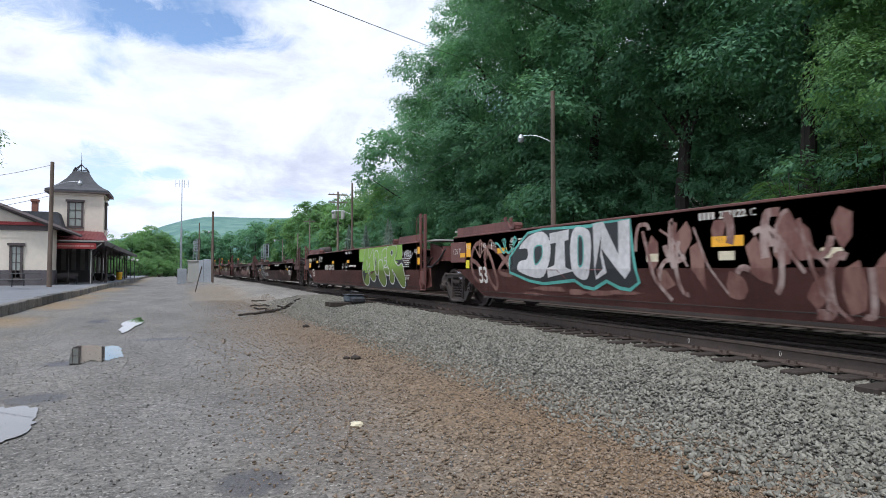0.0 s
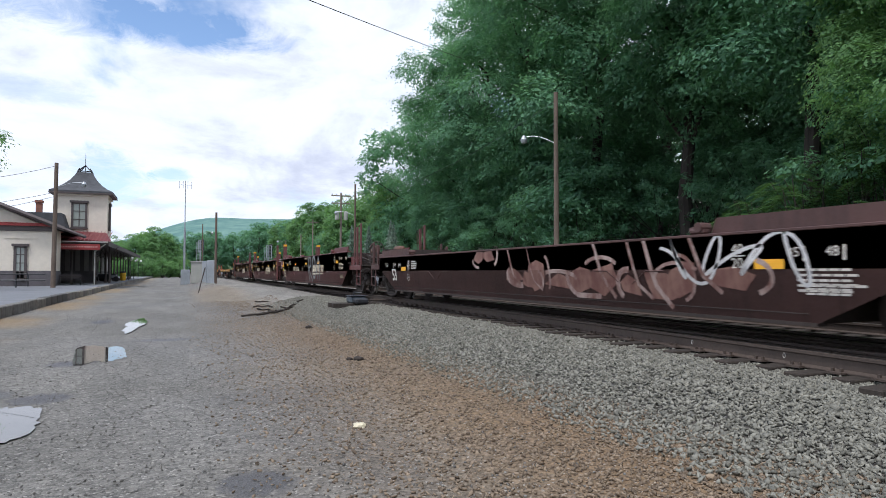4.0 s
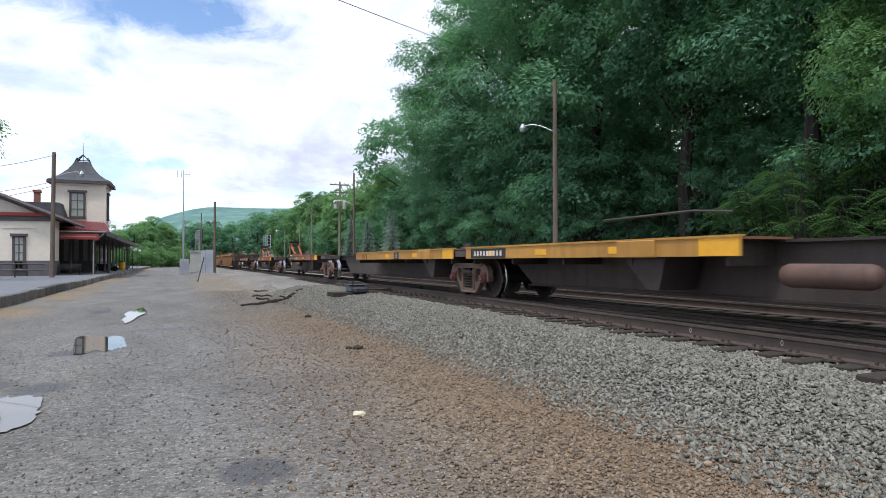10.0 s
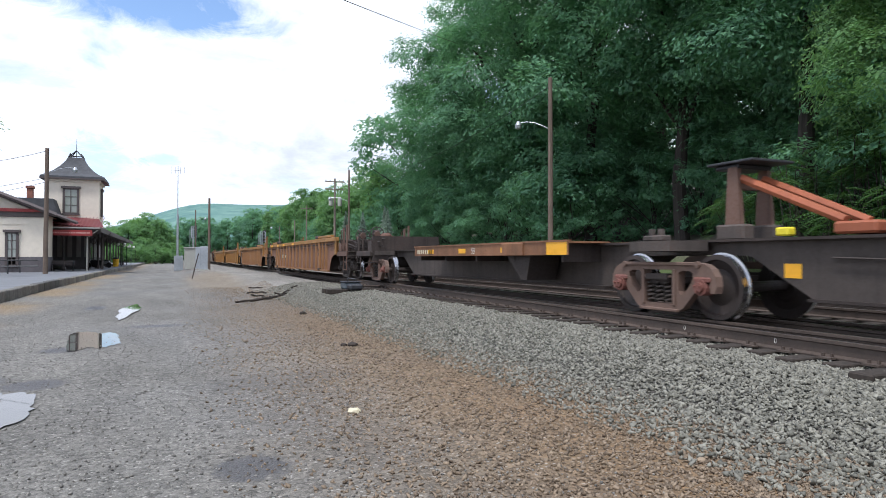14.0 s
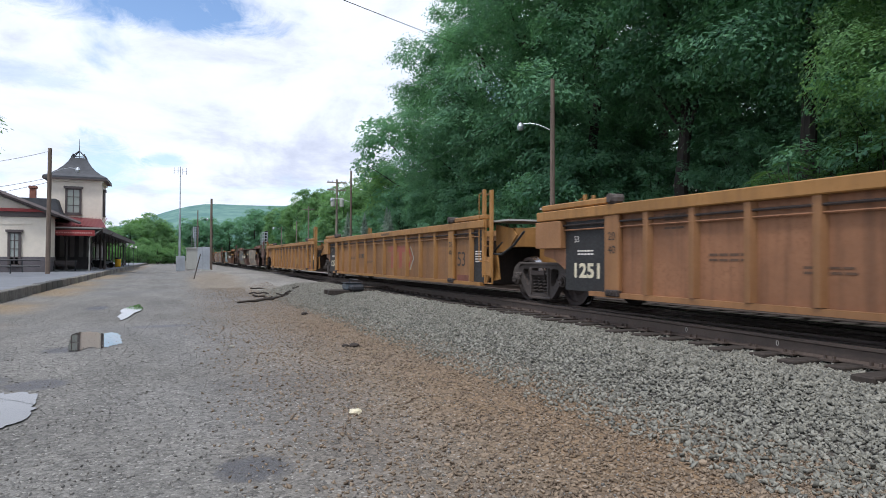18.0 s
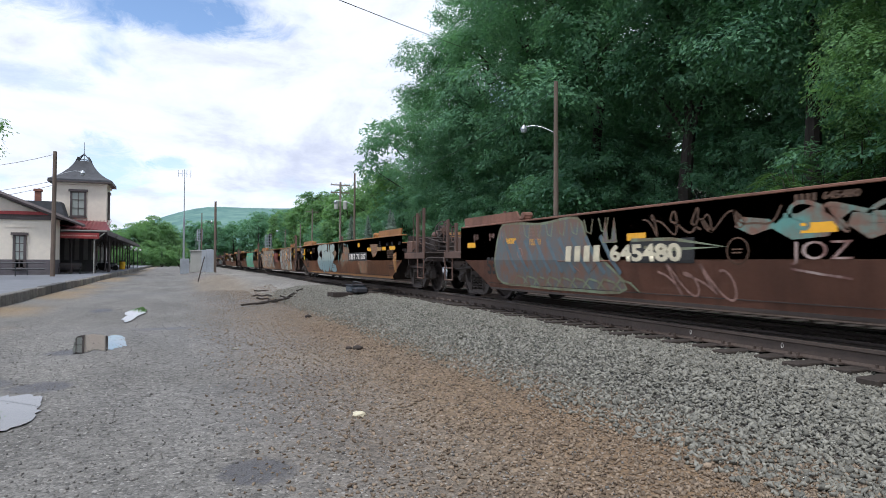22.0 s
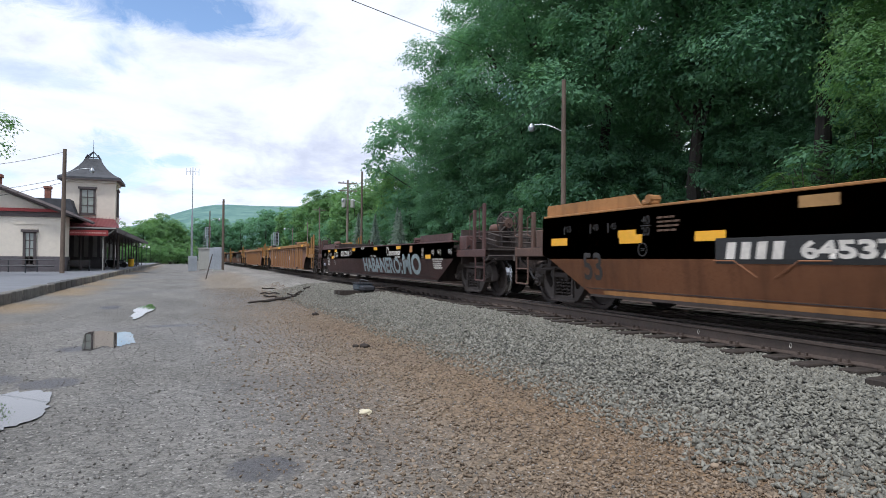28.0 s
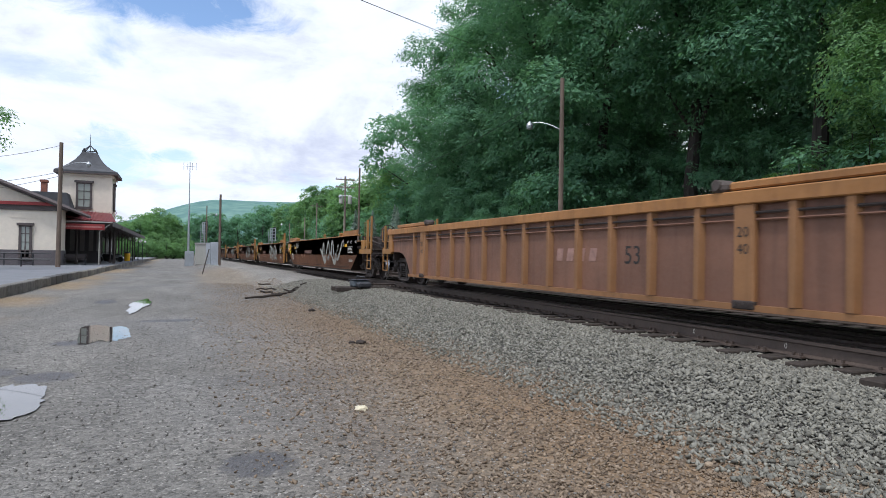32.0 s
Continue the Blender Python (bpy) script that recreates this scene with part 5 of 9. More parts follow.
M_SPGREY = plain("grey_spray", (0.20, 0.21, 0.21), 0.55, 0, 0.25)
M_SPCYAN = plain("cyan_spray", (0.32, 0.45, 0.44), 0.55, 0, 0.2)
M_SPMINT = plain("mint_spray", (0.13, 0.45, 0.26), 0.55, 0, 0.2)
M_SPLIME = two_tone("lime_to_olive_spray", (0.13, 0.19, 0.028), (0.25, 0.44, 0.07), 0.80, 1.20)
M_SPSKY = two_tone("pale_to_sky_spray", (0.215, 0.325, 0.335), (0.36, 0.42, 0.37), 0.75, 1.20)
M_SPBEIGE = plain("beige_spray", (0.26, 0.20, 0.14), 0.6, 0, 0.25)
M_SPFIELD = worn_spray("orange_and_sand_spray", (0.38, 0.165, 0.06), (0.33, 0.245, 0.13))
M_SPSLATEW = worn_spray("worn_slate_spray", (0.19, 0.10, 0.065), (0.11, 0.135, 0.14))
M_SPSAGE = worn_spray("worn_sage_spray", (0.15, 0.12, 0.07), (0.20, 0.25, 0.16))
M_SPBRICKY = worn_spray("brick_pattern_spray", (0.36, 0.33, 0.29), (0.30, 0.12, 0.065))
M_SPPALE = plain("pale_grey_spray", (0.36, 0.36, 0.32), 0.6, 0, 0.25)
M_SPBLUE = plain("slate_blue_spray", (0.10, 0.14, 0.16), 0.6, 0, 0.25)
M_SPICE = plain("ice_blue_spray", (0.23, 0.285, 0.29), 0.6, 0, 0.25)
M_SPORANGE = plain("orange_spray", (0.45, 0.20, 0.07), 0.6, 0, 0.25)
M_REDLET = plain("red_lettering", (0.42, 0.06, 0.035), 0.55, 0, 0.2)
M_PATCH = plain("patch_paint", (0.36, 0.20, 0.07), 0.6, 0, 0.2)


def art_blocks(c):
    """White rounded letters with black shadow and a teal edge."""
    field = [(6.34, 1.21), (6.10, 1.38), (5.60, 1.68), (5.05, 1.735), (3.50, 1.69), (3.28, 1.735), (2.47, 1.735), (2.40, 1.17), (2.30, 0.73), (2.53, 0.61), (2.78, 0.63),
             (3.10, 0.74), (3.47, 0.60), (3.76, 0.63), (4.02, 0.74), (5.06, 0.66), (5.60, 0.71), (6.36, 0.88)]
    decal(c, "paint_field", sheet(bmesh.new(), field), M_SPB, 0.006, None, "black sprayed background")
    stroke(c, field, 0.06, M_SPTEAL, 0.008, True)
    sprayed(c, [(5.58, 1.60), (5.05, 1.68), (4.76, 1.45), (4.82, 1.04), (5.16, 0.77), (5.96, 0.90), (5.94, 1.10), (5.62, 1.16), (5.62, 1.36), (5.94, 1.38)], M_SPW, None, eps=0.011)
    sprayed(c, [(5.33, 1.36), (5.06, 1.40), (5.06, 1.18), (5.30, 1.04)], M_SPB, M_SPTEAL, 0.03, 0.014)
    sprayed(c, [(4.78, 1.63), (4.14, 1.67), (4.15, 1.48), (4.28, 1.46), (4.26, 0.98), (4.00, 0.91), (4.88, 0.78), (4.88, 0.96), (4.62, 1.02), (4.56, 1.44), (4.77, 1.43)], M_SPW, None, eps=0.011, soft=False)
    sprayed(c, [(3.86, 1.70), (3.52, 1.59), (3.48, 1.20), (3.58, 0.82), (3.80, 0.76), (4.04, 0.92), (4.10, 1.32), (4.03, 1.60)], M_SPW, None, eps=0.013)
    sprayed(c, [(3.84, 1.50), (3.71, 1.46), (3.71, 1.06), (3.84, 1.02)], M_SPB, M_SPTEAL, 0.03, 0.016)
    sprayed(c, [(3.42, 1.72), (3.14, 1.74), (2.75, 1.18), (2.75, 1.72), (2.47, 1.73), (2.46, 0.93), (2.62, 0.78), (3.19, 1.29), (3.06, 0.88), (3.38, 0.76)], M_SPW, None, eps=0.012, soft=False)


def art_moter(c):
    """Lime and olive bubble letters with white edges over a black shadow."""
    decal(c, "paint_field", sheet(bmesh.new(), [(-2.34, 1.745), (-2.34, 1.27), (-2.85, 1.26), (-2.75, 0.80), (-6.60, 1.10), (-7.30, 1.29), (-7.30, 1.745)]), M_SPGREEN, 0.006, None, "lime green sprayed background")
    decal(c, "paint_field", sheet(bmesh.new(), [(-2.66, 0.85), (-2.85, 0.42), (-3.20, 0.34), (-5.34, 0.35), (-7.10, 0.345), (-7.62, 0.45), (-7.60, 1.08), (-7.30, 1.27), (-6.60, 1.27), (-5.0, 0.95), (-3.6, 1.05)]), M_SPB, 0.0065)
    shapes = (
        [(-3.17, 1.73), (-2.76, 0.82), (-2.87, 0.46), (-3.34, 0.38), (-3.64, 0.66), (-3.37, 1.16), (-3.40, 1.29), (-3.66, 1.03), (-3.80, 1.22), (-3.72, 0.80), (-3.90, 0.57), (-4.24, 0.55), (-4.46, 0.74), (-4.26, 1.24), (-4.22, 1.70), (-3.67, 1.36), (-3.60, 1.72)],
        [(-4.42, 1.58), (-4.69, 1.62), (-4.88, 1.42), (-4.88, 1.12), (-4.77, 0.80), (-4.52, 0.82), (-4.33, 1.21)],
        [(-4.90, 1.24), (-5.28, 1.25), (-5.62, 0.62), (-5.45, 0.42), (-5.17, 0.38), (-4.78, 0.62), (-4.84, 0.88)],
        [(-5.27, 1.54), (-5.74, 1.68), (-5.78, 1.38), (-5.54, 1.35), (-5.54, 1.26), (-5.73, 1.25), (-5.73, 1.13), (-5.56, 1.09), (-5.60, 1.02), (-5.98, 1.04), (-6.00, 0.79), (-5.67, 0.79), (-5.44, 1.01)],
        [(-5.86, 1.73), (-6.75, 1.72), (-6.80, 1.47), (-6.58, 1.28), (-6.99, 1.08), (-7.30, 1.16), (-7.47, 0.98), (-7.54, 0.64), (-7.40, 0.40), (-7.07, 0.43), (-6.66, 0.74), (-6.36, 0.97), (-6.52, 0.69), (-6.28, 0.48), (-5.98, 0.60), (-6.06, 0.92), (-5.80, 1.18)])
    for i, pts in enumerate(shapes):
        sprayed(c, pts, M_SPLIME, M_SPW, 0.035, 0.012 + 0.0028 * i)
    sprayed(c, [(-4.55, 1.39), (-4.63, 1.20), (-4.59, 1.05), (-4.51, 1.16)], M_SPB, M_SPW, 0.025, 0.0275)
    sprayed(c, [(-6.21, 1.51), (-6.34, 1.60), (-6.45, 1.51), (-6.35, 1.41)], M_SPB, M_SPW, 0.025, 0.0275)


def art_crew(c):
    """Pale letters filled with brick and bubbles, over orange and black."""
    decal(c, "paint_field", sheet(bmesh.new(), [(-2.25, 1.60), (-2.72, 0.34), (-7.10, 0.34), (-7.10, 1.735), (-3.20, 1.735)]), M_SPFIELD, 0.005, None, "orange sprayed background with pale letters")
    e = 0.009
    for pts, face in (([(-2.34, 1.58), (-2.74, 1.64), (-2.88, 1.20), (-2.98, 1.67), (-3.18, 1.70), (-3.34, 1.22), (-3.22, 1.10), (-3.80, 0.38), (-3.42, 0.38), (-3.06, 0.84), (-3.14, 0.38), (-2.76, 0.36), (-2.50, 1.0)], M_SPPALE),
                      ([(-3.50, 1.66), (-4.14, 1.71), (-4.20, 1.32), (-3.95, 1.10), (-4.34, 0.90), (-4.62, 0.38), (-4.28, 0.38), (-3.96, 0.80), (-4.05, 0.37), (-3.88, 0.37), (-3.62, 1.0)], M_SPBRICKY),
                      ([(-4.36, 1.42), (-4.76, 1.64), (-5.12, 1.50), (-5.16, 1.28), (-4.94, 1.10), (-5.30, 0.98), (-5.46, 0.74), (-5.42, 0.38), (-4.72, 0.37), (-4.46, 0.92), (-4.60, 1.22)], M_SPPALE),
                      ([(-5.40, 1.70), (-6.36, 1.70), (-6.38, 0.98), (-6.10, 0.88), (-5.72, 1.00), (-5.66, 1.20)], M_SPBRICKY),
                      ([(-6.64, 1.40), (-7.05, 1.66), (-7.08, 0.40), (-6.40, 0.38), (-6.56, 0.9)], M_SPPALE)):
        sprayed(c, pts, face, M_SPUMBER, 0.07, e, soft=len(pts) == 11 and face is M_SPPALE)
        e += 0.0026
    for (y, z, r, face) in ((-2.72, 1.38, 0.10, M_SPBLUE), (-3.05, 0.85, 0.07, M_SPBLUE), (-3.62, 1.58, 0.08, M_SPBLUE), (-4.70, 1.32, 0.10, M_SPBLUE), (-5.25, 0.95, 0.06, M_SPBLUE), (-4.60, 0.82, 0.06, M_SPBLUE), (-5.72, 1.45, 0.10, M_SPBLUE),
                            (-6.78, 0.98, 0.09, M_SPBLUE), (-6.30, 1.66, 0.07, M_SPTEALW), (-3.30, 1.30, 0.06, M_SPBLUE), (-4.28, 1.62, 0.05, M_SPSAND), (-6.05, 0.68, 0.06, M_SPSAND), (-6.10, 0.45, 0.16, M_SPSAND)):
        decal(c, "paint_dot", sheet(bmesh.new(), ring(y, z, r, r * 1.1, 14, 2)), face, 0.0235)
    for pts in ([(-3.70, 1.58), (-3.98, 1.60), (-4.00, 1.34), (-3.76, 1.30)], [(-5.74, 1.62), (-6.10, 1.62), (-6.08, 1.32), (-5.82, 1.28)], [(-5.70, 1.22), (-6.10, 1.06), (-6.38, 1.16), (-6.36, 1.0), (-6.10, 0.90), (-5.70, 1.04)]):
        sprayed(c, pts, M_SPUMBER, M_SPW, 0.02, 0.0240, soft=False)
    decal(c, "paint_dot", sheet(bmesh.new(), ring(-4.97, 0.80, 0.22, 0.22, 18, 2)), M_SPUMBER, 0.0245)
    decal(c, "paint_dot", sheet(bmesh.new(), ring(-4.97, 0.82, 0.13, 0.14, 16, 2)), M_SPORANGE, 0.0260)


def art_faded(c, ya, yb, za, zb, seed, fill, line, n=9):
    """Old washed-out paint: angular pale fields with thin broken outlines."""
    rng = random.Random(seed)
    for i in range(n):
        k = (i + rng.random()) / n
        cy, cz = ya + (yb - ya) * k, rng.uniform(za + 0.2, zb - 0.2)
        ry, rz = abs(yb - ya) / n * rng.uniform(0.5, 1.0), (zb - za) * rng.uniform(0.16, 0.36)
        m = rng.randint(5, 8)
        ph = rng.uniform(0, 6)
        pts = []
        for j in range(m):
            a, q = ph - j * math.tau / m, rng.uniform(0.5, 1.1)
            pts.append((cy + ry * q * math.cos(a), min(zb, max(za, cz + rz * q * math.sin(a)))))
        decal(c, "paint_field", sheet(bmesh.new(), pts), fill, 0.004 + 0.0002 * i)
        if line:
            r0 = ring(cy + rng.uniform(-0.3, 0.3), cz, ry * rng.uniform(0.6, 1.1), rz * 1.1, 26, 2.2)
            j = rng.randrange(26)
            arc = [(p, min(zb, max(za, q))) for p, q in (r0 + r0)[j:j + rng.randint(7, 12)]]
            stroke(c, arc, rng.uniform(0.05, 0.13), line, 0.007 + 0.0002 * i)
            if rng.random() < 0.6:
                y0 = cy + rng.uniform(-ry, ry)
                stroke(c, [(y0 + 0.25, zb - 0.1), (y0, cz), (y0 - 0.3, cz - rz)], rng.uniform(0.03, 0.09), line, 0.0095 + 0.0002 * i)


def art_letters(c, ya, yb, za, zb, seed, n, field, edge, face, glow):
    """A wide piece of interlocked letter-like shapes: pale faces with dark edges and a warm glow."""
    rng = random.Random(seed)
    decal(c, "paint_field", sheet(bmesh.new(), [(ya, za + 0.05), (yb + 0.3, za), (yb, za + 0.4), (yb + 0.2, zb), (ya - 0.5, zb), (ya - 0.2, zb - 0.5)]), field, 0.005)
    step = (yb - ya) / n
    for i in range(n):
        y = ya + step * (i + 0.5)
        lean = rng.uniform(-0.5, 0.5) * step
        hook = rng.choice((-1, 1)) * step * rng.uniform(0.35, 0.6)
        lo, hi = za + rng.uniform(0.10, 0.25), zb - rng.uniform(0.10, 0.22)
        kind = rng.randrange(3)
        mid = (lo + hi) / 2 + rng.uniform(-0.1, 0.1)
        if kind == 0:
            pts = [(y - lean, lo), (y - lean * 0.3, mid), (y + lean, hi), (y + lean - hook, hi - 0.12), (y + lean - hook * 1.2, mid + 0.1)]
        elif kind == 1:
            pts = [(y - hook, hi), (y, hi - 0.08), (y + lean * 0.5, mid), (y, lo + 0.06), (y - hook, lo)]
        else:
            pts = [(y + hook * 0.6, lo), (y + hook * 0.2, hi - 0.1), (y - hook * 0.3, lo + 0.25), (y - hook * 0.8, hi)]
        w = abs(step) * rng.uniform(0.34, 0.46)
        e = 0.006 + 0.0012 * i
        if rng.random() < 0.7:
            stroke(c, [(p + 0.1, max(za, q - 0.08)) for p, q in pts], w * 1.7, glow, e)
        stroke(c, pts, w * 1.35, edge, e + 0.0004)
        stroke(c, pts, w * 0.85, face, e + 0.0008)
        stroke(c, [(p + w * 0.1, q) for p, q in pts[:3]], w * 0.12, edge, e + 0.0011)


def build_train():
    global T
    high, low = T, 1.40
    W = well_car
    c, a, b, m = W(-5.0, 16.1, "A", "A", "smooth", M_BROWN, M_BROWN, "rust-brown well car unit with white and teal sprayed shapes")
    common(c, a, b, M_WHITE)
    art_blocks(c)
    mark(c, 0.66, 1.65, 0.80, 0.10, 4, "253122", M_WHITE)
    write("C", 0.14, 0.16, 1.65, c, M_WHITE)
    for y in (0.57,):
        reflector(c, y, 1.30, 0.52, 0.14)
    for y in (1.97, 0.58, -0.85):
        decal(c, "card", rect(y, 1.11, 0.26, 0.12), M_CARD, 0.006)
    scrawl(c, 8.3, 6.2, 0.5, 1.6, M_SPDUST, 20, 0.10, 2.4, 0.003)
    art_faded(c, 2.1, -7.2, 0.42, 1.62, 5, M_SPDUST, M_SPHAZE, 38)
    art_faded(c, 6.0, 2.4, 0.40, 0.62, 6, M_SPDUST, None, 5)
    scrawl(c, 8.0, 6.9, 1.2, 1.65, M_SPFADE, 31, 0.035, 4)
    scrawl(c, 6.9, 6.0, 1.3, 1.68, M_SPTEAL, 32, 0.05, 2.5)
    c, a, b, m = W(16.1, 36.1, "A", "C", "smooth", M_BROWN, M_BROWN, "rust-brown well car unit with lime green sprayed letters")
    common(c, a, b, M_WHITE, far="C")
    art_moter(c)
    mark(c, 2.66, 1.08, 1.8, 0.22, 4, "253122", M_WHITE)
    write("B", 0.34, 0.22, 1.10, c, M_WHITE)
    circle_mark(c, -0.35, 1.08, 0.17, M_WHITE)
    bars(c, -1.3, 1.11, 1.1, 0.09, 9, M_WHITE)
    mark(c, -0.60, 1.65, 0.80, 0.10, 4, "253122", M_WHITE)
    write("B", 0.14, -1.12, 1.65, c, M_WHITE)
    for y in (2.01, -0.63):
        reflector(c, y, 1.30, 0.40, 0.11)
    part("end_door", B(-1.53, -1.49, 7.42, 8.15, 0.98, 1.52, bevel=0.01), M_FEC, c)
    reflector(c, 7.14, 1.20, 0.50, 0.22)
    bars(c, 7.05, 1.42, 0.75, 0.26, 4, M_CARD, rows=4)
    scrawl(c, -7.45, -8.2, 1.30, 1.55, M_SPW, 5, 0.025, 4)
    part("air_reservoir", lathe([(4.4, 0.05), (4.45, 0.17), (6.0, 0.17), (6.05, 0.05)], 14, "Y"), M_TRUCK, c, smooth=True).matrix_basis = pose(-1.15, 0, T + 0.18)
    T = low
    c, a, b, m = W(36.1, 58.4, "C", "C", "smooth", M_FEC, M_FEC, "dark brown single well car with white tags", tall=2.3)
    common(c, a, b, M_WHITE, far="C", near="C")
    mark(c, 3.02, 1.17, 1.7, 0.27, 3, "72189", M_CREAM)
    circle_mark(c, 1.72, 1.20, 0.19, M_CREAM)
    decal(c, "patch", rect(1.32, 1.33, 0.5, 0.10), M_REDLET, 0.005)
    decal(c, "card", rect(1.27, 1.15, 0.64, 0.10), M_CARD, 0.006)
    bars(c, 1.27, 1.15, 0.56, 0.05, 9, M_DARKLET, eps=0.009)
    bars(c, -2.5, 1.30, 1.9, 0.12, 9, M_WHITE)
    for i, pts in enumerate(([(6.0, 0.95), (5.75, 1.34), (5.36, 1.36), (5.10, 1.10), (5.40, 0.70), (5.75, 0.66)], [(5.45, 1.36), (4.95, 1.40), (4.62, 1.30), (4.75, 0.95), (5.15, 0.85)],
                             [(4.70, 0.90), (4.50, 1.16), (4.10, 1.10), (3.96, 0.80), (4.25, 0.62)], [(5.42, 0.85), (5.05, 0.92), (4.70, 0.60), (4.62, 0.36), (5.20, 0.38)], [(4.60, 0.70), (4.25, 0.90), (3.98, 0.70), (3.97, 0.37), (4.55, 0.34)])):
        sprayed(c, pts, M_SPB, M_SPW, 0.035, 0.008 + 0.0025 * i)
    write("XX", 0.2, 4.98, 1.10, c, M_SPW, eps=0.024)
    for z, r in ((1.05, 0.16), (0.52, 0.15)):
        stroke(c, ring(4.28, z, r * 1.3, r, 18, 2)[6:16], 0.03, M_SPW, 0.024)
    write("HALL OF FAME", 0.3, 2.95, 0.66, c, M_SPW, bold=0.004, fit=(1.9, 0.24), eps=0.009, name="sprayed_letters", slant=0.2)
    scrawl(c, -4.0, -5.4, 0.75, 1.0, M_SPFADE, 9, 0.03, 5)
    c, a, b, m = W(58.4, 80.8, "C", "C", "smooth", M_FEC, M_FEC, "dark brown single well car with faded white scrawl", tall=2.3)
    common(c, a, b, M_WHITE, far="C", near="C")
    for i in range(3):
        art_faded(c, 1.4 - i * 2.6, -1.3 - i * 2.6, 0.5, 1.55, 40 + i, M_SPDUST, M_SPHAZE, 4)
    scrawl(c, -5.0, -7.4, 0.75, 1.45, M_SPW, 44, 0.05, 4)
    T = high
    for k, (u0, u1, n, f, let) in enumerate(((80.8, 102.5, "C", "A", "B"), (102.5, 120.7, "A", "A", "C"), (120.7, 140.4, "A", "C", "A"))):
        c, a, b, m = W(u0, u1, n, f, "smooth", M_MAROON, M_MAROON, "clean maroon well car unit with cream lettering", tall=2.85)
        common(c, a, b, M_CREAM, near=n, far=f)
        o = (1.1, 0.0, 0.05)[k]
        mark(c, 2.74 + o, 1.10, 1.95, 0.24, 4, "256252", M_CREAM)
        write(let, 0.36, 0.80 + o, 1.10, c, M_CREAM)
        reflector(c, 2.92 + o * 1.1, 1.37, 0.42, 0.11)
        reflector(c, -0.32 + o, 1.37, 0.46, 0.12)
        reflector(c, -3.64 + o, 1.38, 0.50, 0.13)
        write("WELL LD LMT 116,100", 0.115, -0.35 + o, 1.21, c, M_CREAM)
        mark(c, -0.36 + o, 1.66, 0.80, 0.09, 4, "256252", M_CREAM)
        write(let, 0.12, -0.84 + o, 1.66, c, M_CREAM)
        if f == "C":
            write("S-2054-18 REEFER CLEARANCE", 0.10, b - 2.0, T + 0.14, c, M_CREAM, -1.405)
        emblem(c, -3.45 + o, 1.09, 2.7, 0.34, M_CREAM)
        circle_mark(c, a + 2.4, 1.10, 0.10, M_CREAM)
        part("hatch_cap", B(-1.50, -1.30, 2.3, 2.7, T + 0.03, T + 0.13, bevel=0.03), M_MAROON, c)
        yy = b + 0.75 if f == "A" else b - 0.6
        for sx in (-1, 1):
            x0, x1 = sorted((sx * 1.06, sx * 1.24))
            bm = bmesh.new()
            for dy in (-0.17, 0.17):
                box(bm, x0, x1, yy + dy - 0.045, yy + dy + 0.045, 1.2, 2.655)
            box(bm, x0, x1, yy - 0.215, yy + 0.215, 2.66, 2.80)
            rod(bm, (sx * 1.15, yy + 0.15, 2.0), (sx * 1.15, yy - 0.15, 2.5), 0.03, 6)
            g = part("container_guide", bm, M_MAROON, c)
            for dy in (-0.16, 0.16):
                part("reflector", B(x0 - 0.006, x1 + 0.006, yy + dy - 0.062, yy + dy + 0.062, 2.675, 2.808), M_REFL, g, "yellow reflective tip")
        if k == 0:
            stroke(c, [(-0.05, 0.42), (-0.02, 1.70), (-0.55, 1.66), (-0.60, 1.25), (-0.15, 1.12), (-0.45, 0.8), (-0.85, 0.42)], 0.16, M_SPGREY, 0.012)
            stroke(c, ring(-1.35, 1.15, 0.38, 0.55, 20, 2.2), 0.16, M_SPGREY, 0.012, True)
            stroke(c, [(-2.2, 0.5), (-2.1, 1.2), (-2.5, 1.65), (-2.9, 1.1), (-2.6, 0.5)], 0.16, M_SPGREY, 0.013)
    for i, (t0, t1, d0, d1, n, f, mt, hh, tk) in enumerate(((142.7, 158.0, 149.1, 157.6, "C", "A", M_SPINEY, 143.0, 148.2), (158.0, 174.8, 158.4, 168.2, "A", "A", M_SPINEY, None, None),
                                                           (174.8, 191.5, 175.9, 184.6, "A", "A", M_TAN, 190.4, None), (191.5, 208.0, 192.9, 201.4, "A", "A", M_TAN, 207.2, None),
                                                           (208.0, 222.8, 210.1, 218.1, "A", "C", M_TAN, None, None))):
        c, a, b, m = spine_car(t0, t1, d0, d1, n, f, mt, "grimy spine car unit with a %s side platform edge" % ("yellow" if mt is M_SPINEY else "rusty tan"), hh, tk, 1 if i == 0 else -1)
        sx = -1.32
        y53 = b - (b - a) * (0.72, 0.52, 0.24, 0.28, 0.5)[i]
        if i == 1:
            decal(c, "number_panel", rect(y53, 1.09, 0.5, 0.22), M_BLACK, 0.004, sx)
        write("53", 0.22, y53, 1.09, c, M_WHITE, sx, eps=0.009)
        if i == 0:
            beam = part("end_beam", B(-1.42, -1.34, -8.95, -7.35, 1.22, 1.42, bevel=0.01), M_YCH, c, "yellow end beam with white digits")
            part("hoop_rail", rods([(-1.38, -8.40, 1.42), (-1.38, -8.40, 2.02), (-1.38, -8.95, 2.02), (-1.38, -8.95, 1.42)], 0.022), M_YCH, beam)
            write("010", 0.2, -8.12, 1.32, c, M_WHITE, -1.42, fit=(0.42, 0.15))
            reflector(c, -7.52, 1.32, 0.26, 0.15, -1.42)
            decal(c, "number_panel", rect(b - 1.2, 1.09, 1.8, 0.22), M_BLACK, 0.004, sx)
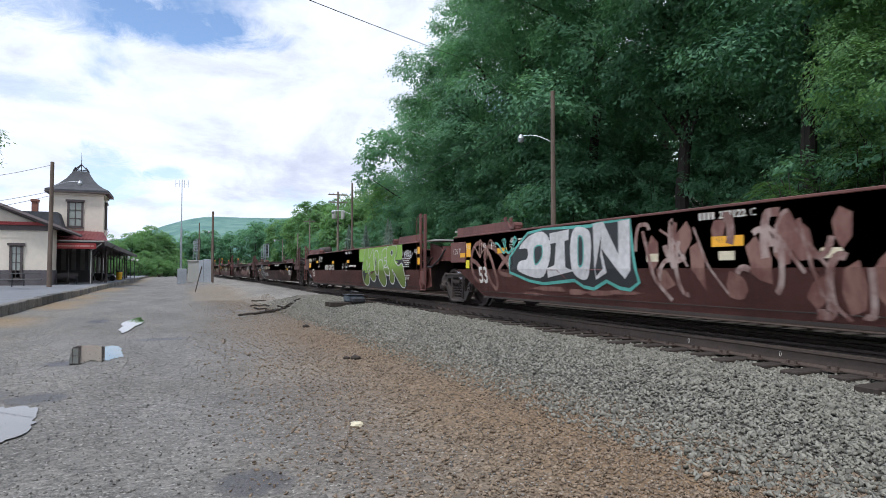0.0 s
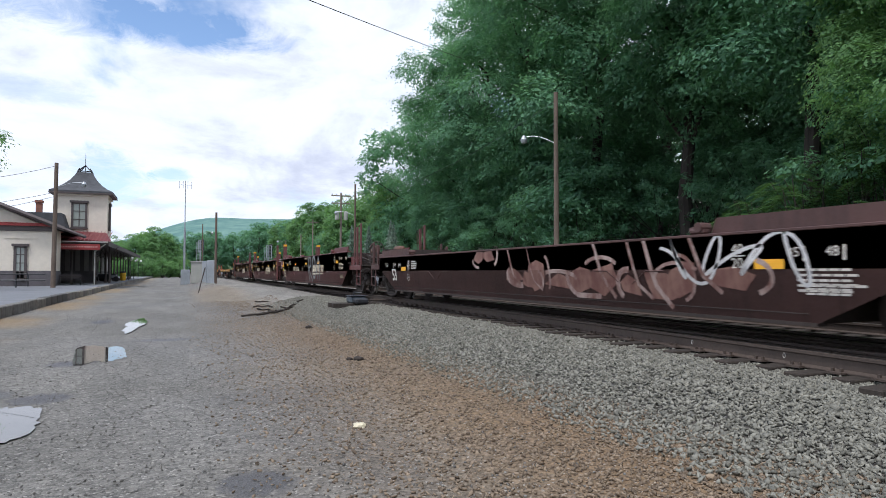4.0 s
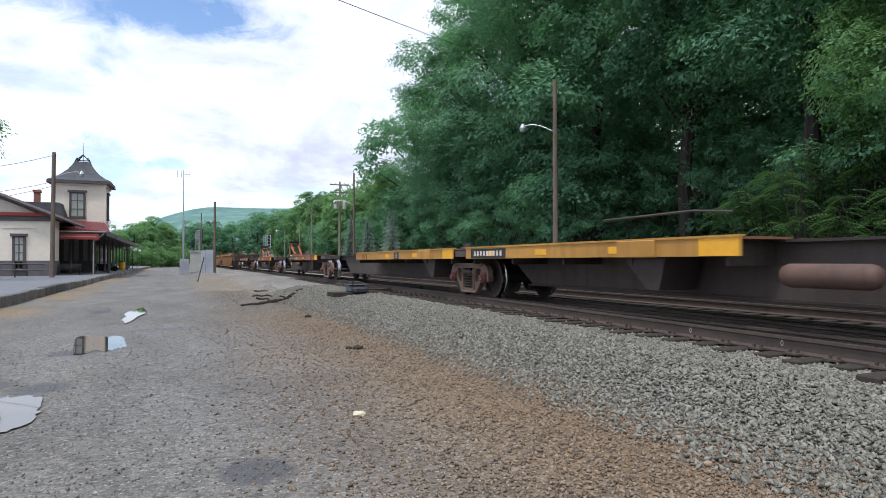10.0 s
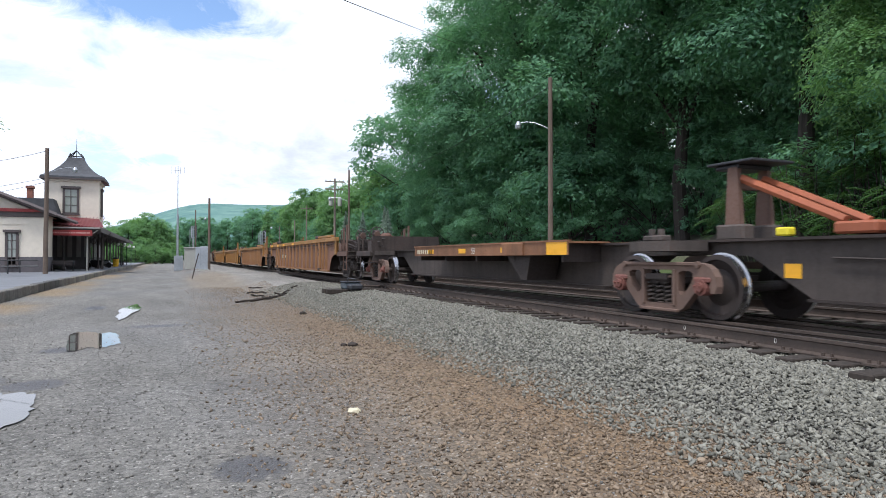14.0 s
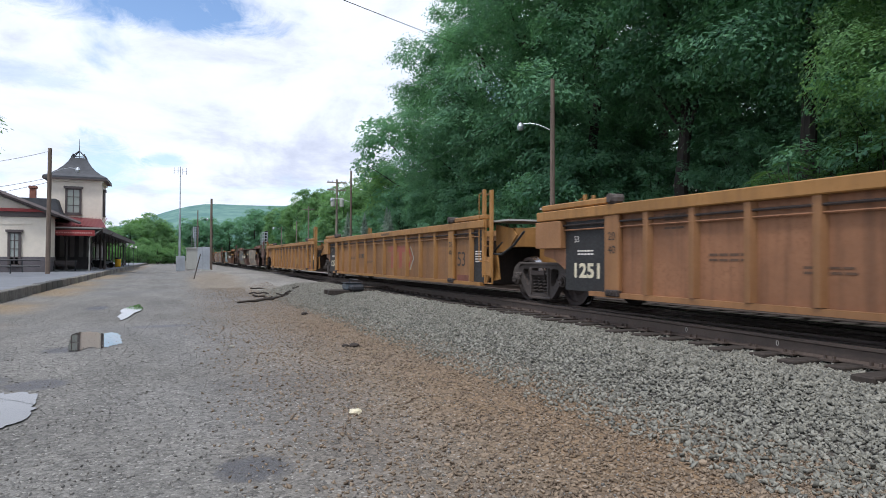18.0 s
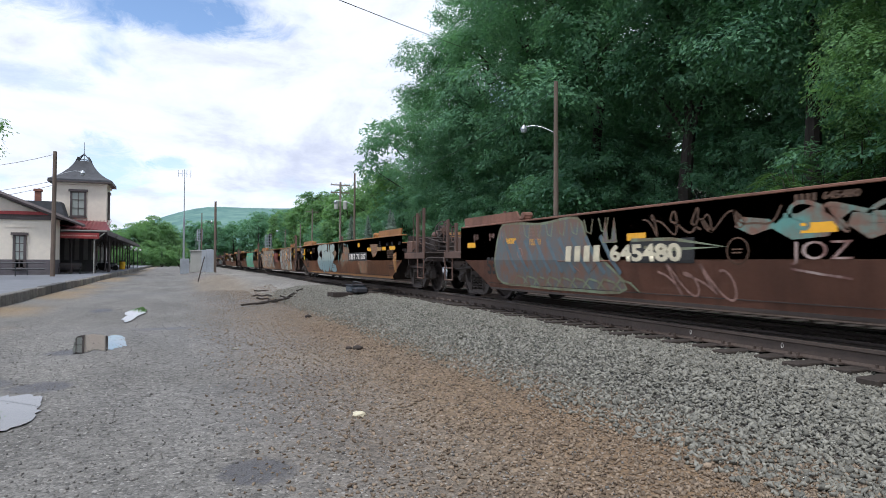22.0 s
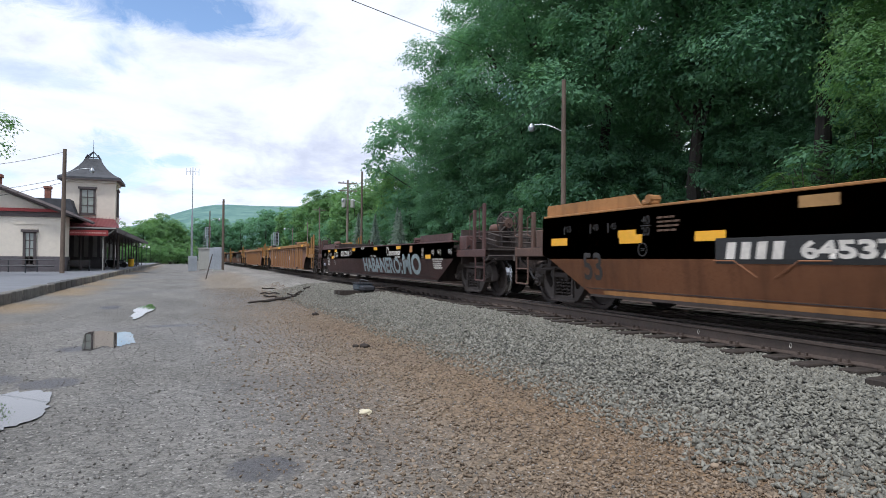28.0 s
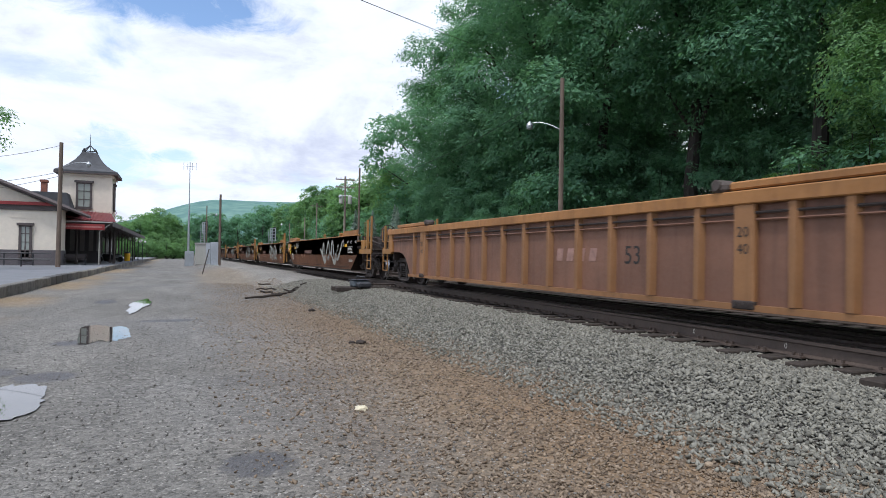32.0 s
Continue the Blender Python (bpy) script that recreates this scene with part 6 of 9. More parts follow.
            bars(c, b - 1.2, 1.09, 1.5, 0.13, 9, M_WHITE, sx, eps=0.009)
        elif i == 1:
            bars(c, b - 1.3, 1.09, 0.8, 0.16, 3, M_REDWORN, sx)
        elif i == 2:
            decal(c, "number_panel", rect(b - 1.05, 1.08, 1.95, 0.18), M_BLACK, 0.004, sx)
            write("ALL PURPOSE SPINE CAR", 0.105, b - 1.05, 1.09, c, M_CARD, sx, fit=(1.8, 0.085), eps=0.009)
            bars(c, b - 3.3, 1.10, 0.8, 0.14, 3, M_PATCH, sx)
        else:
            bars(c, b - 0.8, 1.09, 1.2, 0.13, 8, M_CARD, sx)
        for k in (0.30, 0.55, 0.78) if i == 2 else (0.16, 0.42, 0.70):
            reflector(c, b - (b - a) * k, 1.09, 0.42, 0.12, sx)
        decal(c, "yellow_end", rect(a + 0.38, 1.10, 0.7, 0.25), M_REFL, 0.006, sx)
    c, a, b, m = W(225.0, 248.3, "C", "C", "rib", M_PANEL, M_YCH, "rusty brown ribbed well car with yellow top rail", tall=2.3, endmat=M_ENDBRN, ribmat=M_RIBS)
    common(c, a, b, M_DARKLET, near="C", far="C", x=-1.405, refl=False)
    decal(c, "number_panel", rect(4.85, 1.02, 2.35, 0.28), M_SPUMBER, 0.004, -1.405)
    mark(c, 4.85, 1.02, 2.2, 0.22, 4, "656243", M_CARD, -1.405, eps=0.009, slant=0.12)
    write("LD LMT 169000", 0.14, 4.1, 0.80, c, M_STENCIL, -1.405)
    scrawl(c, 2.6, 1.6, 0.85, 1.3, M_SPFADE, 99, 0.02, 5, 0.006, -1.405)
    stroke(c, [(7.35, 0.72), (7.05, 0.72), (7.05, 0.86), (7.35, 0.86)], 0.025, M_DARKLET, 0.006, True, -1.405)
    decal(c, "card", rect(8.1, 0.80, 0.2, 0.26), M_PATCH, 0.004, -1.405)
    for y in (8.9, 6.4, 4.1, 0.9):
        reflector(c, y, T - 0.03, 0.7, 0.13, -1.52)
    for k, (u0, u1, n, f) in enumerate(((248.3, 269.3, "C", "A"), (269.3, 288.2, "A", "A"), (288.2, 308.3, "A", "C"))):
        c, a, b, m = W(u0, u1, n, f, "rib", M_TAN if k == 0 else M_YEL, M_YCH, "weathered yellow ribbed well car unit with black end panels", tall=2.55, endmat=M_RIBS if k == 0 else M_YCH, ribmat=M_RIBS if k == 0 else M_YCH)
        X = -1.405
        common(c, a, b, M_DARKLET, near=n, far=f, x=X, refl=False, big=False)
        if f == "A":
            decal(c, "end_panel", rect(b - 1.35, 0.98, 1.2, 1.25), M_BLACK, 0.003, X)
            write("1251", 0.36, b - 1.40, 0.72, c, M_CARD, X, bold=0.012, fit=(0.74, 0.27), eps=0.008)
            bars(c, b - 1.40, 1.04, 0.55, 0.12, 5, M_WHITE, X, rows=2, eps=0.008)
            write("53", 0.16, b - 1.1, 1.28, c, M_WHITE, X, eps=0.008)
        if n == "A":
            decal(c, "end_panel", rect(a + 0.35, 0.98, 0.6, 1.25), M_BLACK, 0.003, X)
            bars(c, a + 0.35, 0.98, 0.4, 0.30, 3, M_WHITE, X, rows=5, eps=0.008)
        write("53", 0.52 if n == "A" else 0.46, a + (1.35 if n == "A" else 2.93), 0.92, c, M_DARKLET if n == "A" else M_STENCIL, X)
        bars(c, (-2.6, 2.5, 2.2)[k], 1.02, 1.3, 0.18, 7, M_DARKLET, X)
        decal(c, "card", rect(a + 3.3 if k == 0 else a + 5.2, 0.78, 0.5, 0.4), M_PATCH, 0.004, X)
        bars(c, b - 4.6, 0.95, 0.9, 0.14, 4, M_STENCIL, X, rows=2)
        bars(c, (3.3, 1.2, -1.5)[k], 0.80, 0.8, 0.12, 4, M_STENCIL, X, rows=2)
        if k == 1:
            decal(c, "emblem_bar", rect(-1.95, 1.24, 1.9, 0.20), M_REDWORN, 0.006, X, "worn red emblem")
            for y in (-1.45, -2.25):
                decal(c, "emblem_block", rect(y, 0.88, 0.26, 0.52), M_REDWORN, 0.006, X)
            stroke(c, [(-2.95, 1.30), (-3.25, 0.95), (-2.95, 0.60)], 0.12, M_REDWORN, 0.007, x=X)
            stroke(c, [(-3.15, 1.30), (-3.45, 0.95), (-3.15, 0.60)], 0.06, M_SPPALE, 0.007, x=X)
        bars(c, (1.5, -1.0, 1.0)[k], T - 0.01, 0.9, 0.08, 8, M_DARKLET, -1.52)
        decal(c, "rust_patch", rect(a + (0.85 if n == "A" else 3.2), 0.44, 1.5, 0.16), M_RUSTPATCH, 0.002, X)
    c, a, b, m = W(308.3, 331.2, "C", "C", "smooth", M_RUSTD, M_RUSTD, "rust-orange single well car with grey and beige spray paint", tall=2.35, endmat=M_ENDBRN)
    common(c, a, b, M_SPFADE, near="C", far="C", num53=M_DARKLET)
    sprayed(c, [(7.3, 1.62), (6.6, 1.72), (5.6, 1.66), (4.37, 1.70), (4.0, 1.20), (3.1, 0.48), (4.6, 0.40), (6.2, 0.42), (7.5, 0.55)], M_SPSLATEW, M_SPSAGE, 0.05, 0.005)
    for i in range(9):
        y = 7.1 - i * 0.42
        stroke(c, [(y, 1.66), (y - 0.08, 1.45), (y - 0.2, 1.40), (y - 0.26, 1.66)], 0.03, M_SPSAGE, 0.0075 + 0.0002 * i)
        stroke(c, [(y - 0.3, 0.45), (y - 0.5, 0.62), (y - 0.75, 0.58), (y - 0.95, 0.44)], 0.04, M_SPSAGE, 0.0095 + 0.0002 * i)
        stroke(c, [(y - 0.05, 1.36), (y - 0.35, 0.95), (y - 0.55, 0.72)], 0.09, M_SPBLUE, 0.0115 + 0.0002 * i)
    sprayed(c, [(3.55, 1.66), (3.48, 1.28), (3.38, 1.28), (3.32, 1.66), (3.25, 1.24), (3.62, 1.24)], M_SPSLATEW, M_SPSAGE, 0.025, 0.0145, soft=False)
    decal(c, "number_panel", rect(2.25, 1.08, 1.35, 0.36), M_BLACK, 0.0142)
    stroke(c, [(2.9, 1.26), (2.0, 1.25), (1.05, 1.12), (2.0, 1.10), (2.6, 1.14)], 0.05, M_SPSAGE, 0.0165)
    mark(c, 3.28, 1.06, 3.0, 0.28, 4, "645480", M_CARD, eps=0.019, slant=0.1)
    mark(c, -0.35, 1.66, 0.8, 0.09, 4, "645480", M_STENCIL)
    circle_mark(c, 0.85, 1.06, 0.17, M_STENCIL)
    scrawl(c, 2.6, 1.4, 1.3, 1.68, M_STENCIL, 66, 0.03, 4, 0.006)
    scrawl(c, 1.6, 0.4, 1.32, 1.6, M_STENCIL, 67, 0.025, 3, 0.006)
    for y in (5.82, 2.79, -0.26, -4.4, 8.77):
        reflector(c, y, 1.31, 0.44, 0.12)
    write("JOZ", 0.5, -0.28, 1.02, c, M_SPHAZE, fit=(0.75, 0.28), eps=0.008, name="sprayed_letters")
    stroke(c, [(0.1, 0.84), (-0.3, 0.78), (-0.62, 0.74)], 0.03, M_SPHAZE)
    scrawl(c, 2.2, 1.0, 0.4, 0.9, M_SPFADE, 62, 0.035, 3)
    art_faded(c, 0.8, -1.8, 1.15, 1.68, 63, M_SPTEALW, None, 5)
    scrawl(c, 0.2, -1.6, 1.25, 1.62, M_SPTEALW, 64, 0.05, 4)
    decal(c, "paint_field", sheet(bmesh.new(), [(-1.6, 0.34), (-6.3, 0.34), (-6.0, 0.9), (-6.5, 1.6), (-1.5, 1.72), (-1.3, 1.0)]), M_SPBEIGE, 0.006)
    stroke(c, [(-1.6, 0.36), (-1.3, 1.0), (-1.5, 1.72)], 0.07, M_SPPALE, 0.010)
    stroke(c, [(-6.5, 0.36), (-6.0, 0.95), (-6.5, 1.68)], 0.07, M_SPPALE, 0.010)
    for i in range(3):
        y = -2.4 - i * 1.1
        stroke(c, [(y, 1.5), (y - 0.5, 1.1), (y + 0.1, 0.9), (y - 0.6, 0.5)], 0.16, M_SPBLUE, 0.010)
    for k, (u0, u1, n, f) in enumerate(((331.2, 352.2, "C", "A"), (352.2, 370.7, "A", "A"), (370.7, 390.4, "A", "C"))):
        c, a, b, m = W(u0, u1, n, f, "smooth", M_RUSTO, M_OCH, ("rust-orange well car unit with cyan bubble paint", "rust-orange well car unit covered in grey and black swirls", "rust-orange well car unit with a mint green painted block")[k], tall=2.5, endmat=M_ENDBRN, platemat=M_BLACK)
        common(c, a, b, M_DARKLET, near=n, far=f, plate=M_WHITE)
        if k == 0:
            for i, pts in enumerate(([(4.90, 1.55), (4.55, 1.70), (3.96, 1.69), (4.05, 1.45), (4.5, 1.24), (3.92, 1.05), (3.86, 0.60), (4.20, 0.46), (4.75, 0.66), (4.90, 0.98), (4.62, 1.15)],
                                     [(3.96, 1.67), (2.80, 1.71), (2.74, 1.36), (3.20, 1.32), (3.35, 0.45), (3.84, 0.46), (3.82, 1.20)], [(3.36, 1.34), (2.55, 1.36), (2.36, 0.70), (2.62, 0.44), (3.24, 0.46), (3.40, 0.80)],
                                     [(2.48, 1.66), (2.28, 1.66), (2.20, 1.32), (2.04, 1.66), (1.80, 1.64), (1.90, 0.90), (2.08, 0.44), (2.32, 0.66)],
                                     [(1.82, 1.64), (1.22, 1.66), (1.18, 1.42), (1.56, 1.30), (1.24, 1.14), (1.30, 0.94), (1.50, 0.86), (1.02, 0.74), (1.00, 0.46), (1.84, 0.48), (1.92, 1.0)])):
                sprayed(c, pts, M_SPSKY, M_SPUMBER, 0.022, 0.006 + 0.0026 * i)
            write("BLT!", 0.3, 1.47, 0.72, c, M_SPUMBER, fit=(0.58, 0.22), eps=0.0205, name="sprayed_letters")
            for i, pts in enumerate(([(0.40, 1.66), (0.42, 0.78), (-0.05, 0.84), (-0.02, 1.66), (0.34, 1.30)], [(-0.80, 1.62), (-0.45, 1.66), (-0.40, 1.36), (-0.85, 1.20), (-0.82, 0.96), (-0.30, 0.92)], [(-0.87, 1.62), (-0.90, 0.94)], [(-1.14, 1.62), (-1.16, 0.92)], [(-0.88, 1.25), (-1.15, 1.28)])):
                stroke(c, pts, 0.07, M_SPTEALW, 0.006 + 0.0006 * i)
            circle_mark(c, -0.28, 1.16, 0.17, M_STENCIL)
            decal(c, "rust_patch", rect(0, 0.37, b - a - 3.4, 0.07), M_OCH, 0.004)
            decal(c, "number_panel", rect(-2.70, 1.10, 2.75, 0.32), M_BLACK, 0.009)
            mark(c, -2.70, 1.10, 2.5, 0.22, 4, "721287", M_WHITE, eps=0.012, slant=0.15)
            for y, mt in ((-4.40, M_REFL), (-5.58, M_PATCH), (-7.08, M_REFL)):
                reflector(c, y, 1.36, 0.6, 0.13, None, mt)
            decal(c, "patch", rect(-2.9, 1.55, 0.3, 0.15), M_REFL, 0.005)
            decal(c, "patch", sheet(bmesh.new(), [(-7.15, 1.15), (-7.5, 1.22), (-7.5, 0.9), (-7.35, 0.55), (-7.18, 0.55)]), M_OCH, 0.006)
            art_faded(c, 1.6, -5.4, 0.45, 1.65, 21, M_SPOLIVE, None, 7)
        elif k == 1:
            art_letters(c, 7.3, 0.6, 0.36, 1.71, 7, 10, M_SPSAND, M_SPUMBER, M_SPPALE, M_SPORANGE)
            art_crew(c)
            for i, (y, z) in enumerate(((6.6, 1.4), (5.8, 0.7), (5.0, 1.2), (4.2, 0.75), (3.4, 1.5), (2.7, 0.9), (1.9, 1.3), (1.2, 0.7), (0.9, 1.5))):
                decal(c, "paint_dot", sheet(bmesh.new(), ring(y, z, 0.09, 0.09, 12, 2)), M_SPBLUE, 0.022 + 0.0005 * i)
            for y in (4.38, 2.5, 0.71, -2.15, -5.28):
                reflector(c, y, 1.36, 0.46, 0.12, side_x(1.4) - 0.024)
            scrawl(c, 0.9, -0.4, 0.7, 1.1, M_SPB, 74, 0.05, 4, 0.012)
            scrawl(c, 0.3, -0.5, 1.35, 1.65, M_SPB, 75, 0.05, 3, 0.012)
            decal(c, "emblem_bar", rect(0.02, 1.40, 1.22, 0.13), M_REDWORN2, 0.007, None, "worn red emblem")
            for y in (0.28, -0.32):
                decal(c, "emblem_block", rect(y, 1.10, 0.22, 0.52), M_REDWORN2, 0.0075)
            stroke(c, [(-0.75, 1.46), (-1.32, 0.84)], 0.2, M_REDWORN2, 0.008)
            stroke(c, [(-1.32, 1.46), (-0.75, 0.84)], 0.2, M_REDWORN2, 0.009)
        else:
            decal(c, "paint_field", sheet(bmesh.new(), [(0.5, 0.36), (-5.3, 0.34), (-5.1, 0.9), (-5.4, 1.71), (0.3, 1.71), (0.7, 1.2)]), M_SPMINT, 0.006, None, "mint green painted block")
            for i in range(5):
                scrawl(c, 0.2 - i * 1.1, -0.8 - i * 1.1, 0.5, 1.6, M_SPICE, 80 + i, 0.07, 1.5, 0.010)
            scrawl(c, -5.7, -6.6, 1.2, 1.65, M_SPICE, 88, 0.05, 3)
            bars(c, 2.6, 1.08, 2.0, 0.2, 9, M_SPFADE)
            for y in (3.0, -0.5, -3.6):
                reflector(c, y, 1.36, 0.42, 0.12, side_x(1.4) - 0.012)
    c, a, b, m = W(390.4, 413.4, "C", "C", "smooth", M_RUSTO, M_OCH, "rust-orange single well car with a black and white emblem panel", tall=2.35, endmat=M_ENDBRN)
    common(c, a, b, M_DARKLET, near="C", far="C")
    decal(c, "number_panel", rect(3.60, 1.06, 2.8, 0.34), M_BLACK, 0.006)
    mark(c, 3.60, 1.06, 2.55, 0.22, 4, "645377", M_WHITE, eps=0.010, slant=0.15)
    decal(c, "rust_patch", rect(0, 0.37, b - a - 3.4, 0.07), M_OCH, 0.004)
    for y in (5.1, 6.76, 8.84):
        reflector(c, y, 1.27, 0.55, 0.14)
    decal(c, "patch", rect(3.5, 1.62, 0.5, 0.14), M_PATCH, 0.005)
    write("HATE", 0.4, 0.16, 1.39, c, M_SPSAND, bold=0.03, fit=(2.2, 0.30), eps=0.007, name="sprayed_letters")
    decal(c, "door_plate", sheet(bmesh.new(), [(2.2, 1.73), (-1.6, 1.73), (-1.45, 1.64), (0.6, 1.50), (2.1, 1.60)]), M_RUSTO, 0.004)
    mark(c, 0.5, 1.62, 0.85, 0.08, 4, "645377", M_DARKLET)
    write("LD LMT 160700", 0.10, -0.75, 1.07, c, M_STENCIL)
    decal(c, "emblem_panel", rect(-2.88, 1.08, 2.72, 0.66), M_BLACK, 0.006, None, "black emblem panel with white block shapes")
    for yc in (-2.15, -2.95):
        decal(c, "emblem", rect(yc, 1.26, 0.92, 0.11, 0.3), M_CARD, 0.010)
        decal(c, "emblem", rect(yc, 1.05, 0.26, 0.36, 0.3), M_CARD, 0.0105)
        decal(c, "emblem", rect(yc + 0.12, 0.885, 0.40, 0.06, 0.3), M_CARD, 0.011)
    stroke(c, [(-3.45, 1.30), (-3.80, 0.87)], 0.22, M_CARD, 0.0115)
    stroke(c, [(-3.98, 1.30), (-3.25, 0.87)], 0.22, M_CARD, 0.012)
    for z in (0.97, 1.03, 1.09, 1.15):
        stroke(c, [(-2.05, z), (-3.55, z)], 0.022, M_CARD, 0.009)
    circle_mark(c, 1.0, 1.2, 0.16, M_DARKLET)
    T = low
    c, a, b, m = W(413.4, 435.2, "C", "C", "smooth", M_FEC, M_FEC, "dark brown single well car with pale blue-grey sprayed letters", tall=2.3)
    common(c, a, b, M_WHITE, near="C", far="C")
    mark(c, 3.75, 1.17, 1.6, 0.24, 3, "72568", M_WHITE)
    circle_mark(c, 2.72, 1.28, 0.17, M_WHITE)
    write("HABANERO:", 0.6, -1.72, 0.72, c, M_SPICE, bold=0.02, fit=(4.75, 0.55), eps=0.008, name="sprayed_letters", label="pale blue-grey sprayed letters", slant=-0.15)
    write("MO", 0.6, -5.05, 0.78, c, M_SPICE, bold=0.02, fit=(1.7, 0.66), eps=0.008, name="sprayed_letters")
    bars(c, -3.38, 1.15, 1.2, 0.13, 14, M_WHITE, gap=0.25)
    stroke(c, [(-2.75, 1.07), (-3.97, 1.08)], 0.02, M_WHITE)
    bars(c, -3.68, 1.01, 0.6, 0.06, 7, M_WHITE)
    stroke(c, ring(-2.60, 1.20, 0.12, 0.13, 16, 2), 0.035, M_WHITE, 0.006, True)
    stroke(c, [(-2.46, 1.34), (-2.68, 1.33), (-2.74, 1.2)], 0.03, M_WHITE)
    write("LD LMT 166600", 0.11, -0.81, 1.04, c, M_WHITE)
    mark(c, 0.75, 1.36, 0.50, 0.07, 3, "72568", M_WHITE)
    for y in (7.0, 5.6, 2.18, -1.05, -3.79):
        reflector(c, y, 1.32, 0.46, 0.11)
    decal(c, "patch", rect(-5.05, 1.25, 0.26, 0.20), M_SPORANGE, 0.005)
    T = high
    c, a, b, m = W(435.2, 457.9, "C", "C", "rib", M_PANEL, M_YCH, "rusty ribbed well car with yellow top rail", tall=2.3, endmat=M_YCH, ribmat=M_RIBS)
    X = -1.405
    common(c, a, b, M_DARKLET, near="C", far="C", x=X, refl=False, big=False)
    bars(c, -2.3, 0.98, 1.1, 0.26, 3, M_SPW, X, slant=0.2)
    write("53", 0.42, -4.55, 0.98, c, M_DARKLET, X)
    decal(c, "card", rect(-5.8, 0.96, 0.5, 0.22), M_CARD, 0.005, X)
    stroke(c, [(-6.35, 0.58), (-6.9, 0.58), (-6.9, 0.9), (-6.35, 0.9)], 0.03, M_WHITE, 0.005, True, X)
    decal(c, "number_panel", rect(5.14, 1.03, 1.62, 0.24), M_SPUMBER, 0.004, X)
    mark(c, 5.14, 1.03, 1.36, 0.18, 4, "681012", M_WHITE, X, eps=0.009, slant=0.1)
    write("LD LMT 169200", 0.10, 4.9, 0.83, c, M_STENCIL, X)
    decal(c, "patch", rect(3.06, 1.16, 0.36, 0.42), M_RIBS, 0.003, X)
    stroke(c, ring(3.06, 1.16, 0.14, 0.19, 16, 3), 0.02, M_STENCIL, 0.006, True, X)
    scrawl(c, 5.9, 4.4, 1.25, 1.5, M_SPFADE, 91, 0.03, 6, 0.006, X)
    bars(c, 3.0, 0.84, 1.2, 0.06, 12, M_STENCIL, X)
    for y, w in ((8.2, 0.8), (2.2, 1.3), (-7.6, 0.8)):
        reflector(c, y, T - 0.03, w, 0.12, -1.52)
    c, a, b, m = W(457.9, 480.2, "C", "C", "rib", M_PANEL, M_OCH, "dark rusty ribbed well car with tan ribs", tall=2.3, endmat=M_YCH, ribmat=M_RIBS)
    common(c, a, b, M_DARKLET, near="C", far="C", x=X, refl=False, big=False)
    write("53", 0.42, -3.2, 1.0, c, M_DARKLET, X)
    bars(c, -1.6, 1.0, 1.4, 0.26, 4, M_SPFADE, X, slant=0.2)
    k = 480.2
    for i, (u1, n, f) in enumerate(((501.4, "C", "A"), (520.0, "A", "A"), (540.5, "A", "C"), (562.0, "C", "A"), (580.5, "A", "A"), (601.0, "A", "C"))):
        c, a, b, m = W(k, u1, n, f, "smooth", M_RUSTO, M_OCH, "rust-orange well car unit with pale graffiti", tall=2.45, endmat=M_YCH)
        common(c, a, b, M_WHITE, near=n, far=f)
        for j in range(2):
            scrawl(c, -1.0 - j * 2.2, -3.0 - j * 2.2, 0.5, 1.6, M_SPPALE, 100 + i * 3 + j, 0.14, 2.2)
        bars(c, 2.5, 1.1, 2.0, 0.2, 9, M_SPFADE)
        k = u1


build_train()


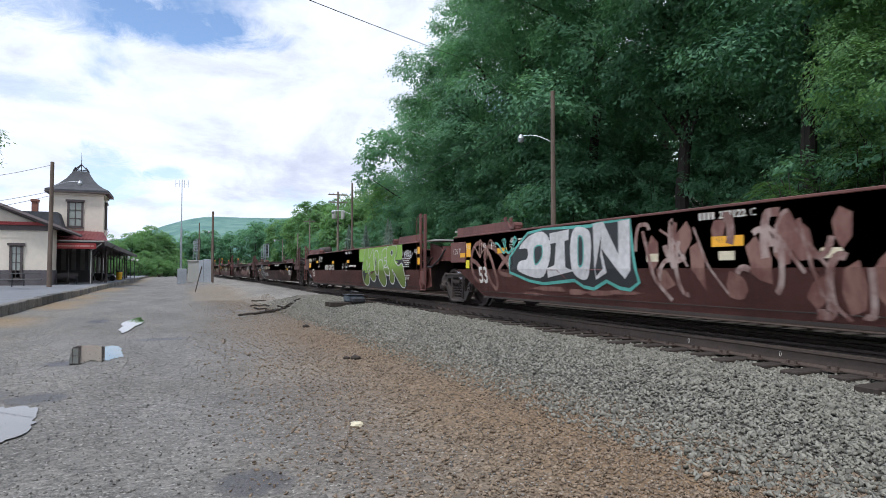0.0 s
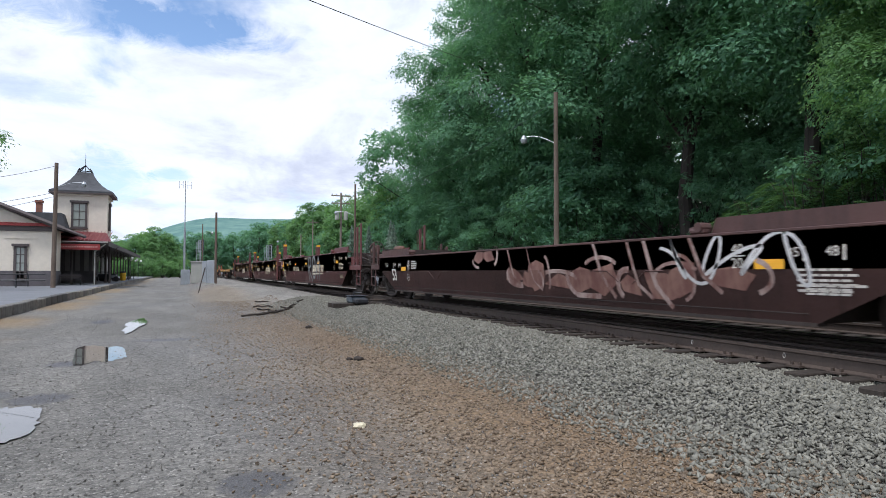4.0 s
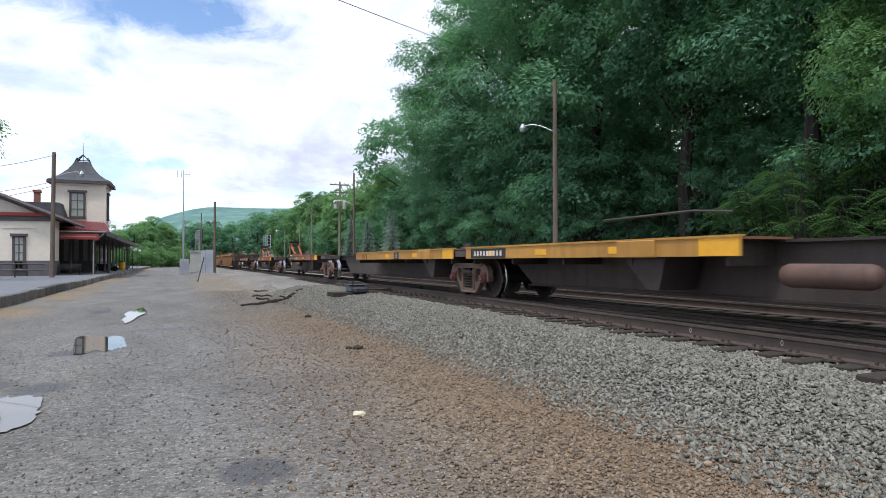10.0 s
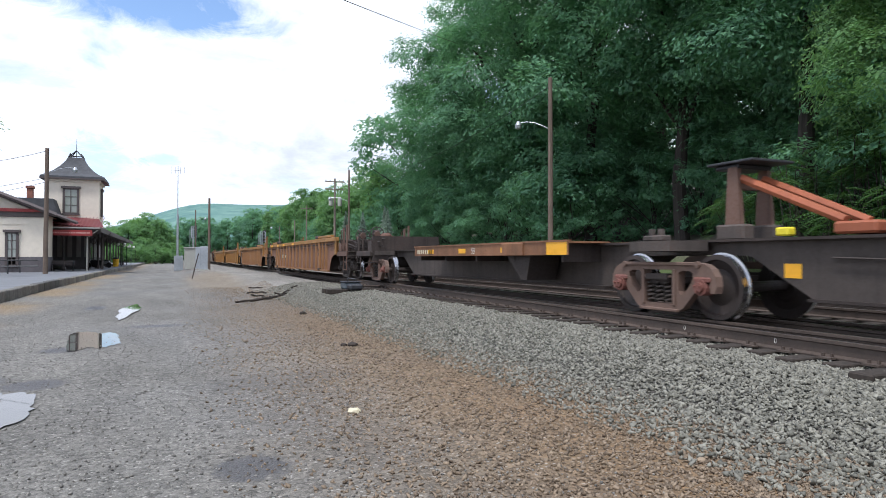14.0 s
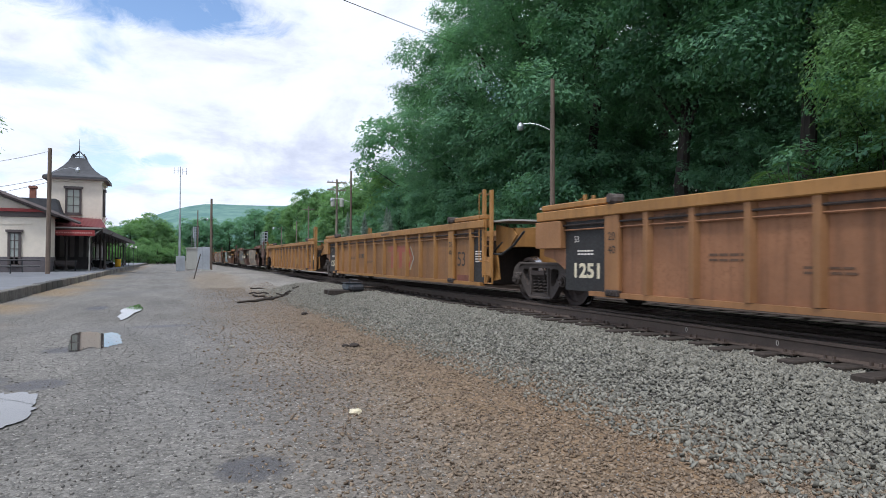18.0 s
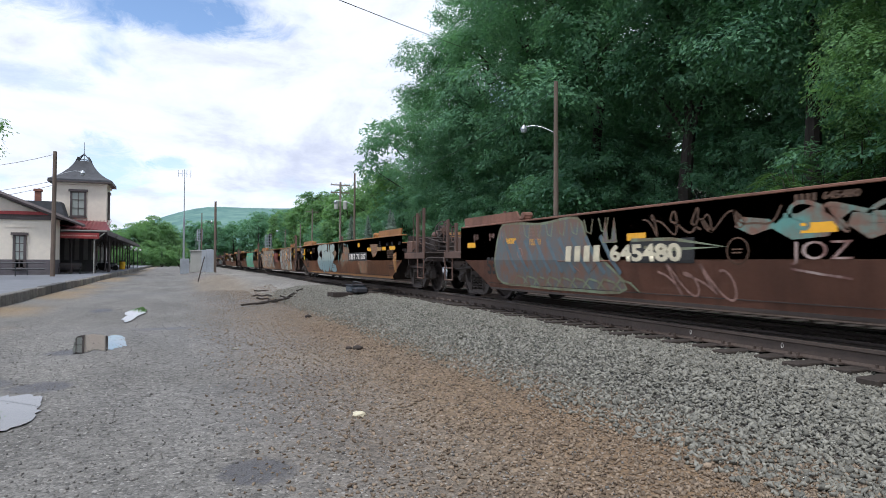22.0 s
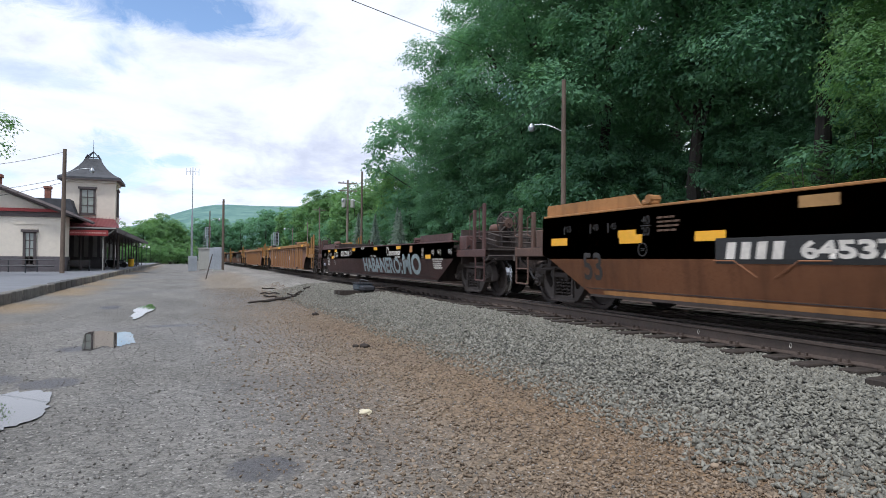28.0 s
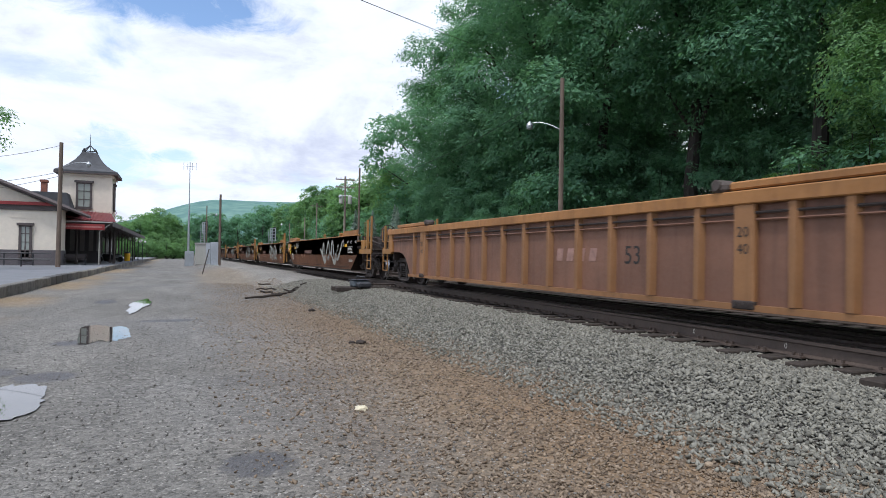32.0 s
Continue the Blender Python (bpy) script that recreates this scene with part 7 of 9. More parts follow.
# ---- trees ----
def crown_mesh(name, mat, h, r, lobes, leaves, leaf, seed, base=0.28, size=(0.17, 0.34)):
    """A crown of single leaves: boughs set round the crown, each a dome of leafy twigs."""
    rng = np.random.default_rng(seed)
    cz = h * (base + 1) / 2
    rz = h * (1 - base) / 2
    th, ph = rng.uniform(0, math.tau, lobes), np.arccos(rng.uniform(-0.95, 1, lobes))
    rad = rng.uniform(0.55, 1.0, lobes) ** 0.7
    wide = 1.0 + 0.12 * np.sin(3 * th + seed)
    cen = np.stack([r * rad * wide * np.sin(ph) * np.cos(th), r * rad * wide * np.sin(ph) * np.sin(th), cz + rz * rad * np.cos(ph)], 1)
    lift = 0.60 + 0.40 * smooth(cen[:, 2], h * (base + 0.10), h * (base + 0.52))
    cen[:, :2] *= lift[:, None]
    lr = r * rng.uniform(size[0], size[1], lobes)
    # twigs on the upper and outer face of each bough
    twigs = 26
    out = cen - np.array([0, 0, cz])
    out /= np.linalg.norm(out, axis=1)[:, None] + 1e-6
    td = rng.normal(size=(lobes, twigs, 3)) + out[:, None] * 0.5 + np.array([0, 0, 0.55])
    td /= np.linalg.norm(td, axis=2)[:, :, None]
    tp = cen[:, None] + td * (lr[:, None] * rng.uniform(0.82, 1.08, (lobes, twigs)))[:, :, None] * np.array([1, 1, 0.62])
    k = rng.choice(lobes, leaves, p=lr ** 2 / (lr ** 2).sum())
    j = rng.integers(0, twigs, leaves)
    d = td[k, j]
    spread = rng.normal(size=(leaves, 3)) * (lr[k] * 0.17)[:, None] * np.array([1, 1, 0.55])
    spread[:, 2] -= np.hypot(spread[:, 0], spread[:, 1]) * 0.45
    c = tp[k, j] + spread
    nrm = d * 1.0 + rng.normal(scale=0.26, size=(leaves, 3)) + np.array([0, 0, 0.75])
    nrm /= np.linalg.norm(nrm, axis=1)[:, None]
    up = rng.normal(size=(leaves, 3))
    a = np.cross(nrm, up)
    a /= np.linalg.norm(a, axis=1)[:, None]
    b = np.cross(nrm, a)
    s = rng.uniform(0.6, 1.25, leaves)[:, None] * leaf
    v = np.stack([c - a * s, c + b * s * 0.7 - nrm * s * 0.2, c + a * s * 0.8 - b * s * 0.3], 1)
    f = np.arange(leaves * 3).reshape(-1, 3)
    return arrays_mesh(name, v.reshape(-1, 3), f, mat), cen, lr


def trunk_mesh(name, h, r0, cen, seed, base):
    rng = random.Random(seed)
    bm = bmesh.new()
    p = Vector((0, 0, -0.3))
    r = r0
    pts = [p]
    for i in range(6):
        p = Vector((rng.uniform(-0.25, 0.25), rng.uniform(-0.25, 0.25), h * 0.8 * (i + 1) / 6))
        pts.append(p)
    for i in range(6):
        rod(bm, pts[i], pts[i + 1], r0 * (1 - i / 7), 9, r0 * (1 - (i + 1) / 7))
    for q in cen[:14]:
        q = Vector(q)
        z0 = max(h * base * 0.7, q.z - rng.uniform(1.5, 4))
        z0 = min(z0, h * 0.7)
        rod(bm, (0, 0, z0), q * 0.55 + Vector((0, 0, z0)) * 0.45, r0 * 0.32, 6, r0 * 0.2)
        rod(bm, q * 0.55 + Vector((0, 0, z0)) * 0.45, q, r0 * 0.2, 5, r0 * 0.06)
    return mesh_of(name, bm, M_BARK)


def sumac_kind(seed, n=26):
    """A clump of thin stems, each topped with a fan of long drooping leaves of paired leaflets."""
    rng = np.random.default_rng(seed)
    bm = bmesh.new()
    quads = []
    for i in range(n):
        a, q = rng.uniform(0, math.tau), math.sqrt(rng.uniform(0, 1))
        foot = np.array([0.9 * q * math.cos(a), 0.9 * q * math.sin(a), -0.2])
        top = np.array([2.3 * q * math.cos(a), 2.3 * q * math.sin(a), rng.uniform(2.0, 4.4) * (1 - 0.35 * q)])
        rod(bm, foot, top, 0.035, 5, 0.014)
        for j in range(rng.integers(10, 14)):
            b = rng.uniform(0, math.tau)
            out = np.array([math.cos(b), math.sin(b), 0.0])
            side = np.array([-math.sin(b), math.cos(b), 0.0])
            size, rise = rng.uniform(0.55, 0.95), rng.uniform(0.15, 0.6)
            p0 = top - np.array([0, 0, rng.uniform(0, 0.9)])
            for k in range(2, 11):
                t = k / 10
                p = p0 + out * size * t + np.array([0, 0, size * (rise * t - 0.75 * t * t)])
                lw = 0.27 * size * math.sin(0.35 + 2.5 * t)
                tip = out * 0.35 + np.array([0, 0, -0.35])
                for s in (-1, 1):
                    d = (side * s + tip) * lw
                    e = out * 0.042 * size
                    quads.append((p - e * 0.6, p + d * 0.5 - e, p + d, p + d * 0.5 + e))
    v = np.array(quads).reshape(-1, 3)
    crown = arrays_mesh("crown", v, np.arange(len(v)).reshape(-1, 4), M_SUMAC)
    return mesh_of("trunk", bm, M_BARK), crown


def tree_kind(h, r, lobes, leaves, leaf, seed, mat, base=0.25, size=(0.17, 0.34)):
    cr, cen, lr = crown_mesh("crown", mat, h, r, lobes, leaves, leaf, seed, base, size)
    return trunk_mesh("trunk", h, 0.018 * h, cen, seed, base), cr


def tree(kind, x, y, s, label, rot=0.0, category="tree", group="trees on the bank"):
    z = float(ground_z(x, y)) - 0.05
    t = thing("tree", label, category, group, Matrix.Translation((x, y, z)) @ pose(0, 0, 0, 0, 0, rot) @ Matrix.Diagonal((s, s, s, 1)))
    part("trunk", kind[0], M_BARK, t)
    part("crown", kind[1], M_LEAF, t)
    return t


def build_trees():
    rg = random.Random(5)
    dense = [tree_kind(19.5, 6.0, 84, 112000, 0.118, 11 + i, M_LEAF, 0.0, (0.22, 0.40)) for i in range(3)]
    big = [tree_kind(19, 6.0, 60, 14000, 0.29, 21 + i, M_LEAF, 0.0, (0.24, 0.42)) for i in range(3)]
    lite = [tree_kind(16, 5.4, 60, 16000, 0.33, 31 + i, M_LEAF2, 0.0, (0.28, 0.46)) for i in range(2)]
    litebig = [tree_kind(18.5, 5.6, 60, 14000, 0.29, 41 + i, M_LEAF2, 0.0, (0.24, 0.42)) for i in range(3)]
    back = [tree_kind(19, 6.0, 60, 10000, 0.30, 71 + i, M_LEAF, 0.0) for i in range(2)]
    shrub = [tree_kind(4.5, 2.6, 34, 11000, 0.075, 51 + i, M_LEAF2 if i else M_LEAF, 0.0) for i in range(2)]
    edge = tree_kind(14.5, 4.2, 70, 42000, 0.085, 81, M_LEAF2, 0.0, (0.2, 0.38))
    tree(edge, 22.6, 11.2, 1.0, "light green leafy tree at the foot of the bank", 15.0)
    small = tree_kind(6.2, 2.3, 26, 3600, 0.075, 61, M_LEAF2, 0.45)
    lab = "tall leafy maple with a dense dark green crown"
    high = [tree_kind(19.5, 6.0, 76, 100000, 0.118, 17 + i, M_LEAF, 0.27, (0.22, 0.40)) for i in range(3)]
    densel = [tree_kind(19.5, 6.0, 90, 100000, 0.112, 14 + i, M_LEAF2, 0.0, (0.20, 0.38)) for i in range(3)]
    y = 3.0
    while y < 175:
        # most far crowns take the paler leaves, distance haze put into their green
        k = densel if y < 18 else high if y < 31 else dense if y < 62 else (big if rg.random() < 0.25 else litebig)
        tree(k[rg.randrange(3)], 26.4 + rg.uniform(-0.8, 1.2), y, rg.uniform(0.95, 1.05) * (1.25 if y < 53 else 0.93 if y < 74 else 0.66), lab, rg.uniform(0, 360))
        y += rg.uniform(6.4, 8.0) * (1 + y / 260)
    y = -14.0
    while y < 150:
        tree(back[rg.randrange(2)], 36.5 + rg.uniform(-2, 2.5), y, rg.uniform(0.95, 1.1) * (1.3 if y < 45 else 0.85 if y < 72 else 0.58), lab, rg.uniform(0, 360))
        y += rg.uniform(7.5, 10)
    tree(back[0], 34.5, 56.0, 1.25, lab, 70.0)
    y = -16.0
    while y < 70:
        tree(back[rg.randrange(2)], 48 + rg.uniform(-2, 2.5), y, rg.uniform(1.0, 1.15), lab, rg.uniform(0, 360))
        y += rg.uniform(9, 12)
    y = 1.0
    while y < 110:
        x = 23.6 + rg.uniform(-1.0, 1.2) + (7.0 if 15 < y < 30 else 0.0)
        tree(shrub[0], x, y, rg.uniform(0.9, 1.5), "leafy green shrub on the bank", rg.uniform(0, 360), "shrub", "shrubs on the bank")
        y += rg.uniform(3.0, 4.6)
    for x, y, z in ((28.2, 20.5, 1.25), (28.6, 23.8, 1.35), (28.0, 27.2, 1.3), (30.8, 29.8, 1.5), (31.5, 21.8, 1.6), (31.8, 25.6, 1.7), (27.2, 30.4, 1.2)):
        tree(shrub[0], x, y, z, "leafy green shrub in the shade of tall trees", rg.uniform(0, 360), "shrub", "shrubs on the bank")
    sumac = [sumac_kind(91 + i) for i in range(2)]
    for i, (x, y, s) in enumerate(((18.6, 9.6, 1.0), (19.2, 6.9, 1.05), (20.6, 12.6, 1.15), (19.6, 4.6, 1.1), (20.2, 15.2, 1.0), (21.2, 17.4, 0.95), (22.0, 14.6, 1.25))):
        tree(sumac[i % 2], x, y, s, "light green sumac shrub beside the tracks", rg.uniform(0, 360), "shrub", "shrubs on the bank")
    for x, y, s in ((23.5, 92, 0.62), (26, 120, 0.8), (26, 165, 0.8)):
        tree(lite[rg.randrange(2)], x, y, s, "light green leafy tree behind the tracks", rg.uniform(0, 360))
    for x, y, s in ((-5.5, 190, 0.84), (-9.5, 178, 0.68), (-13.5, 186, 0.62), (-2.2, 192, 0.66), (-7.5, 182, 0.70), (0.2, 196, 0.55), (-17, 190, 0.7)):
        tree(lite[rg.randrange(2)], x, y, s, "rounded light green tree beyond the station", rg.uniform(0, 360), group="trees beyond the station")
    tree(small, -13.5, 45.0, 1.75, "leafy tree beside the platform", 40.0, group="")
    for i in range(9):
        tree(shrub[1], -16 + i * 2.1 + rg.uniform(-0.6, 0.6), 168 + rg.uniform(-3, 5), rg.uniform(1.0, 1.5), "light green shrub beyond the station", rg.uniform(0, 360), "shrub", "shrubs beyond the station")
    for i in range(28):
        tree(big[rg.randrange(3)], -6 + i * 3.5 + rg.uniform(-2, 2), 275 + rg.uniform(-12, 25), rg.uniform(0.8, 1.0), "distant dark green tree", rg.uniform(0, 360), group="distant trees")
    # spruces
    bm = bmesh.new()
    rng = np.random.default_rng(3)
    n = 9000
    z = 11 * (1 - np.sqrt(rng.uniform(0, 1, n)))
    th = rng.uniform(0, math.tau, n)
    tier = 0.75 + 0.25 * np.cos((z / 0.85 % 1) * math.pi)
    rr = (11 - z) * 0.30 * tier * (0.75 + 0.25 * np.sin(th * 7 + z * 5)) * rng.uniform(0.55, 1, n)
    c = np.stack([rr * np.cos(th), rr * np.sin(th), z + 0.3 - rr * 0.18], 1)
    d = np.stack([np.cos(th), np.sin(th), np.full(n, -0.25)], 1) + rng.normal(scale=0.3, size=(n, 3))
    d /= np.linalg.norm(d, axis=1)[:, None]
    e = np.cross(d, rng.normal(size=(n, 3)))
    e /= np.linalg.norm(e, axis=1)[:, None]
    v = np.stack([c - d * 0.24, c + e * 0.055, c + d * 0.24, c - e * 0.055], 1)
    sc = arrays_mesh("crown", v.reshape(-1, 3), np.arange(n * 4).reshape(-1, 4), M_SPRUCE)
    st = mesh_of("trunk", rod(bmesh.new(), (0, 0, -0.3), (0, 0, 10.5), 0.16, 8, 0.03), M_BARK)
    for x, y, s in ((19.3, 66.5, 0.50), (20.3, 61.0, 0.47), (19.0, 72.5, 0.55), (21.0, 64.0, 0.5)):
        t = thing("spruce", "blue-green spruce with tiered drooping branches", "tree", "spruces", Matrix.Translation((x, y, float(ground_z(x, y)))) @ Matrix.Diagonal((s, s, s, 1)))
        part("trunk", st, M_BARK, t)
        part("crown", sc, M_SPRUCE, t)
    bm.free()


build_trees()


def build_hill():
    """The long wooded ridge far beyond the yard."""
    n, k = 120, 12
    a = np.linspace(radians(-40), radians(75), n)
    R = 2600.0
    prof = 105 + 105 * smooth(np.degrees(a), -6.5, 3.5) - 40 * smooth(np.degrees(a), 18, 60) + 3 * np.sin(a * 9) + 2 * np.sin(a * 31 + 1)
    v = []
    for j in range(k):
        q = j / (k - 1)
        rr = R - 900 * (1 - q)
        v.append(np.stack([rr * np.sin(a), rr * np.cos(a), prof * q ** 0.8 + 6 * (1 - q) * np.sin(a * 60 + j)], 1))
    v = np.concatenate(v)
    i, j = np.meshgrid(np.arange(n - 1), np.arange(k - 1))
    b = (j * n + i).ravel()
    m = Mat("haze_toned_ridge", 1.0)
    p = m.coord(world=True)
    f = m.noise(p, 0.012, 8, 0.65)
    # woodland green paled and blued: the distance haze is in the base colour
    m.color(m.mix(m.ramp(f, 0.3, 0.7), (0.100, 0.190, 0.180), (0.175, 0.285, 0.245)))
    m.b.inputs["Specular IOR Level"].default_value = 0.0
    ob = new("backdrop_ridge", arrays_mesh("backdrop_ridge", v, np.stack([b, b + 1, b + n + 1, b + n], 1), m.m, True))
    tagged(ob, "long wooded ridge with summer haze in its colour", "hill", kind="structure")


build_hill()


# ---- poles, wires and signals ----
def wooden_pole(x, y, top, r=0.13, label="tall weathered wooden utility pole", mat=None, name="utility_pole", lean=(0, 0)):
    z = float(ground_z(x, y))
    p = thing(name, label, "pole", m=pose(x, y, z))
    part("shaft", rod(bmesh.new(), (0, 0, -0.3), (lean[0], lean[1], top - z), r, 12, r * 0.72), mat or M_POLE, p)
    return p, top - z


def lamp_arm(p, h, side, mat, reach=1.5):
    """A curved street-lamp bracket with its head, pointing along side."""
    sx, sy = side
    pts = [(sx * reach * q, sy * reach * q, h + 0.45 * math.sin(q * 1.9)) for q in (0.0, 0.25, 0.5, 0.75, 1.0)]
    a = part("lamp_arm", rods(pts, 0.024), mat, p)
    x, y, z = pts[-1]
    bm = lathe([(z - 0.32, 0.05), (z - 0.28, 0.13), (z - 0.12, 0.17), (z - 0.02, 0.12), (z + 0.08, 0.06)], 12, "Z")
    bmesh.ops.translate(bm, verts=bm.verts[:], vec=(x + sx * 0.12, y + sy * 0.12, 0))
    part("lamp_head", bm, M_GALV, a, "grey street lamp head with glass bowl")


def build_poles():
    p, h = wooden_pole(17.0, 26.1, 10.3, 0.14, "weathered brown utility pole with a street lamp arm")
    lamp_arm(p, 7.4, (-0.77, 0.64), M_GALV, 1.45)
    p, h = wooden_pole(17.0, 69.7, 10.4, 0.15, "pale utility pole carrying transformers and crossarms", M_GREYPOLE)
    for z in (h - 0.35, h - 1.2):
        part("crossarm", B(-1.1, 1.1, -0.06, 0.06, z - 0.06, z + 0.06), M_GREYPOLE, p)
        bm = bmesh.new()
        for x in (-1, -0.5, 0.5, 1):
            rod(bm, (x, 0, z + 0.05), (x, 0, z + 0.2), 0.04, 6)
        part("insulators", bm, M_GALV, p)
    for x in (-0.5, 0.5):
        part("transformer", lathe([(h - 3.1, 0.1), (h - 3.05, 0.24), (h - 2.2, 0.24), (h - 2.1, 0.12)], 12, "Z"), M_GREYBOX, p).matrix_basis = pose(x, -0.25, 0)
    p, h = wooden_pole(17.0, 63.6, 10.6, 0.13, "dark wooden pole with a street lamp arm")
    lamp_arm(p, h - 3.3, (-0.9, 0.4), M_GALV, 1.9)
    p, h = wooden_pole(18.5, 93, 9.2, 0.12, "thin grey utility pole with a crossarm", M_GREYPOLE)
    part("crossarm", B(-0.9, 0.9, -0.05, 0.05, h - 0.5, h - 0.4), M_GREYPOLE, p)
    p, h = wooden_pole(17.5, 97, 7.2, 0.11, "thin grey utility pole", M_GREYPOLE)
    p, h = wooden_pole(17.6, 112, 7.0, 0.10, "thin pole with a street lamp", M_GREYPOLE)
    lamp_arm(p, h - 0.6, (-0.9, -0.3), M_GALV, 1.5)
    p, h = wooden_pole(3.4, 62.0, 7.0, 0.13, "short plain wooden pole beside the equipment boxes")
    p, h = wooden_pole(3.6, 100.0, 8.6, 0.10, "thin wooden pole with a street lamp")
    lamp_arm(p, h - 1.6, (0.95, 0.2), M_GALV, 1.3)
    # station pole on the platform
    p = thing("utility_pole", "brown utility pole with lamp arm on the platform", "pole", m=pose(-8.05, 52.5, 0.37))
    part("shaft", rod(bmesh.new(), (0, 0, -0.3), (0.05, 0, 8.95), 0.165, 12, 0.125), M_POLE, p)
    lamp_arm(p, 7.1, (0.93, -0.35), M_GALV, 1.9)


build_poles()


def wire(p, q, sag, r=0.012, label="thin black overhead cable"):
    """One sagging cable from p to q, a single round tube."""
    bm = bmesh.new()
    p, q = Vector(p), Vector(q)
    side = (q - p).cross(Vector((0, 0, 1))).normalized()
    up = side.cross((q - p).normalized())
    n, k, rings = 16, 5, []
    for i in range(n + 1):
        t = i / n
        c = p.lerp(q, t) - Vector((0, 0, sag * 4 * t * (1 - t)))
        rings.append([bm.verts.new(c + (side * math.cos(j * math.tau / k) + up * math.sin(j * math.tau / k)) * r) for j in range(k)])
    for u, v in zip(rings, rings[1:]):
        for j in range(k):
            bm.faces.new((u[j], u[(j + 1) % k], v[(j + 1) % k], v[j]))
    bm.faces.new(rings[0][::-1])
    bm.faces.new(rings[-1])
    tagged(new("overhead_cable", mesh_of("overhead_cable", bm, M_BLACK)), label, "cable", "overhead cables")


wire((-20, 2.3, 7.6), (19.5, 42.2, 17.3), 0.25, 0.02)
wire((17.0, 26.1, 9.9), (17.0, 63.6, 9.6), 1.2)
wire((17.0, 63.6, 9.6), (18.5, 93, 8.8), 0.6)
wire((-8.05, 52.5, 9.1), (-24, 47, 7.8), 1.4, 0.015)
wire((-8.05, 52.5, 7.2), (-24, 60, 6.3), 0.7, 0.015)
wire((-8.05, 52.5, 6.9), (-22, 64, 5.6), 0.4, 0.015)


def signal_mast(x, y, top, label, s=1.0):
    z = float(ground_z(x, y))
    p = thing("signal_mast", label, "signal", m=pose(x, y, z))
    h = top - z
    part("mast", rod(bmesh.new(), (0, 0, -0.2), (0, 0, h), 0.09, 10), M_GALV, p)
    bm = bmesh.new()
    for dx in (-0.25, 0.25):
        rod(bm, (dx - 0.45, -0.2, 0.1), (dx - 0.45, -0.2, h - 0.3), 0.03, 6)
    for i in range(int(h / 0.4)):
        rod(bm, (-0.70, -0.2, 0.4 + i * 0.4), (-0.20, -0.2, 0.4 + i * 0.4), 0.022, 6)
    part("ladder", bm, M_GALV, p)
    bm = bmesh.new()
    for dx in (-0.42, 0.42):
        box(bm, dx - 0.07, dx + 0.07, -0.35, -0.25, h - 2.2, h)
    for i in range(5):
        box(bm, -0.42, 0.42, -0.36, -0.24, h - 2.2 + i * 0.52, h - 2.08 + i * 0.52)
    part("service_frame", bm, M_GALV, p, "pale grey steel service frame")
    hd = part("signal_head", B(0.10, 0.62, -0.1, 0.12, h - 1.9, h + 0.25, bevel=0.1), M_BLACK, p, "black signal head with three lenses")
    for dz in (0.0, 0.6, 1.2):
        part("lens_hood", rod(bmesh.new(), (0.36, 0.1, h - 1.5 + dz), (0.36, 0.4, h - 1.5 + dz), 0.13, 10), M_BLACK, hd)
    return p


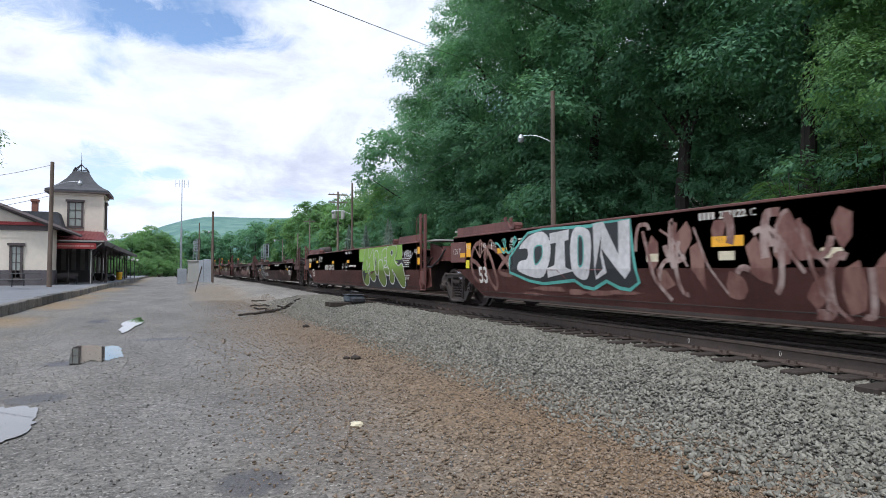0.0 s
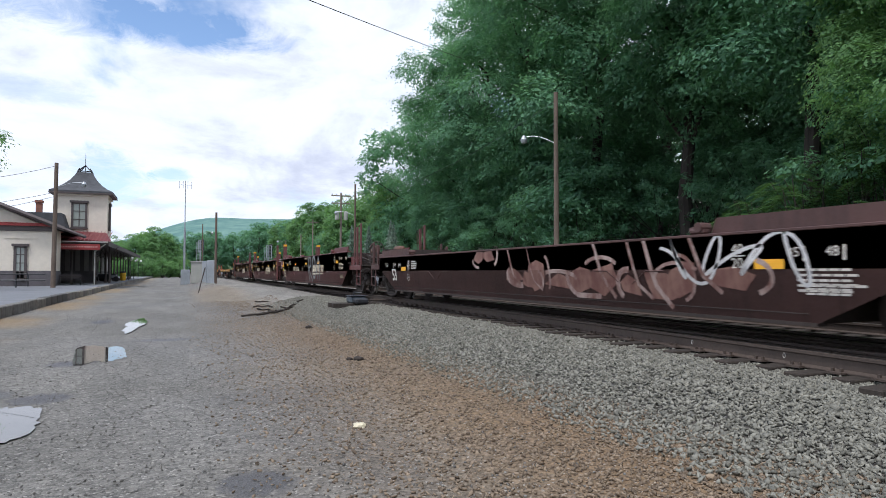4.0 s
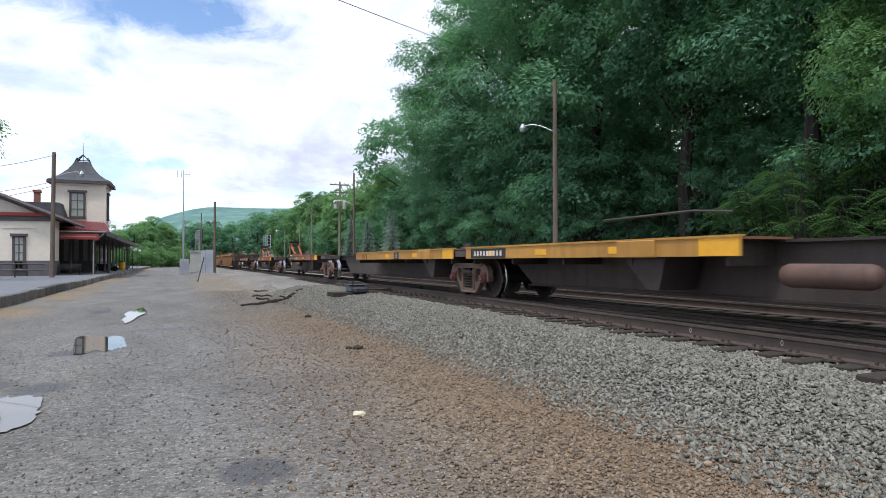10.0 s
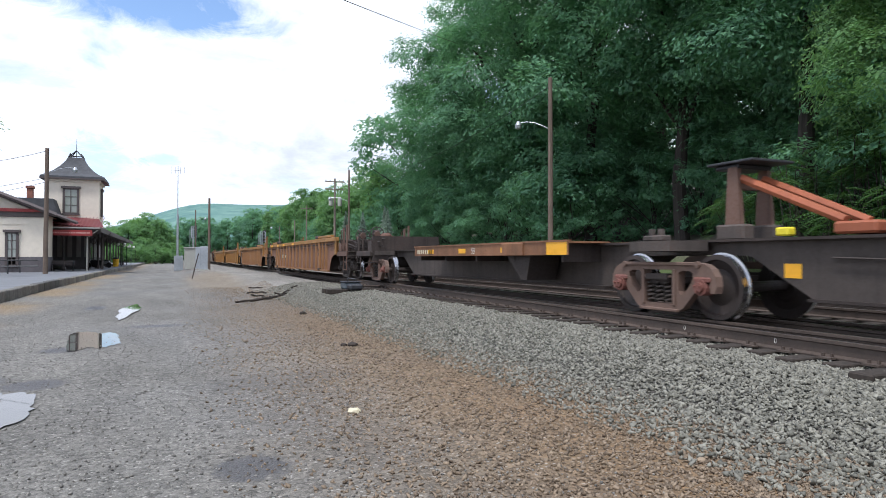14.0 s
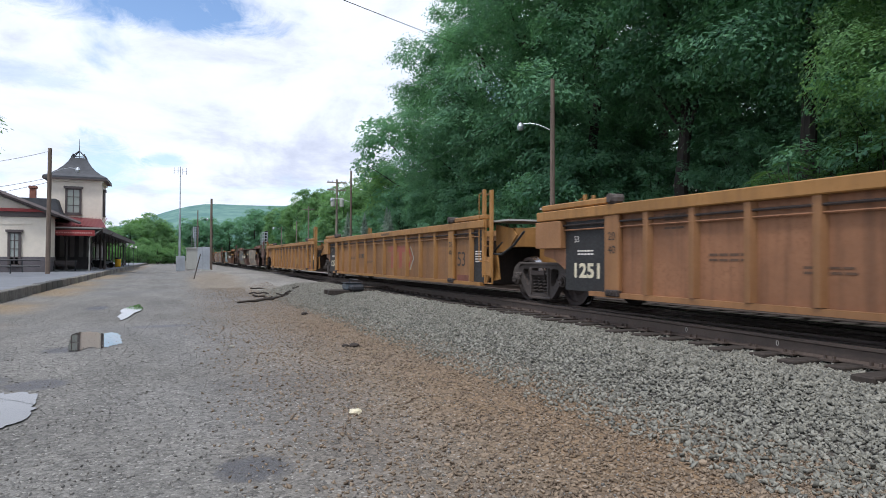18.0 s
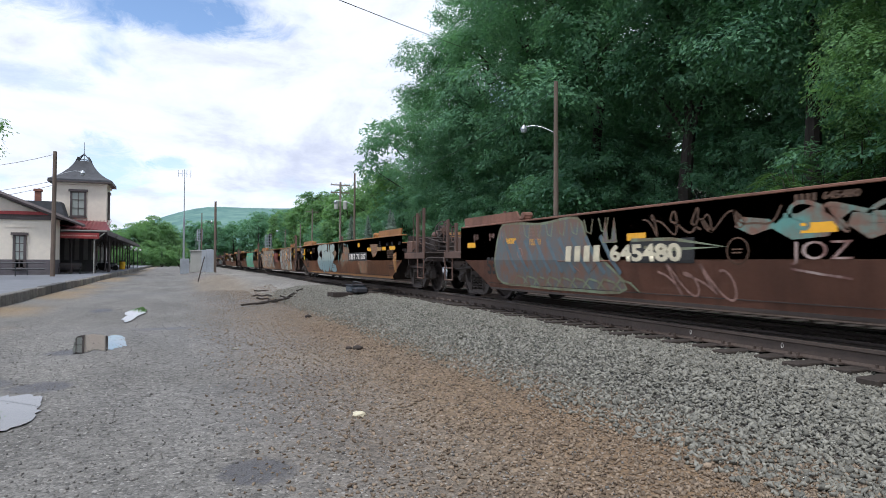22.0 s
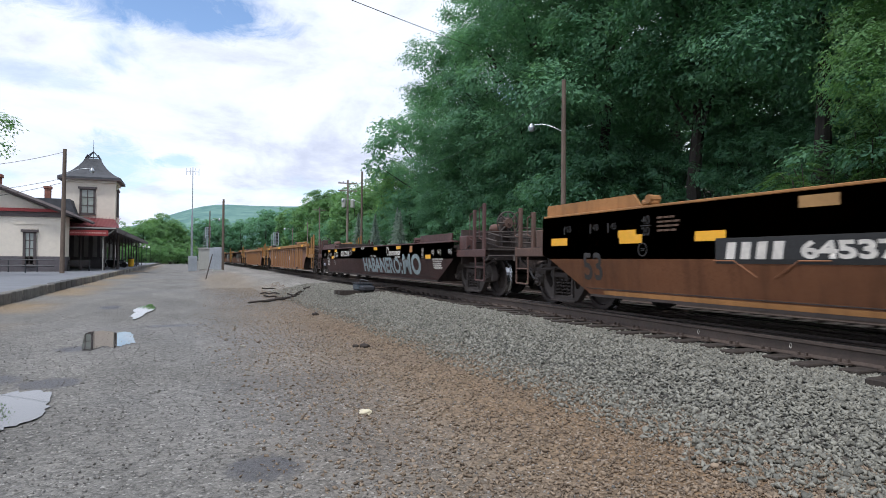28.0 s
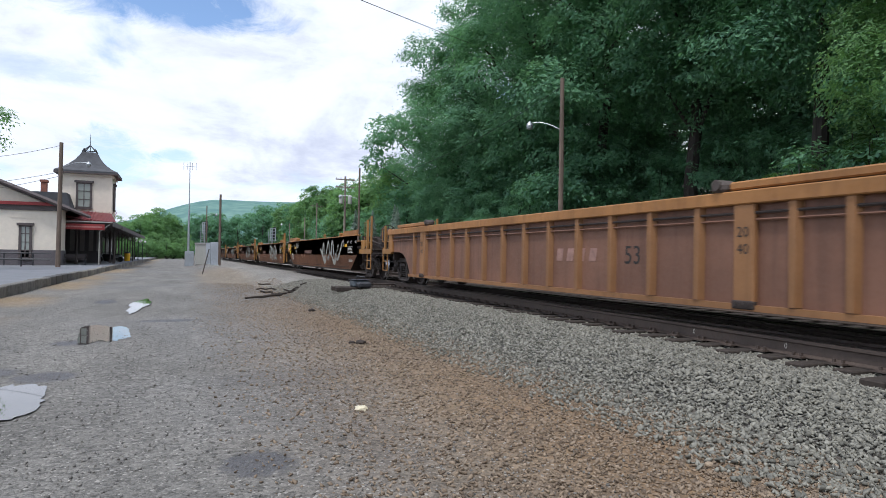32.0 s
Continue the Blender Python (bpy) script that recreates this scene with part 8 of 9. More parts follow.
def build_signals():
    signal_mast(14.6, 111, 6.0, "railway signal mast with round black targets and ladder")
    signal_mast(4.4, 132, 7.6, "railway signal mast beyond the equipment hut")
    m = thing("radio_mast", "tall thin steel radio mast with small antennas", "mast", m=pose(1.1, 95, float(ground_z(1.1, 95))))
    part("lower_tube", rod(bmesh.new(), (0, 0, -0.2), (0, 0, 7.5), 0.16, 10, 0.14), M_GALV, m)
    part("upper_tube", rod(bmesh.new(), (0, 0, 7.5), (0, 0, 14.2), 0.07, 8, 0.05), M_GALV, m)
    bm = bmesh.new()
    rod(bm, (-0.8, 0, 13.6), (0.8, 0, 13.6), 0.03, 6)
    for x in (-0.8, -0.3, 0.3, 0.8):
        rod(bm, (x, 0, 13.1), (x, 0, 14.1), 0.03, 6)
    part("antenna", bm, M_GALV, m)
    # hut and cabinets
    z = float(ground_z(2.6, 75))
    h = thing("equipment_hut", "beige steel railway equipment hut", "hut", m=pose(2.55, 76, z))
    part("body", B(-0.95, 0.95, -0.8, 0.8, -0.1, 2.2, bevel=0.03), M_GREYBOX, h)
    part("roof", B(-1.05, 1.05, -0.9, 0.9, 2.2, 2.32, bevel=0.02), M_GREYBOX, h)
    part("door", B(-0.2, 0.55, -0.83, -0.80, 0.1, 2.0), M_GREYBOX, h)
    part("vent", B(0.55, 0.85, -0.85, -0.80, 1.4, 1.9), M_DKSTEEL, h)
    z = float(ground_z(2.9, 60))
    c = thing("relay_cabinet", "tall grey steel relay cabinet with open door", "cabinet", m=pose(2.85, 60, z))
    part("body", B(-0.32, 0.32, -0.35, 0.35, 0.1, 2.1, bevel=0.02), M_GALV, c)
    part("door", B(-0.70, -0.33, -0.37, -0.34, 0.15, 2.05), M_GALV, c)
    part("foundation", B(-0.4, 0.4, -0.4, 0.4, -0.2, 0.1), M_GREYBOX, c)
    c = thing("relay_cabinet", "low grey steel relay cabinet beside the hut", "cabinet", m=pose(1.05, 80, float(ground_z(1.0, 80))))
    part("body", B(-0.5, 0.5, -0.4, 0.4, 0.0, 1.75, bevel=0.02), M_GALV, c)
    part("door", B(-0.42, 0.42, -0.42, -0.40, 0.1, 1.65), M_GALV, c)
    s = thing("leaning_stake", "thin rusty stake leaning beside the cabinets", "stake", m=pose(1.75, 48, float(ground_z(1.75, 48))))
    part("shaft", rod(bmesh.new(), (-0.25, 0, -0.1), (0.18, 0, 1.75), 0.035, 8), M_TRUCK, s)
    # switch machine by the turnout
    M_SWITCH = paint("slate_enamel", (0.085, 0.105, 0.12), 0.5, 0.5, 0.2)
    w = thing("switch_machine", "grey electric switch machine on timbers", "switch machine", m=pose(6.05, 22.3, 0.36))
    part("timber", B(-0.95, 1.3, -0.35, -0.1, -0.12, 0.03, bevel=0.01), M_TIE, w)
    part("timber", B(-0.95, 1.3, 0.25, 0.5, -0.12, 0.03, bevel=0.01), M_TIE, w)
    part("motor_case", B(-0.32, 0.28, -0.32, 0.32, 0.03, 0.27, bevel=0.05), M_SWITCH, w)
    part("gear_case", B(-0.25, 0.2, -0.85, -0.32, 0.03, 0.22, bevel=0.05), M_DKSTEEL, w)
    part("lid", B(-0.34, 0.30, -0.34, 0.34, 0.27, 0.30, bevel=0.01), M_DKSTEEL, w)
    part("crank", rods([(-0.15, -0.1, 0.29), (-0.15, -0.1, 0.42), (0.12, -0.22, 0.38)], 0.025), M_DKSTEEL, w)
    part("throw_rod", rods([(0.3, 0, 0.12), (2.6, 0, 0.12)], 0.03), M_RAIL, w)


build_signals()


# ---- station ----
PLAT = 0.37


def window_in(parent, x, y, z0, z1, w, axis="Y", cols=2, rows=3, trim=None):
    """A sash window on a wall that faces -Y (or +X): frame, panes, lintel and sill."""
    trim = trim or M_DKTRIM
    d = 0.12
    m = pose(x, y, 0) if axis == "Y" else pose(x, y, 0, 0, 0, 90)
    bm = bmesh.new()
    for s in (-1, 1):
        box(bm, s * w / 2 - 0.09, s * w / 2 + 0.09, -d, 0.0, z0, z1)
    box(bm, -w / 2, w / 2, -d, 0, z1 - 0.1, z1)
    box(bm, -w / 2, w / 2, -d, 0, z0, z0 + 0.1)
    f = part("window_frame", bm, trim, parent)
    f.matrix_basis = m
    part("lintel", B(-w / 2 - 0.22, w / 2 + 0.22, -d - 0.1, 0, z1, z1 + 0.2), trim, f)
    part("sill", B(-w / 2 - 0.15, w / 2 + 0.15, -d - 0.06, 0, z0 - 0.12, z0), trim, f)
    bm = bmesh.new()
    for i in range(1, cols):
        xx = -w / 2 + w * i / cols
        box(bm, xx - 0.035, xx + 0.035, -0.09, -0.02, z0 + 0.1, z1 - 0.1)
    for i in range(1, rows):
        zz = z0 + (z1 - z0) * i / rows
        box(bm, -w / 2, w / 2, -0.085, -0.02, zz - 0.03, zz + 0.03)
    part("muntins", bm, trim, f)
    part("pane", B(-w / 2, w / 2, -0.05, -0.03, z0 + 0.05, z1 - 0.05), M_PANE, f)


M_GLOBE = plain("white_glass", (0.75, 0.75, 0.72), 0.25, 0, 0.05)


def build_station():
    pl = thing("platform", "low asphalt station platform with a stone kerb", "platform", kind="structure")
    part("deck", B(-40, -5.45, 14, 260, -0.2, PLAT - 0.01), plain("platform_asphalt", (0.165, 0.172, 0.186), 0.85, 0, 0.15, 6.0), pl)
    rg = random.Random(2)
    km = [mesh_of("kerb_stone", B(-5.47, -5.18 + k * 0.012, 0.02, 1.48, -0.2, PLAT + 0.012 * (k - 1), bevel=0.03), m) for k, m in enumerate((plain("kerb_stone", (0.21, 0.195, 0.165), 0.9, 0, 0.35, 5.0, 0.4), plain("kerb_stone_dark", (0.15, 0.14, 0.125), 0.9, 0, 0.4, 5.0, 0.4), plain("kerb_tarred", (0.075, 0.072, 0.068), 0.8, 0, 0.3, 5.0, 0.4)))]
    for i in range(120):
        y = 14 + i * 1.5
        k = 2 if 31.5 < y < 37 else rg.choice((0, 1, 1, 1))
        part("kerb_stone", km[k], None, pl).matrix_basis = pose(rg.uniform(-0.03, 0.03), y, rg.uniform(-0.02, 0.02), 0, 0, rg.uniform(-0.8, 0.8))
    st = thing("station", "cream Victorian railway station with tower and canopy", "station building")
    E0, E1 = 59.0, 125.0          # near and far end along the track
    WX = -9.15                    # track-side wall
    # main block
    part("wall", B(-30, WX, E0, 63.0, PLAT, PLAT + 4.55), M_STUCCO, st)
    part("platform_wall", B(-30, -10.9, 63.0, E1, PLAT, PLAT + 4.5), M_SHADEWALL, st)
    part("wainscot", B(-30.05, WX + 0.05, E0 - 0.05, 63.05, PLAT - 0.05, PLAT + 1.2), M_WAINS, st, "dark purple-brown wainscot")
    part("wainscot", B(-30.05, -10.85, 63.1, E1, PLAT - 0.05, PLAT + 1.2), M_WAINS, st)
    gx = -19.5
    bm = bmesh.new()
    ridge = PLAT + 4.7 + (WX - gx) * 0.42
    pr = [(-30.0, PLAT + 4.6), (WX, PLAT + 4.6), (gx, ridge)]
    vs = [[bm.verts.new((x, y, z)) for x, z in pr] for y in (E0 + 0.02, E1)]
    bm.faces.new(vs[0][::-1])
    bm.faces.new(vs[1])
    for i in range(3):
        bm.faces.new((vs[0][i], vs[0][(i + 1) % 3], vs[1][(i + 1) % 3], vs[1][i]))
    part("gable", bm, M_STUCCO, st)
    part("frieze", B(-30.2, WX + 0.15, E0 - 0.14, E0, PLAT + 4.35, PLAT + 4.75), M_DKTRIM, st)
    part("cornice", B(-30.4, WX + 0.3, E0 - 0.3, E0, PLAT + 4.75, PLAT + 5.0), M_REDTRIM, st, "red painted cornice")
    part("panel_trim", B(-12.4, -10.2, E0 - 0.05, E0, PLAT + 3.75, PLAT + 3.85), M_STUCCO, st)
    for s in (-1, 1):
        x1 = gx + s * (WX - gx + 0.9)
        zr, ze = ridge + 0.35, ridge + 0.35 - (WX - gx + 0.9) * 0.42
        bm = bmesh.new()
        pr = [(gx, zr), (x1, ze), (x1, ze - 0.22), (gx, zr - 0.3)]
        vs = [[bm.verts.new((x, y, z)) for x, z in pr] for y in (E0 - 0.6, E1)]
        bm.faces.new(vs[0][::-1])
        bm.faces.new(vs[1])
        for i in range(4):
            bm.faces.new((vs[0][i], vs[0][(i + 1) % 4], vs[1][(i + 1) % 4], vs[1][i]))
        bmesh.ops.recalc_face_normals(bm, faces=bm.faces[:])
        part("roof", bm, M_SHINGLE, st)
        if s > 0:
            x2 = x1 + 1.45
            lip = bmesh.new()
            pr = [(x1, ze), (x2, ze - 0.61), (x2, ze - 0.80), (x1, ze - 0.22)]
            vs = [[lip.verts.new((x, y, z)) for x, z in pr] for y in (E0 - 0.6, E0 + 0.25)]
            lip.faces.new(vs[0][::-1])
            lip.faces.new(vs[1])
            for i in range(4):
                lip.faces.new((vs[0][i], vs[0][(i + 1) % 4], vs[1][(i + 1) % 4], vs[1][i]))
            bmesh.ops.recalc_face_normals(lip, faces=lip.faces[:])
            part("roof_lip", lip, M_SHINGLE, st)
            part("verge_board", rod(bmesh.new(), (x1, E0 - 0.64, ze - 0.12), (x2, E0 - 0.64, ze - 0.72), 0.13, 4), M_DKTRIM, st)
        a, b = Vector((gx, E0 - 0.64, zr - 0.2)), Vector((x1, E0 - 0.64, ze - 0.14))
        part("verge_board", rod(bmesh.new(), a, b, 0.19, 4), M_DKTRIM, st)
    window_in(st, -11.3, E0, PLAT + 0.5, PLAT + 3.13, 0.72, cols=2, rows=4)
    for x, y, z in ((-14.4, 84, ridge - 2.7), (-14.25, E0 + 3, ridge - 4.0)):
        part("chimney", B(x - 0.3, x + 0.3, y - 0.3, y + 0.3, z, z + 2.6, bevel=0.02), M_BRICK, st, "red brick chimney")
        part("chimney_cap", B(x - 0.4, x + 0.4, y - 0.4, y + 0.4, z + 2.6, z + 2.9, bevel=0.04), M_BRICK, st)
    # tower
    tx0, tx1, ty0, ty1 = -10.4, -6.15, 68.2, 72.6
    tz0, tz1 = 4.3, 9.0
    part("tower_wall", B(tx0, tx1, ty0, ty1, tz0, tz1), M_STUCCO, st)
    for x in (tx0, tx1):
        part("corner_board", B(x - 0.12, x + 0.06, ty0 - 0.06, ty0 + 0.12, tz0, tz1), M_STUCCO, st)
    part("tower_frieze", B(tx0 - 0.15, tx1 + 0.15, ty0 - 0.15, ty1 + 0.15, tz1 - 0.35, tz1), M_STUCCO, st)
    window_in(st, -8.45, ty0, 5.65, 8.0, 1.15, cols=2, rows=3)
    window_in(st, tx1, 70.4, 5.65, 8.0, 0.9, "X", cols=2, rows=3)
    # bell-cast tower roof
    bm = bmesh.new()
    rings = []
    cx, cy = (tx0 + tx1) / 2, (ty0 + ty1) / 2
    hw = (tx1 - tx0) / 2
    for z, k in ((tz1 - 0.05, 1.24), (tz1 + 0.12, 1.24), (tz1 + 0.42, 0.98), (tz1 + 0.8, 0.76), (tz1 + 1.3, 0.54), (tz1 + 1.8, 0.38), (tz1 + 2.15, 0.30)):
        rings.append([bm.verts.new((cx + a * hw * k, cy + b * hw * k, z)) for a, b in ((-1, -1), (1, -1), (1, 1), (-1, 1))])
    for p, q in zip(rings, rings[1:]):
        for i in range(4):
            bm.faces.new((p[i], p[(i + 1) % 4], q[(i + 1) % 4], q[i]))
    bm.faces.new(rings[0][::-1])
    bm.faces.new(rings[-1])
    tr = part("tower_roof", bm, M_SHINGLE, st, "grey bell-cast tower roof")
    part("eave_board", B(cx - hw * 1.25, cx + hw * 1.25, cy - hw * 1.25, cy + hw * 1.25, tz1 - 0.16, tz1 - 0.04), M_DKTRIM, tr)
    bm = bmesh.new()
    z = tz1 + 2.15
    rod(bm, (cx, cy, z), (cx, cy, z + 1.9), 0.04, 6, 0.015)
    for a in (-1, 1):
        for b in (-1, 1):
            rod(bm, (cx + a * 0.6, cy + b * 0.6, z), (cx + a * 0.45, cy + b * 0.45, z + 0.38), 0.06, 5)
            rod(bm, (cx + a * 0.6, cy + b * 0.6, z + 0.05), (cx, cy, z + 0.75), 0.055, 5)
    for a, b in ((-1, -1), (1, -1), (1, 1), (-1, 1)):
        c, d = (b * -1 if a == b else a), (b if a != b else b)
        rod(bm, (cx + a * 0.6, cy + b * 0.6, z + 0.1), (cx - b * 0.6, cy + a * 0.6, z + 0.1), 0.05, 5)
    part("finial", bm, M_DKSTEEL, tr, "wrought iron roof cresting with spike")
    # canopy
    c0, c1, ex, wx = 63.2, 118.0, -5.55, WX
    ez, iz = 4.05, 4.75
    bm = bmesh.new()
    pr = [(ex, ez), (ex, ez + 0.14), (wx - 2.0, iz + 0.14), (wx - 2.0, iz)]
    vs = [[bm.verts.new((x, y, z)) for x, z in pr] for y in (c0 + 1.2, c1)]
    bm.faces.new(vs[0][::-1])
    bm.faces.new(vs[1])
    for i in range(4):
        bm.faces.new((vs[0][i], vs[0][(i + 1) % 4], vs[1][(i + 1) % 4], vs[1][i]))
    bmesh.ops.recalc_face_normals(bm, faces=bm.faces[:])
    cn = part("canopy_roof", bm, M_REDROOF, st, "red standing-seam canopy roof")
    # hipped end of the canopy with its seams
    bm = bmesh.new()
    q = [bm.verts.new(p) for p in ((ex, c0, ez + 0.1), (wx - 0.4, c0, ez + 0.1), (wx - 0.4, ty0, 5.35), (tx1, ty0, 5.2), (ex, c0 + 3.0, ez + 0.28))]
    bm.faces.new(q)
    part("canopy_hip", bm, M_REDROOF, cn)
    sm = mesh_of("seam", B(-0.02, 0.02, 0, 1.0, 0, 0.05), M_REDROOF)
    for i in range(12):
        x = ex - 0.1 - i * (ex - wx) / 12
        a, b = Vector((x, c0, ez + 0.12)), Vector((x, ty0, 5.3))
        s = part("seam", sm, M_REDROOF, cn)
        s.matrix_basis = Matrix.Translation(a) @ (b - a).to_track_quat("Y", "Z").to_matrix().to_4x4() @ Matrix.Diagonal((1, (b - a).length, 1, 1))
    part("canopy_fascia", B(ex - 0.03, ex + 0.05, c0, c1, ez - 0.28, ez + 0.16), M_DKTRIM, cn)
    part("canopy_fascia", B(wx - 0.4, ex, c0 - 0.05, c0 + 0.03, ez + 0.02, ez + 0.13), M_GREYBOX, cn)
    part("canopy_soffit", B(wx - 1.7, ex, c0 + 0.1, c1, ez - 0.06, ez - 0.02), M_DKTRIM, cn)
    sg = part("station_sign", B(wx - 0.30, ex - 0.62, c0 - 0.10, c0 - 0.04, ez - 0.62, ez - 0.12), M_REDTRIM, cn, "long red station name board")
    bm = bmesh.new()
    rr = random.Random(4)
    x = wx - 0.1
    while x < ex - 0.85:
        w = rr.uniform(0.07, 0.11)
        box(bm, x, x + w, c0 - 0.106, c0 - 0.10, ez - 0.43, ez - 0.31)
        x += w + 0.045
    part("sign_lettering", bm, M_SIGNW, sg)
    pm = None
    ys = [65.4 + i * 4.8 for i in range(11)]
    for i, y in enumerate(ys):
        for x in ((-6.75, -8.6) if y < 67 or y > 74 else (-6.0,)):
            bm = rod(bmesh.new(), (x, y, PLAT), (x, y, ez), 0.075, 8)
            box(bm, x - 0.12, x + 0.12, y - 0.12, y + 0.12, PLAT, PLAT + 0.35)
            p = part("canopy_post", bm, M_DKTRIM, st)
            bm = bmesh.new()
            rod(bm, (x, y, ez - 0.9), (x + 0.75, y, ez - 0.1), 0.045, 6)
            rod(bm, (x, y, ez - 0.9), (x - 0.6, y, ez - 0.1), 0.045, 6)
            part("bracket", bm, M_DKTRIM, p)
    part("downpipe", rods([(-5.75, c0 + 0.1, ez - 0.1), (-6.6, c0 + 0.3, ez - 0.75), (-6.6, c0 + 0.3, PLAT)], 0.05, 8), M_GREYBOX, st)
    # doors and windows under the canopy
    for y in (78, 84, 90, 96, 102, 108):
        part("door", B(-10.9, -10.82, y - 0.6, y + 0.6, PLAT, PLAT + 2.6), M_DKTRIM, st)
        part("window", B(-10.9, -10.83, y + 1.8, y + 3.0, PLAT + 1.0, PLAT + 2.8), M_PANE, st)
    # full-height wainscot colour puts the porch's shade into this back wall
    part("porch_wall", B(-10.9, -7.6, 74.6, 74.9, PLAT, 4.2), M_WAINS, st)
    for x in (-10.2, -9.3, -8.5, -7.8):
        part("porch_pilaster", B(x - 0.2, x + 0.2, 74.5, 74.6, PLAT + 1.2, 4.0), M_SHADEWALL, st)
    bm = bmesh.new()
    pr = [(-18.5, PLAT + 4.4), (-8.95, PLAT + 4.4), (-9.6, PLAT + 6.45), (-17.0, PLAT + 6.45)]
    vs = [[bm.verts.new((x, y, z)) for x, z in pr] for y in (66.0, 100.0)]
    for q in (vs[0][::-1], vs[1]):
        bm.faces.new(q)
    for i in range(4):
        bm.faces.new((vs[0][i], vs[0][(i + 1) % 4], vs[1][(i + 1) % 4], vs[1][i]))
    part("cross_roof", bm, M_SHINGLE, st)
    # ramp railing
    f = thing("ramp_railing", "dark iron pipe railing beside the station ramp", "railing", m=pose(0, 0, PLAT))
    for x0, x1, y in ((-20, -8.7, 53.6), (-20, -9.3, 57.6)):
        for z in (0.5, 0.95):
            part("pipe_rail", rod(bmesh.new(), (x0, y, z - 0.35 * (z > 9)), (x1, y, z), 0.045, 6), M_DKSTEEL, f)
        x = x0
        while x <= x1 + 0.01:
            part("baluster", rod(bmesh.new(), (x, y, -0.05), (x, y, 0.95), 0.045, 6), M_DKSTEEL, f)
            x += 1.9
    bn = thing("bench", "dark slatted bench under the station canopy", "bench", m=pose(-8.3, 62.2, PLAT))
    for i in range(3):
        part("seat_slat", B(-0.9, 0.9, -0.2 + i * 0.14, -0.1 + i * 0.14, 0.43, 0.46), M_DKTRIM, bn)
    for i in range(3):
        part("back_slat", B(-0.9, 0.9, 0.24, 0.27, 0.55 + i * 0.13, 0.64 + i * 0.13), M_DKTRIM, bn)
    for x in (-0.8, 0.8):
        part("leg", slab([(-0.2, -0.0), (-0.12, 0.0), (-0.1, 0.42), (0.22, 0.42), (0.28, 0.92), (0.24, 0.92), (0.16, 0.38), (0.2, 0.0), (0.12, 0.0), (0.1, 0.36), (-0.2, 0.36)], x - 0.03, x + 0.03), M_DKSTEEL, bn)
    for x, y, col in ((-7.6, 80.5, M_DKSTEEL), (-7.0, 82.5, M_GALV), (-7.4, 85.0, M_DKSTEEL)):
        mb = thing("motorcycle", "dark motorcycle parked under the station canopy", "motorcycle", "parked motorcycles", pose(x, y, PLAT, 0, 0, 70))
        for sy in (-0.72, 0.72):
            w = part("wheel", lathe([(-0.06, 0.22), (-0.06, 0.31), (0.06, 0.31), (0.06, 0.22)], 18, "X"), M_BLACK, mb)
            w.matrix_basis = pose(0, sy, 0.31)
        part("body", slab([(-0.75, 0.62), (-0.3, 0.45), (0.3, 0.40), (0.45, 0.75), (0.25, 0.92), (-0.1, 0.78), (-0.8, 0.80)], -0.14, 0.14), col, mb)
        part("fork", rods([(0, 0.72, 0.31), (0, 0.45, 1.0)], 0.04), M_GALV, mb)
        part("handlebar", rods([(-0.38, 0.3, 1.08), (0, 0.45, 1.0), (0.38, 0.3, 1.08)], 0.02), M_DKSTEEL, mb)
        part("seat", B(-0.13, 0.13, -0.7, 0.05, 0.78, 0.87, bevel=0.03), M_BLACK, mb)
    for y in (96.0, 108.0, 120.0):
        lp = thing("platform_lamp", "dark lamp post with two white globes on the platform", "lamp post", "platform lamps", pose(-5.9, y, PLAT))
        part("post", rod(bmesh.new(), (0, 0, -0.05), (0, 0, 2.9), 0.05, 8), M_DKSTEEL, lp)
        part("crossbar", rod(bmesh.new(), (-0.4, 0, 2.75), (0.4, 0, 2.75), 0.03, 6), M_DKSTEEL, lp)
        for sx in (-0.4, 0.4):
            g = part("globe", lathe([(2.78, 0.05), (2.84, 0.15), (2.98, 0.19), (3.12, 0.14), (3.17, 0.04)], 14, "Z"), M_GLOBE, lp, "white glass globe", smooth=True)
            g.matrix_basis = pose(sx, 0, 0)
    for x, y, z in ((-6.6, 100, 0),):
        b = thing("trash_barrel", "yellow plastic trash barrel on the platform", "barrel", m=pose(-6.3, 92, PLAT))
        part("body", lathe([(0, 0.3), (0.05, 0.33), (0.95, 0.36), (1.0, 0.34)], 16, "Z"), plain("yellow_plastic", (0.75, 0.42, 0.02), 0.5), b)
        part("lid", lathe([(1.0, 0.36), (1.06, 0.36), (1.18, 0.2), (1.2, 0.05)], 16, "Z"), M_BLACK, b)


build_station()


# ---- water and loose things ----
def puddle(x, y, rx, ry, rot, seed, label):
    rng = np.random.default_rng(seed)
    n = 90
    bm = bmesh.new()
    ph = rng.uniform(0, math.tau, 6)
    vs = []
    for i in range(n):
        a = i * math.tau / n
        k = 1 + sum(0.13 / (j * 0.45 + 0.7) * math.sin((j + 2) * a + ph[j]) for j in range(6)) + rng.uniform(-0.07, 0.07)
        p = Vector((rx * k * math.cos(a), ry * k * math.sin(a), 0))
        p.rotate(Euler((0, 0, rot)))
        vs.append(bm.verts.new((x + p.x, y + p.y, WATER)))
    bm.faces.new(vs)
    ob = new("puddle", mesh_of("puddle", bm, M_WATER))
    tagged(ob, label, "puddle", "rain puddles")


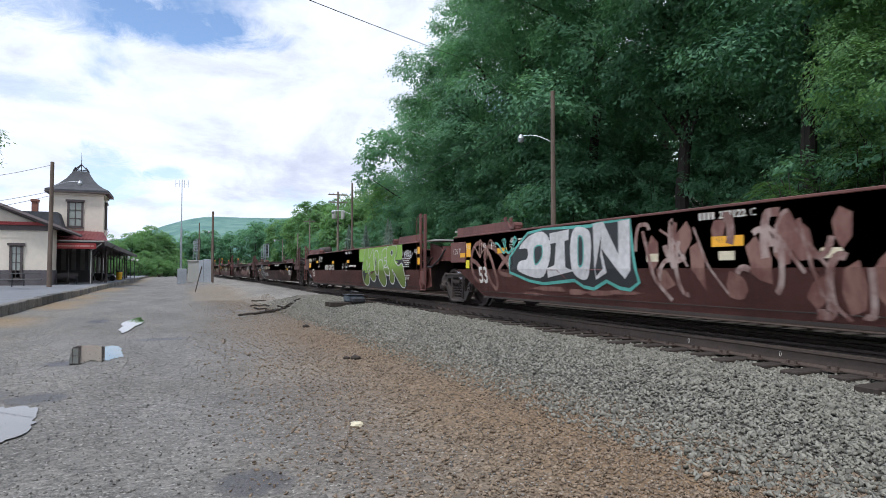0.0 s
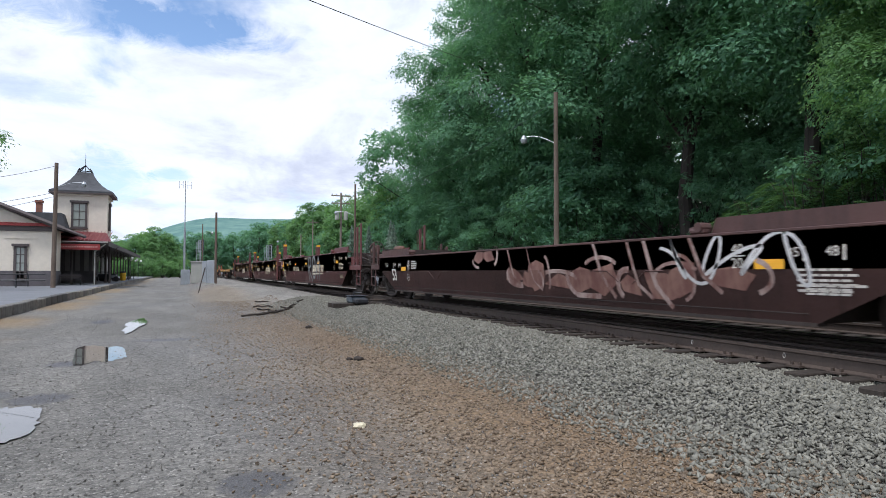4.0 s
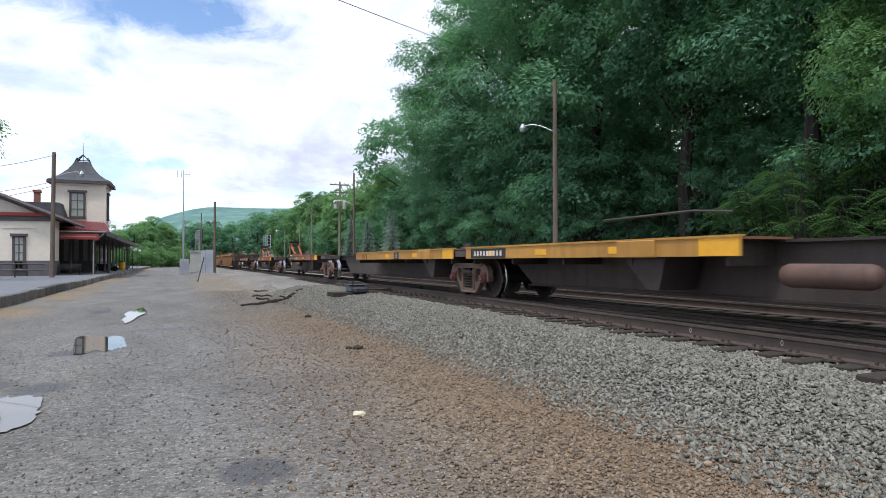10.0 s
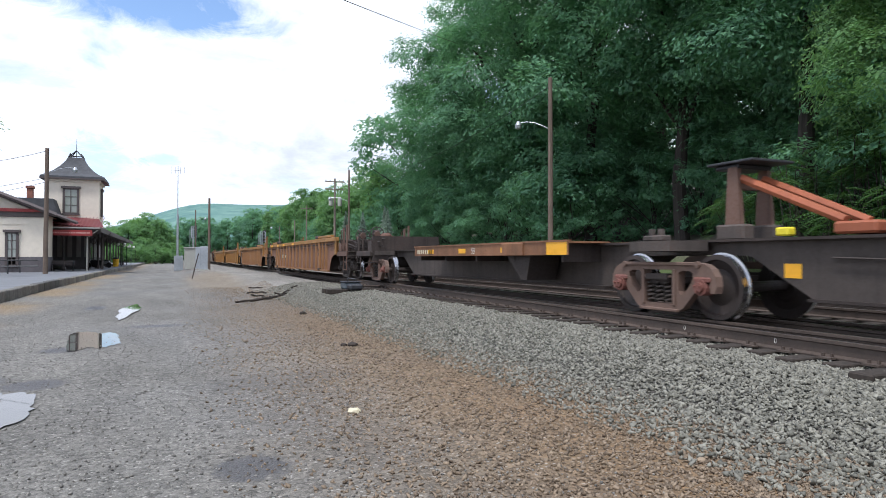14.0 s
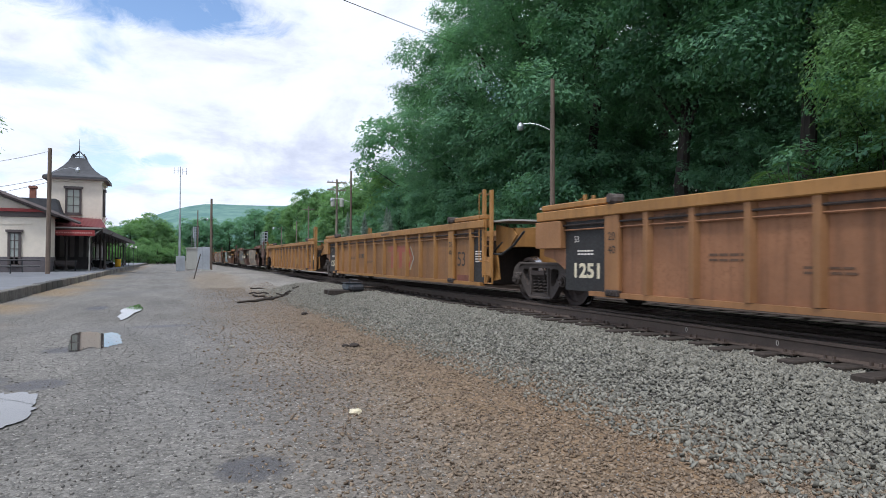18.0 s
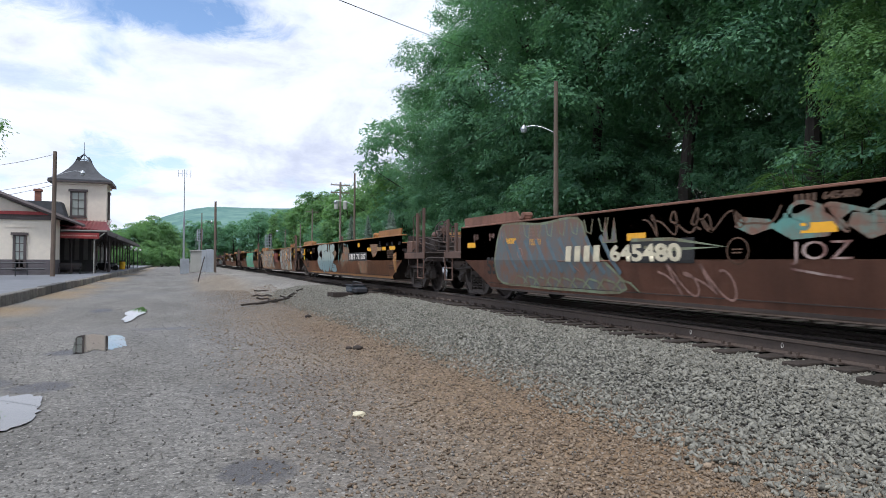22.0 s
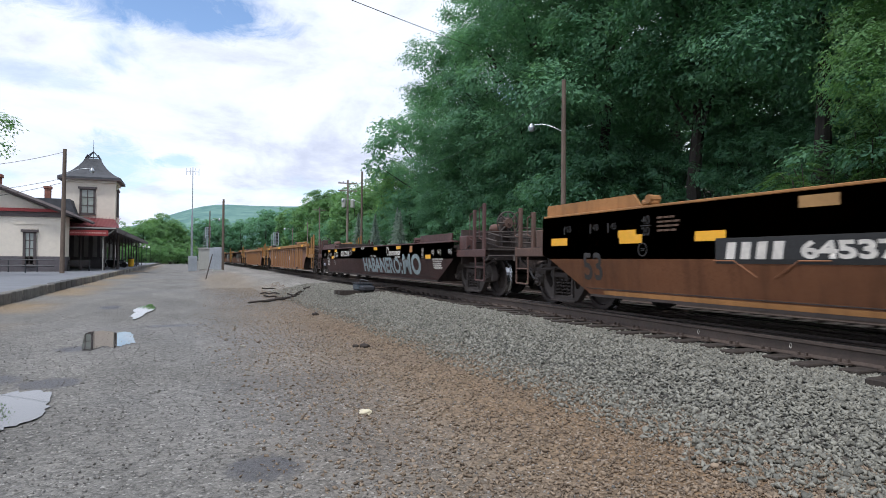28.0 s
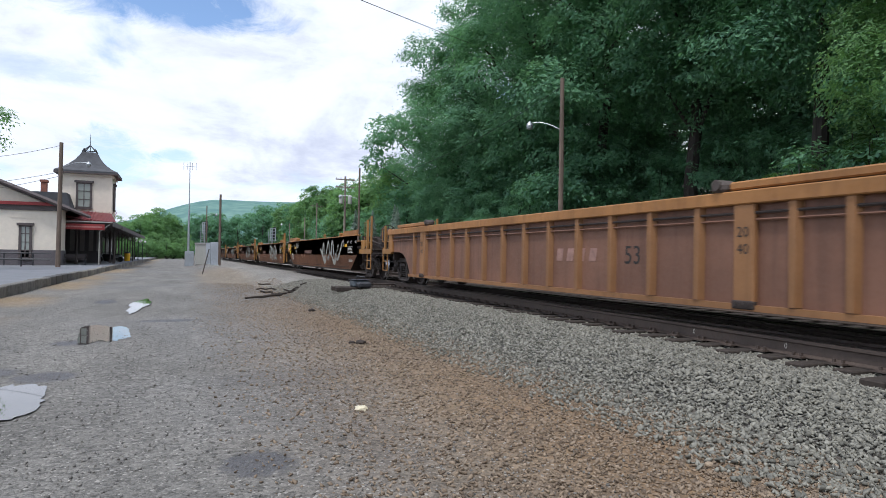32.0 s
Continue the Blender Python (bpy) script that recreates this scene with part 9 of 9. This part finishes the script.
WATER = 0.017
mw = Mat("rain_water", 0.02)
mw.color((0.035, 0.032, 0.028))
mw.b.inputs["IOR"].default_value = 1.8
mw.b.inputs["Specular IOR Level"].default_value = 1.0
M_WATER = mw.m
puddle(-1.02, 20.0, 0.24, 2.3, -0.06, 1, "narrow puddle reflecting white sky")
puddle(-1.27, 13.1, 0.38, 1.60, 0.10, 2, "puddle reflecting the station tower")
puddle(-1.96, 7.08, 0.66, 1.30, 0.06, 3, "large puddle reflecting the sky")




def litter():
    """Loose pieces lying about on the yard."""
    rg = random.Random(9)

    def rock(name, x, y, s, mat, label, cat):
        bm = bmesh.new()
        bmesh.ops.create_icosphere(bm, subdivisions=2, radius=1.0)
        for v in bm.verts:
            v.co *= 1 + 0.28 * noise.noise(v.co * 1.7 + Vector((x, y, 0)))
            v.co = Vector((v.co.x * s, v.co.y * s * 0.8, v.co.z * s * 0.5))
        ob = new(name, mesh_of(name, bm, mat))
        ob.location = (x, y, float(ground_z(x, y)) + s * 0.3)
        tagged(ob, label, cat)

    rock("stone", 1.66, 6.0, 0.065, M_CARD, "pale rounded stone on the gravel", "stone")
    rock("stone", 0.95, 11.3, 0.05, M_STONE, "small grey stone on the yard", "stone")
    rock("clod", 2.88, 10.5, 0.09, M_TIE, "dark clod of dirt on the gravel", "clod")
    rock("clod", 2.75, 10.6, 0.06, M_TIE, "dark clod of dirt on the gravel", "clod")
    rock("clod", 3.3, 17.0, 0.10, M_TIE, "dark clod of dirt on the gravel", "clod")
    rock("stone", 3.62, 3.55, 0.04, M_PEBBLE, "tan stone on the gravel", "stone")
    for i, (x, y, l, r) in enumerate(((2.5, 22.4, 1.1, 35), (3.0, 22.9, 1.2, 50), (3.35, 23.7, 1.3, 62), (3.75, 24.6, 1.4, 66), (4.15, 25.6, 1.3, 70), (4.55, 26.6, 1.4, 64), (5.0, 27.8, 1.5, 68), (3.2, 23.3, 0.7, 100), (4.3, 26.0, 0.8, 20), (3.4, 27.5, 0.8, -20), (3.9, 31.0, 0.9, 10), (3.1, 25.2, 0.6, 30))):
        z = float(ground_z(x, y))
        a = radians(r)
        pts = [(x + (k - 0.5) * l * math.cos(a) + rg.uniform(-0.05, 0.05), y + (k - 0.5) * l * math.sin(a) + rg.uniform(-0.1, 0.1), z + rg.uniform(0.02, 0.09)) for k in (0, 0.25, 0.5, 0.75, 1)]
        tagged(new("driftwood", mesh_of("driftwood", rods(pts, 0.035, 6), M_TIE)), "dark broken branch lying on the ground", "branch", "broken branches")


litter()
stones("ballast_stones", 85000, lambda r, n: 3.45 + r.beta(1.9, 0.95, n) * 3.4, near(1.8, 30.0, 2.0), (0.024, 0.060), M_STONE, "loose angular grey ballast stones beside the track", 1, 0.25, 0.02, 0.70)
stones("gravel", 40000, lambda r, n: 0.2 + r.beta(2.2, 1.1, n) * 4.4, near(2.4, 34.0, 2.9), (0.012, 0.042), M_PEBBLE, "small tan gravel scattered over the yard", 2, 0.25, 0.0, 0.6)
stones("gravel", 13000, lambda r, n: -3.6 + r.beta(1.3, 1.6, n) * 7.0, near(2.4, 26.0, 2.6), (0.008, 0.026), M_PEBBLE2, "small grey gravel scattered over the yard", 3)


# ---- movement ----
def motions():
    for car, u in CARS:
        walk(car, [(t, pose(TRACK_X, u - SPEED * t, RAIL_Z)) for t in (0.0, 8.0, 16.0, 24.0, 32.0)])
    spin = math.degrees(SPEED / WR)
    for w, u, m in WHEELS:
        t0, t1 = max(0.0, (u - 38.0) / SPEED), min(32.0, (u - 1.0) / SPEED)
        rows = []
        if t1 > t0:
            f0, f1 = math.ceil(t0 * 30), math.floor(t1 * 30)
            rows = [(f / 30, m @ pose(0, 0, 0, (spin * (f - f0) / 30) % 360, 0, 0)) for f in range(f0, f1 + 1)]
        if not rows or rows[0][0] > 0.04:
            rows.insert(0, (0.0, rows[0][1] if rows else m))
        if rows[-1][0] < 31.96:
            rows.append((32.0, rows[-1][1]))
        walk(w, rows)


motions()
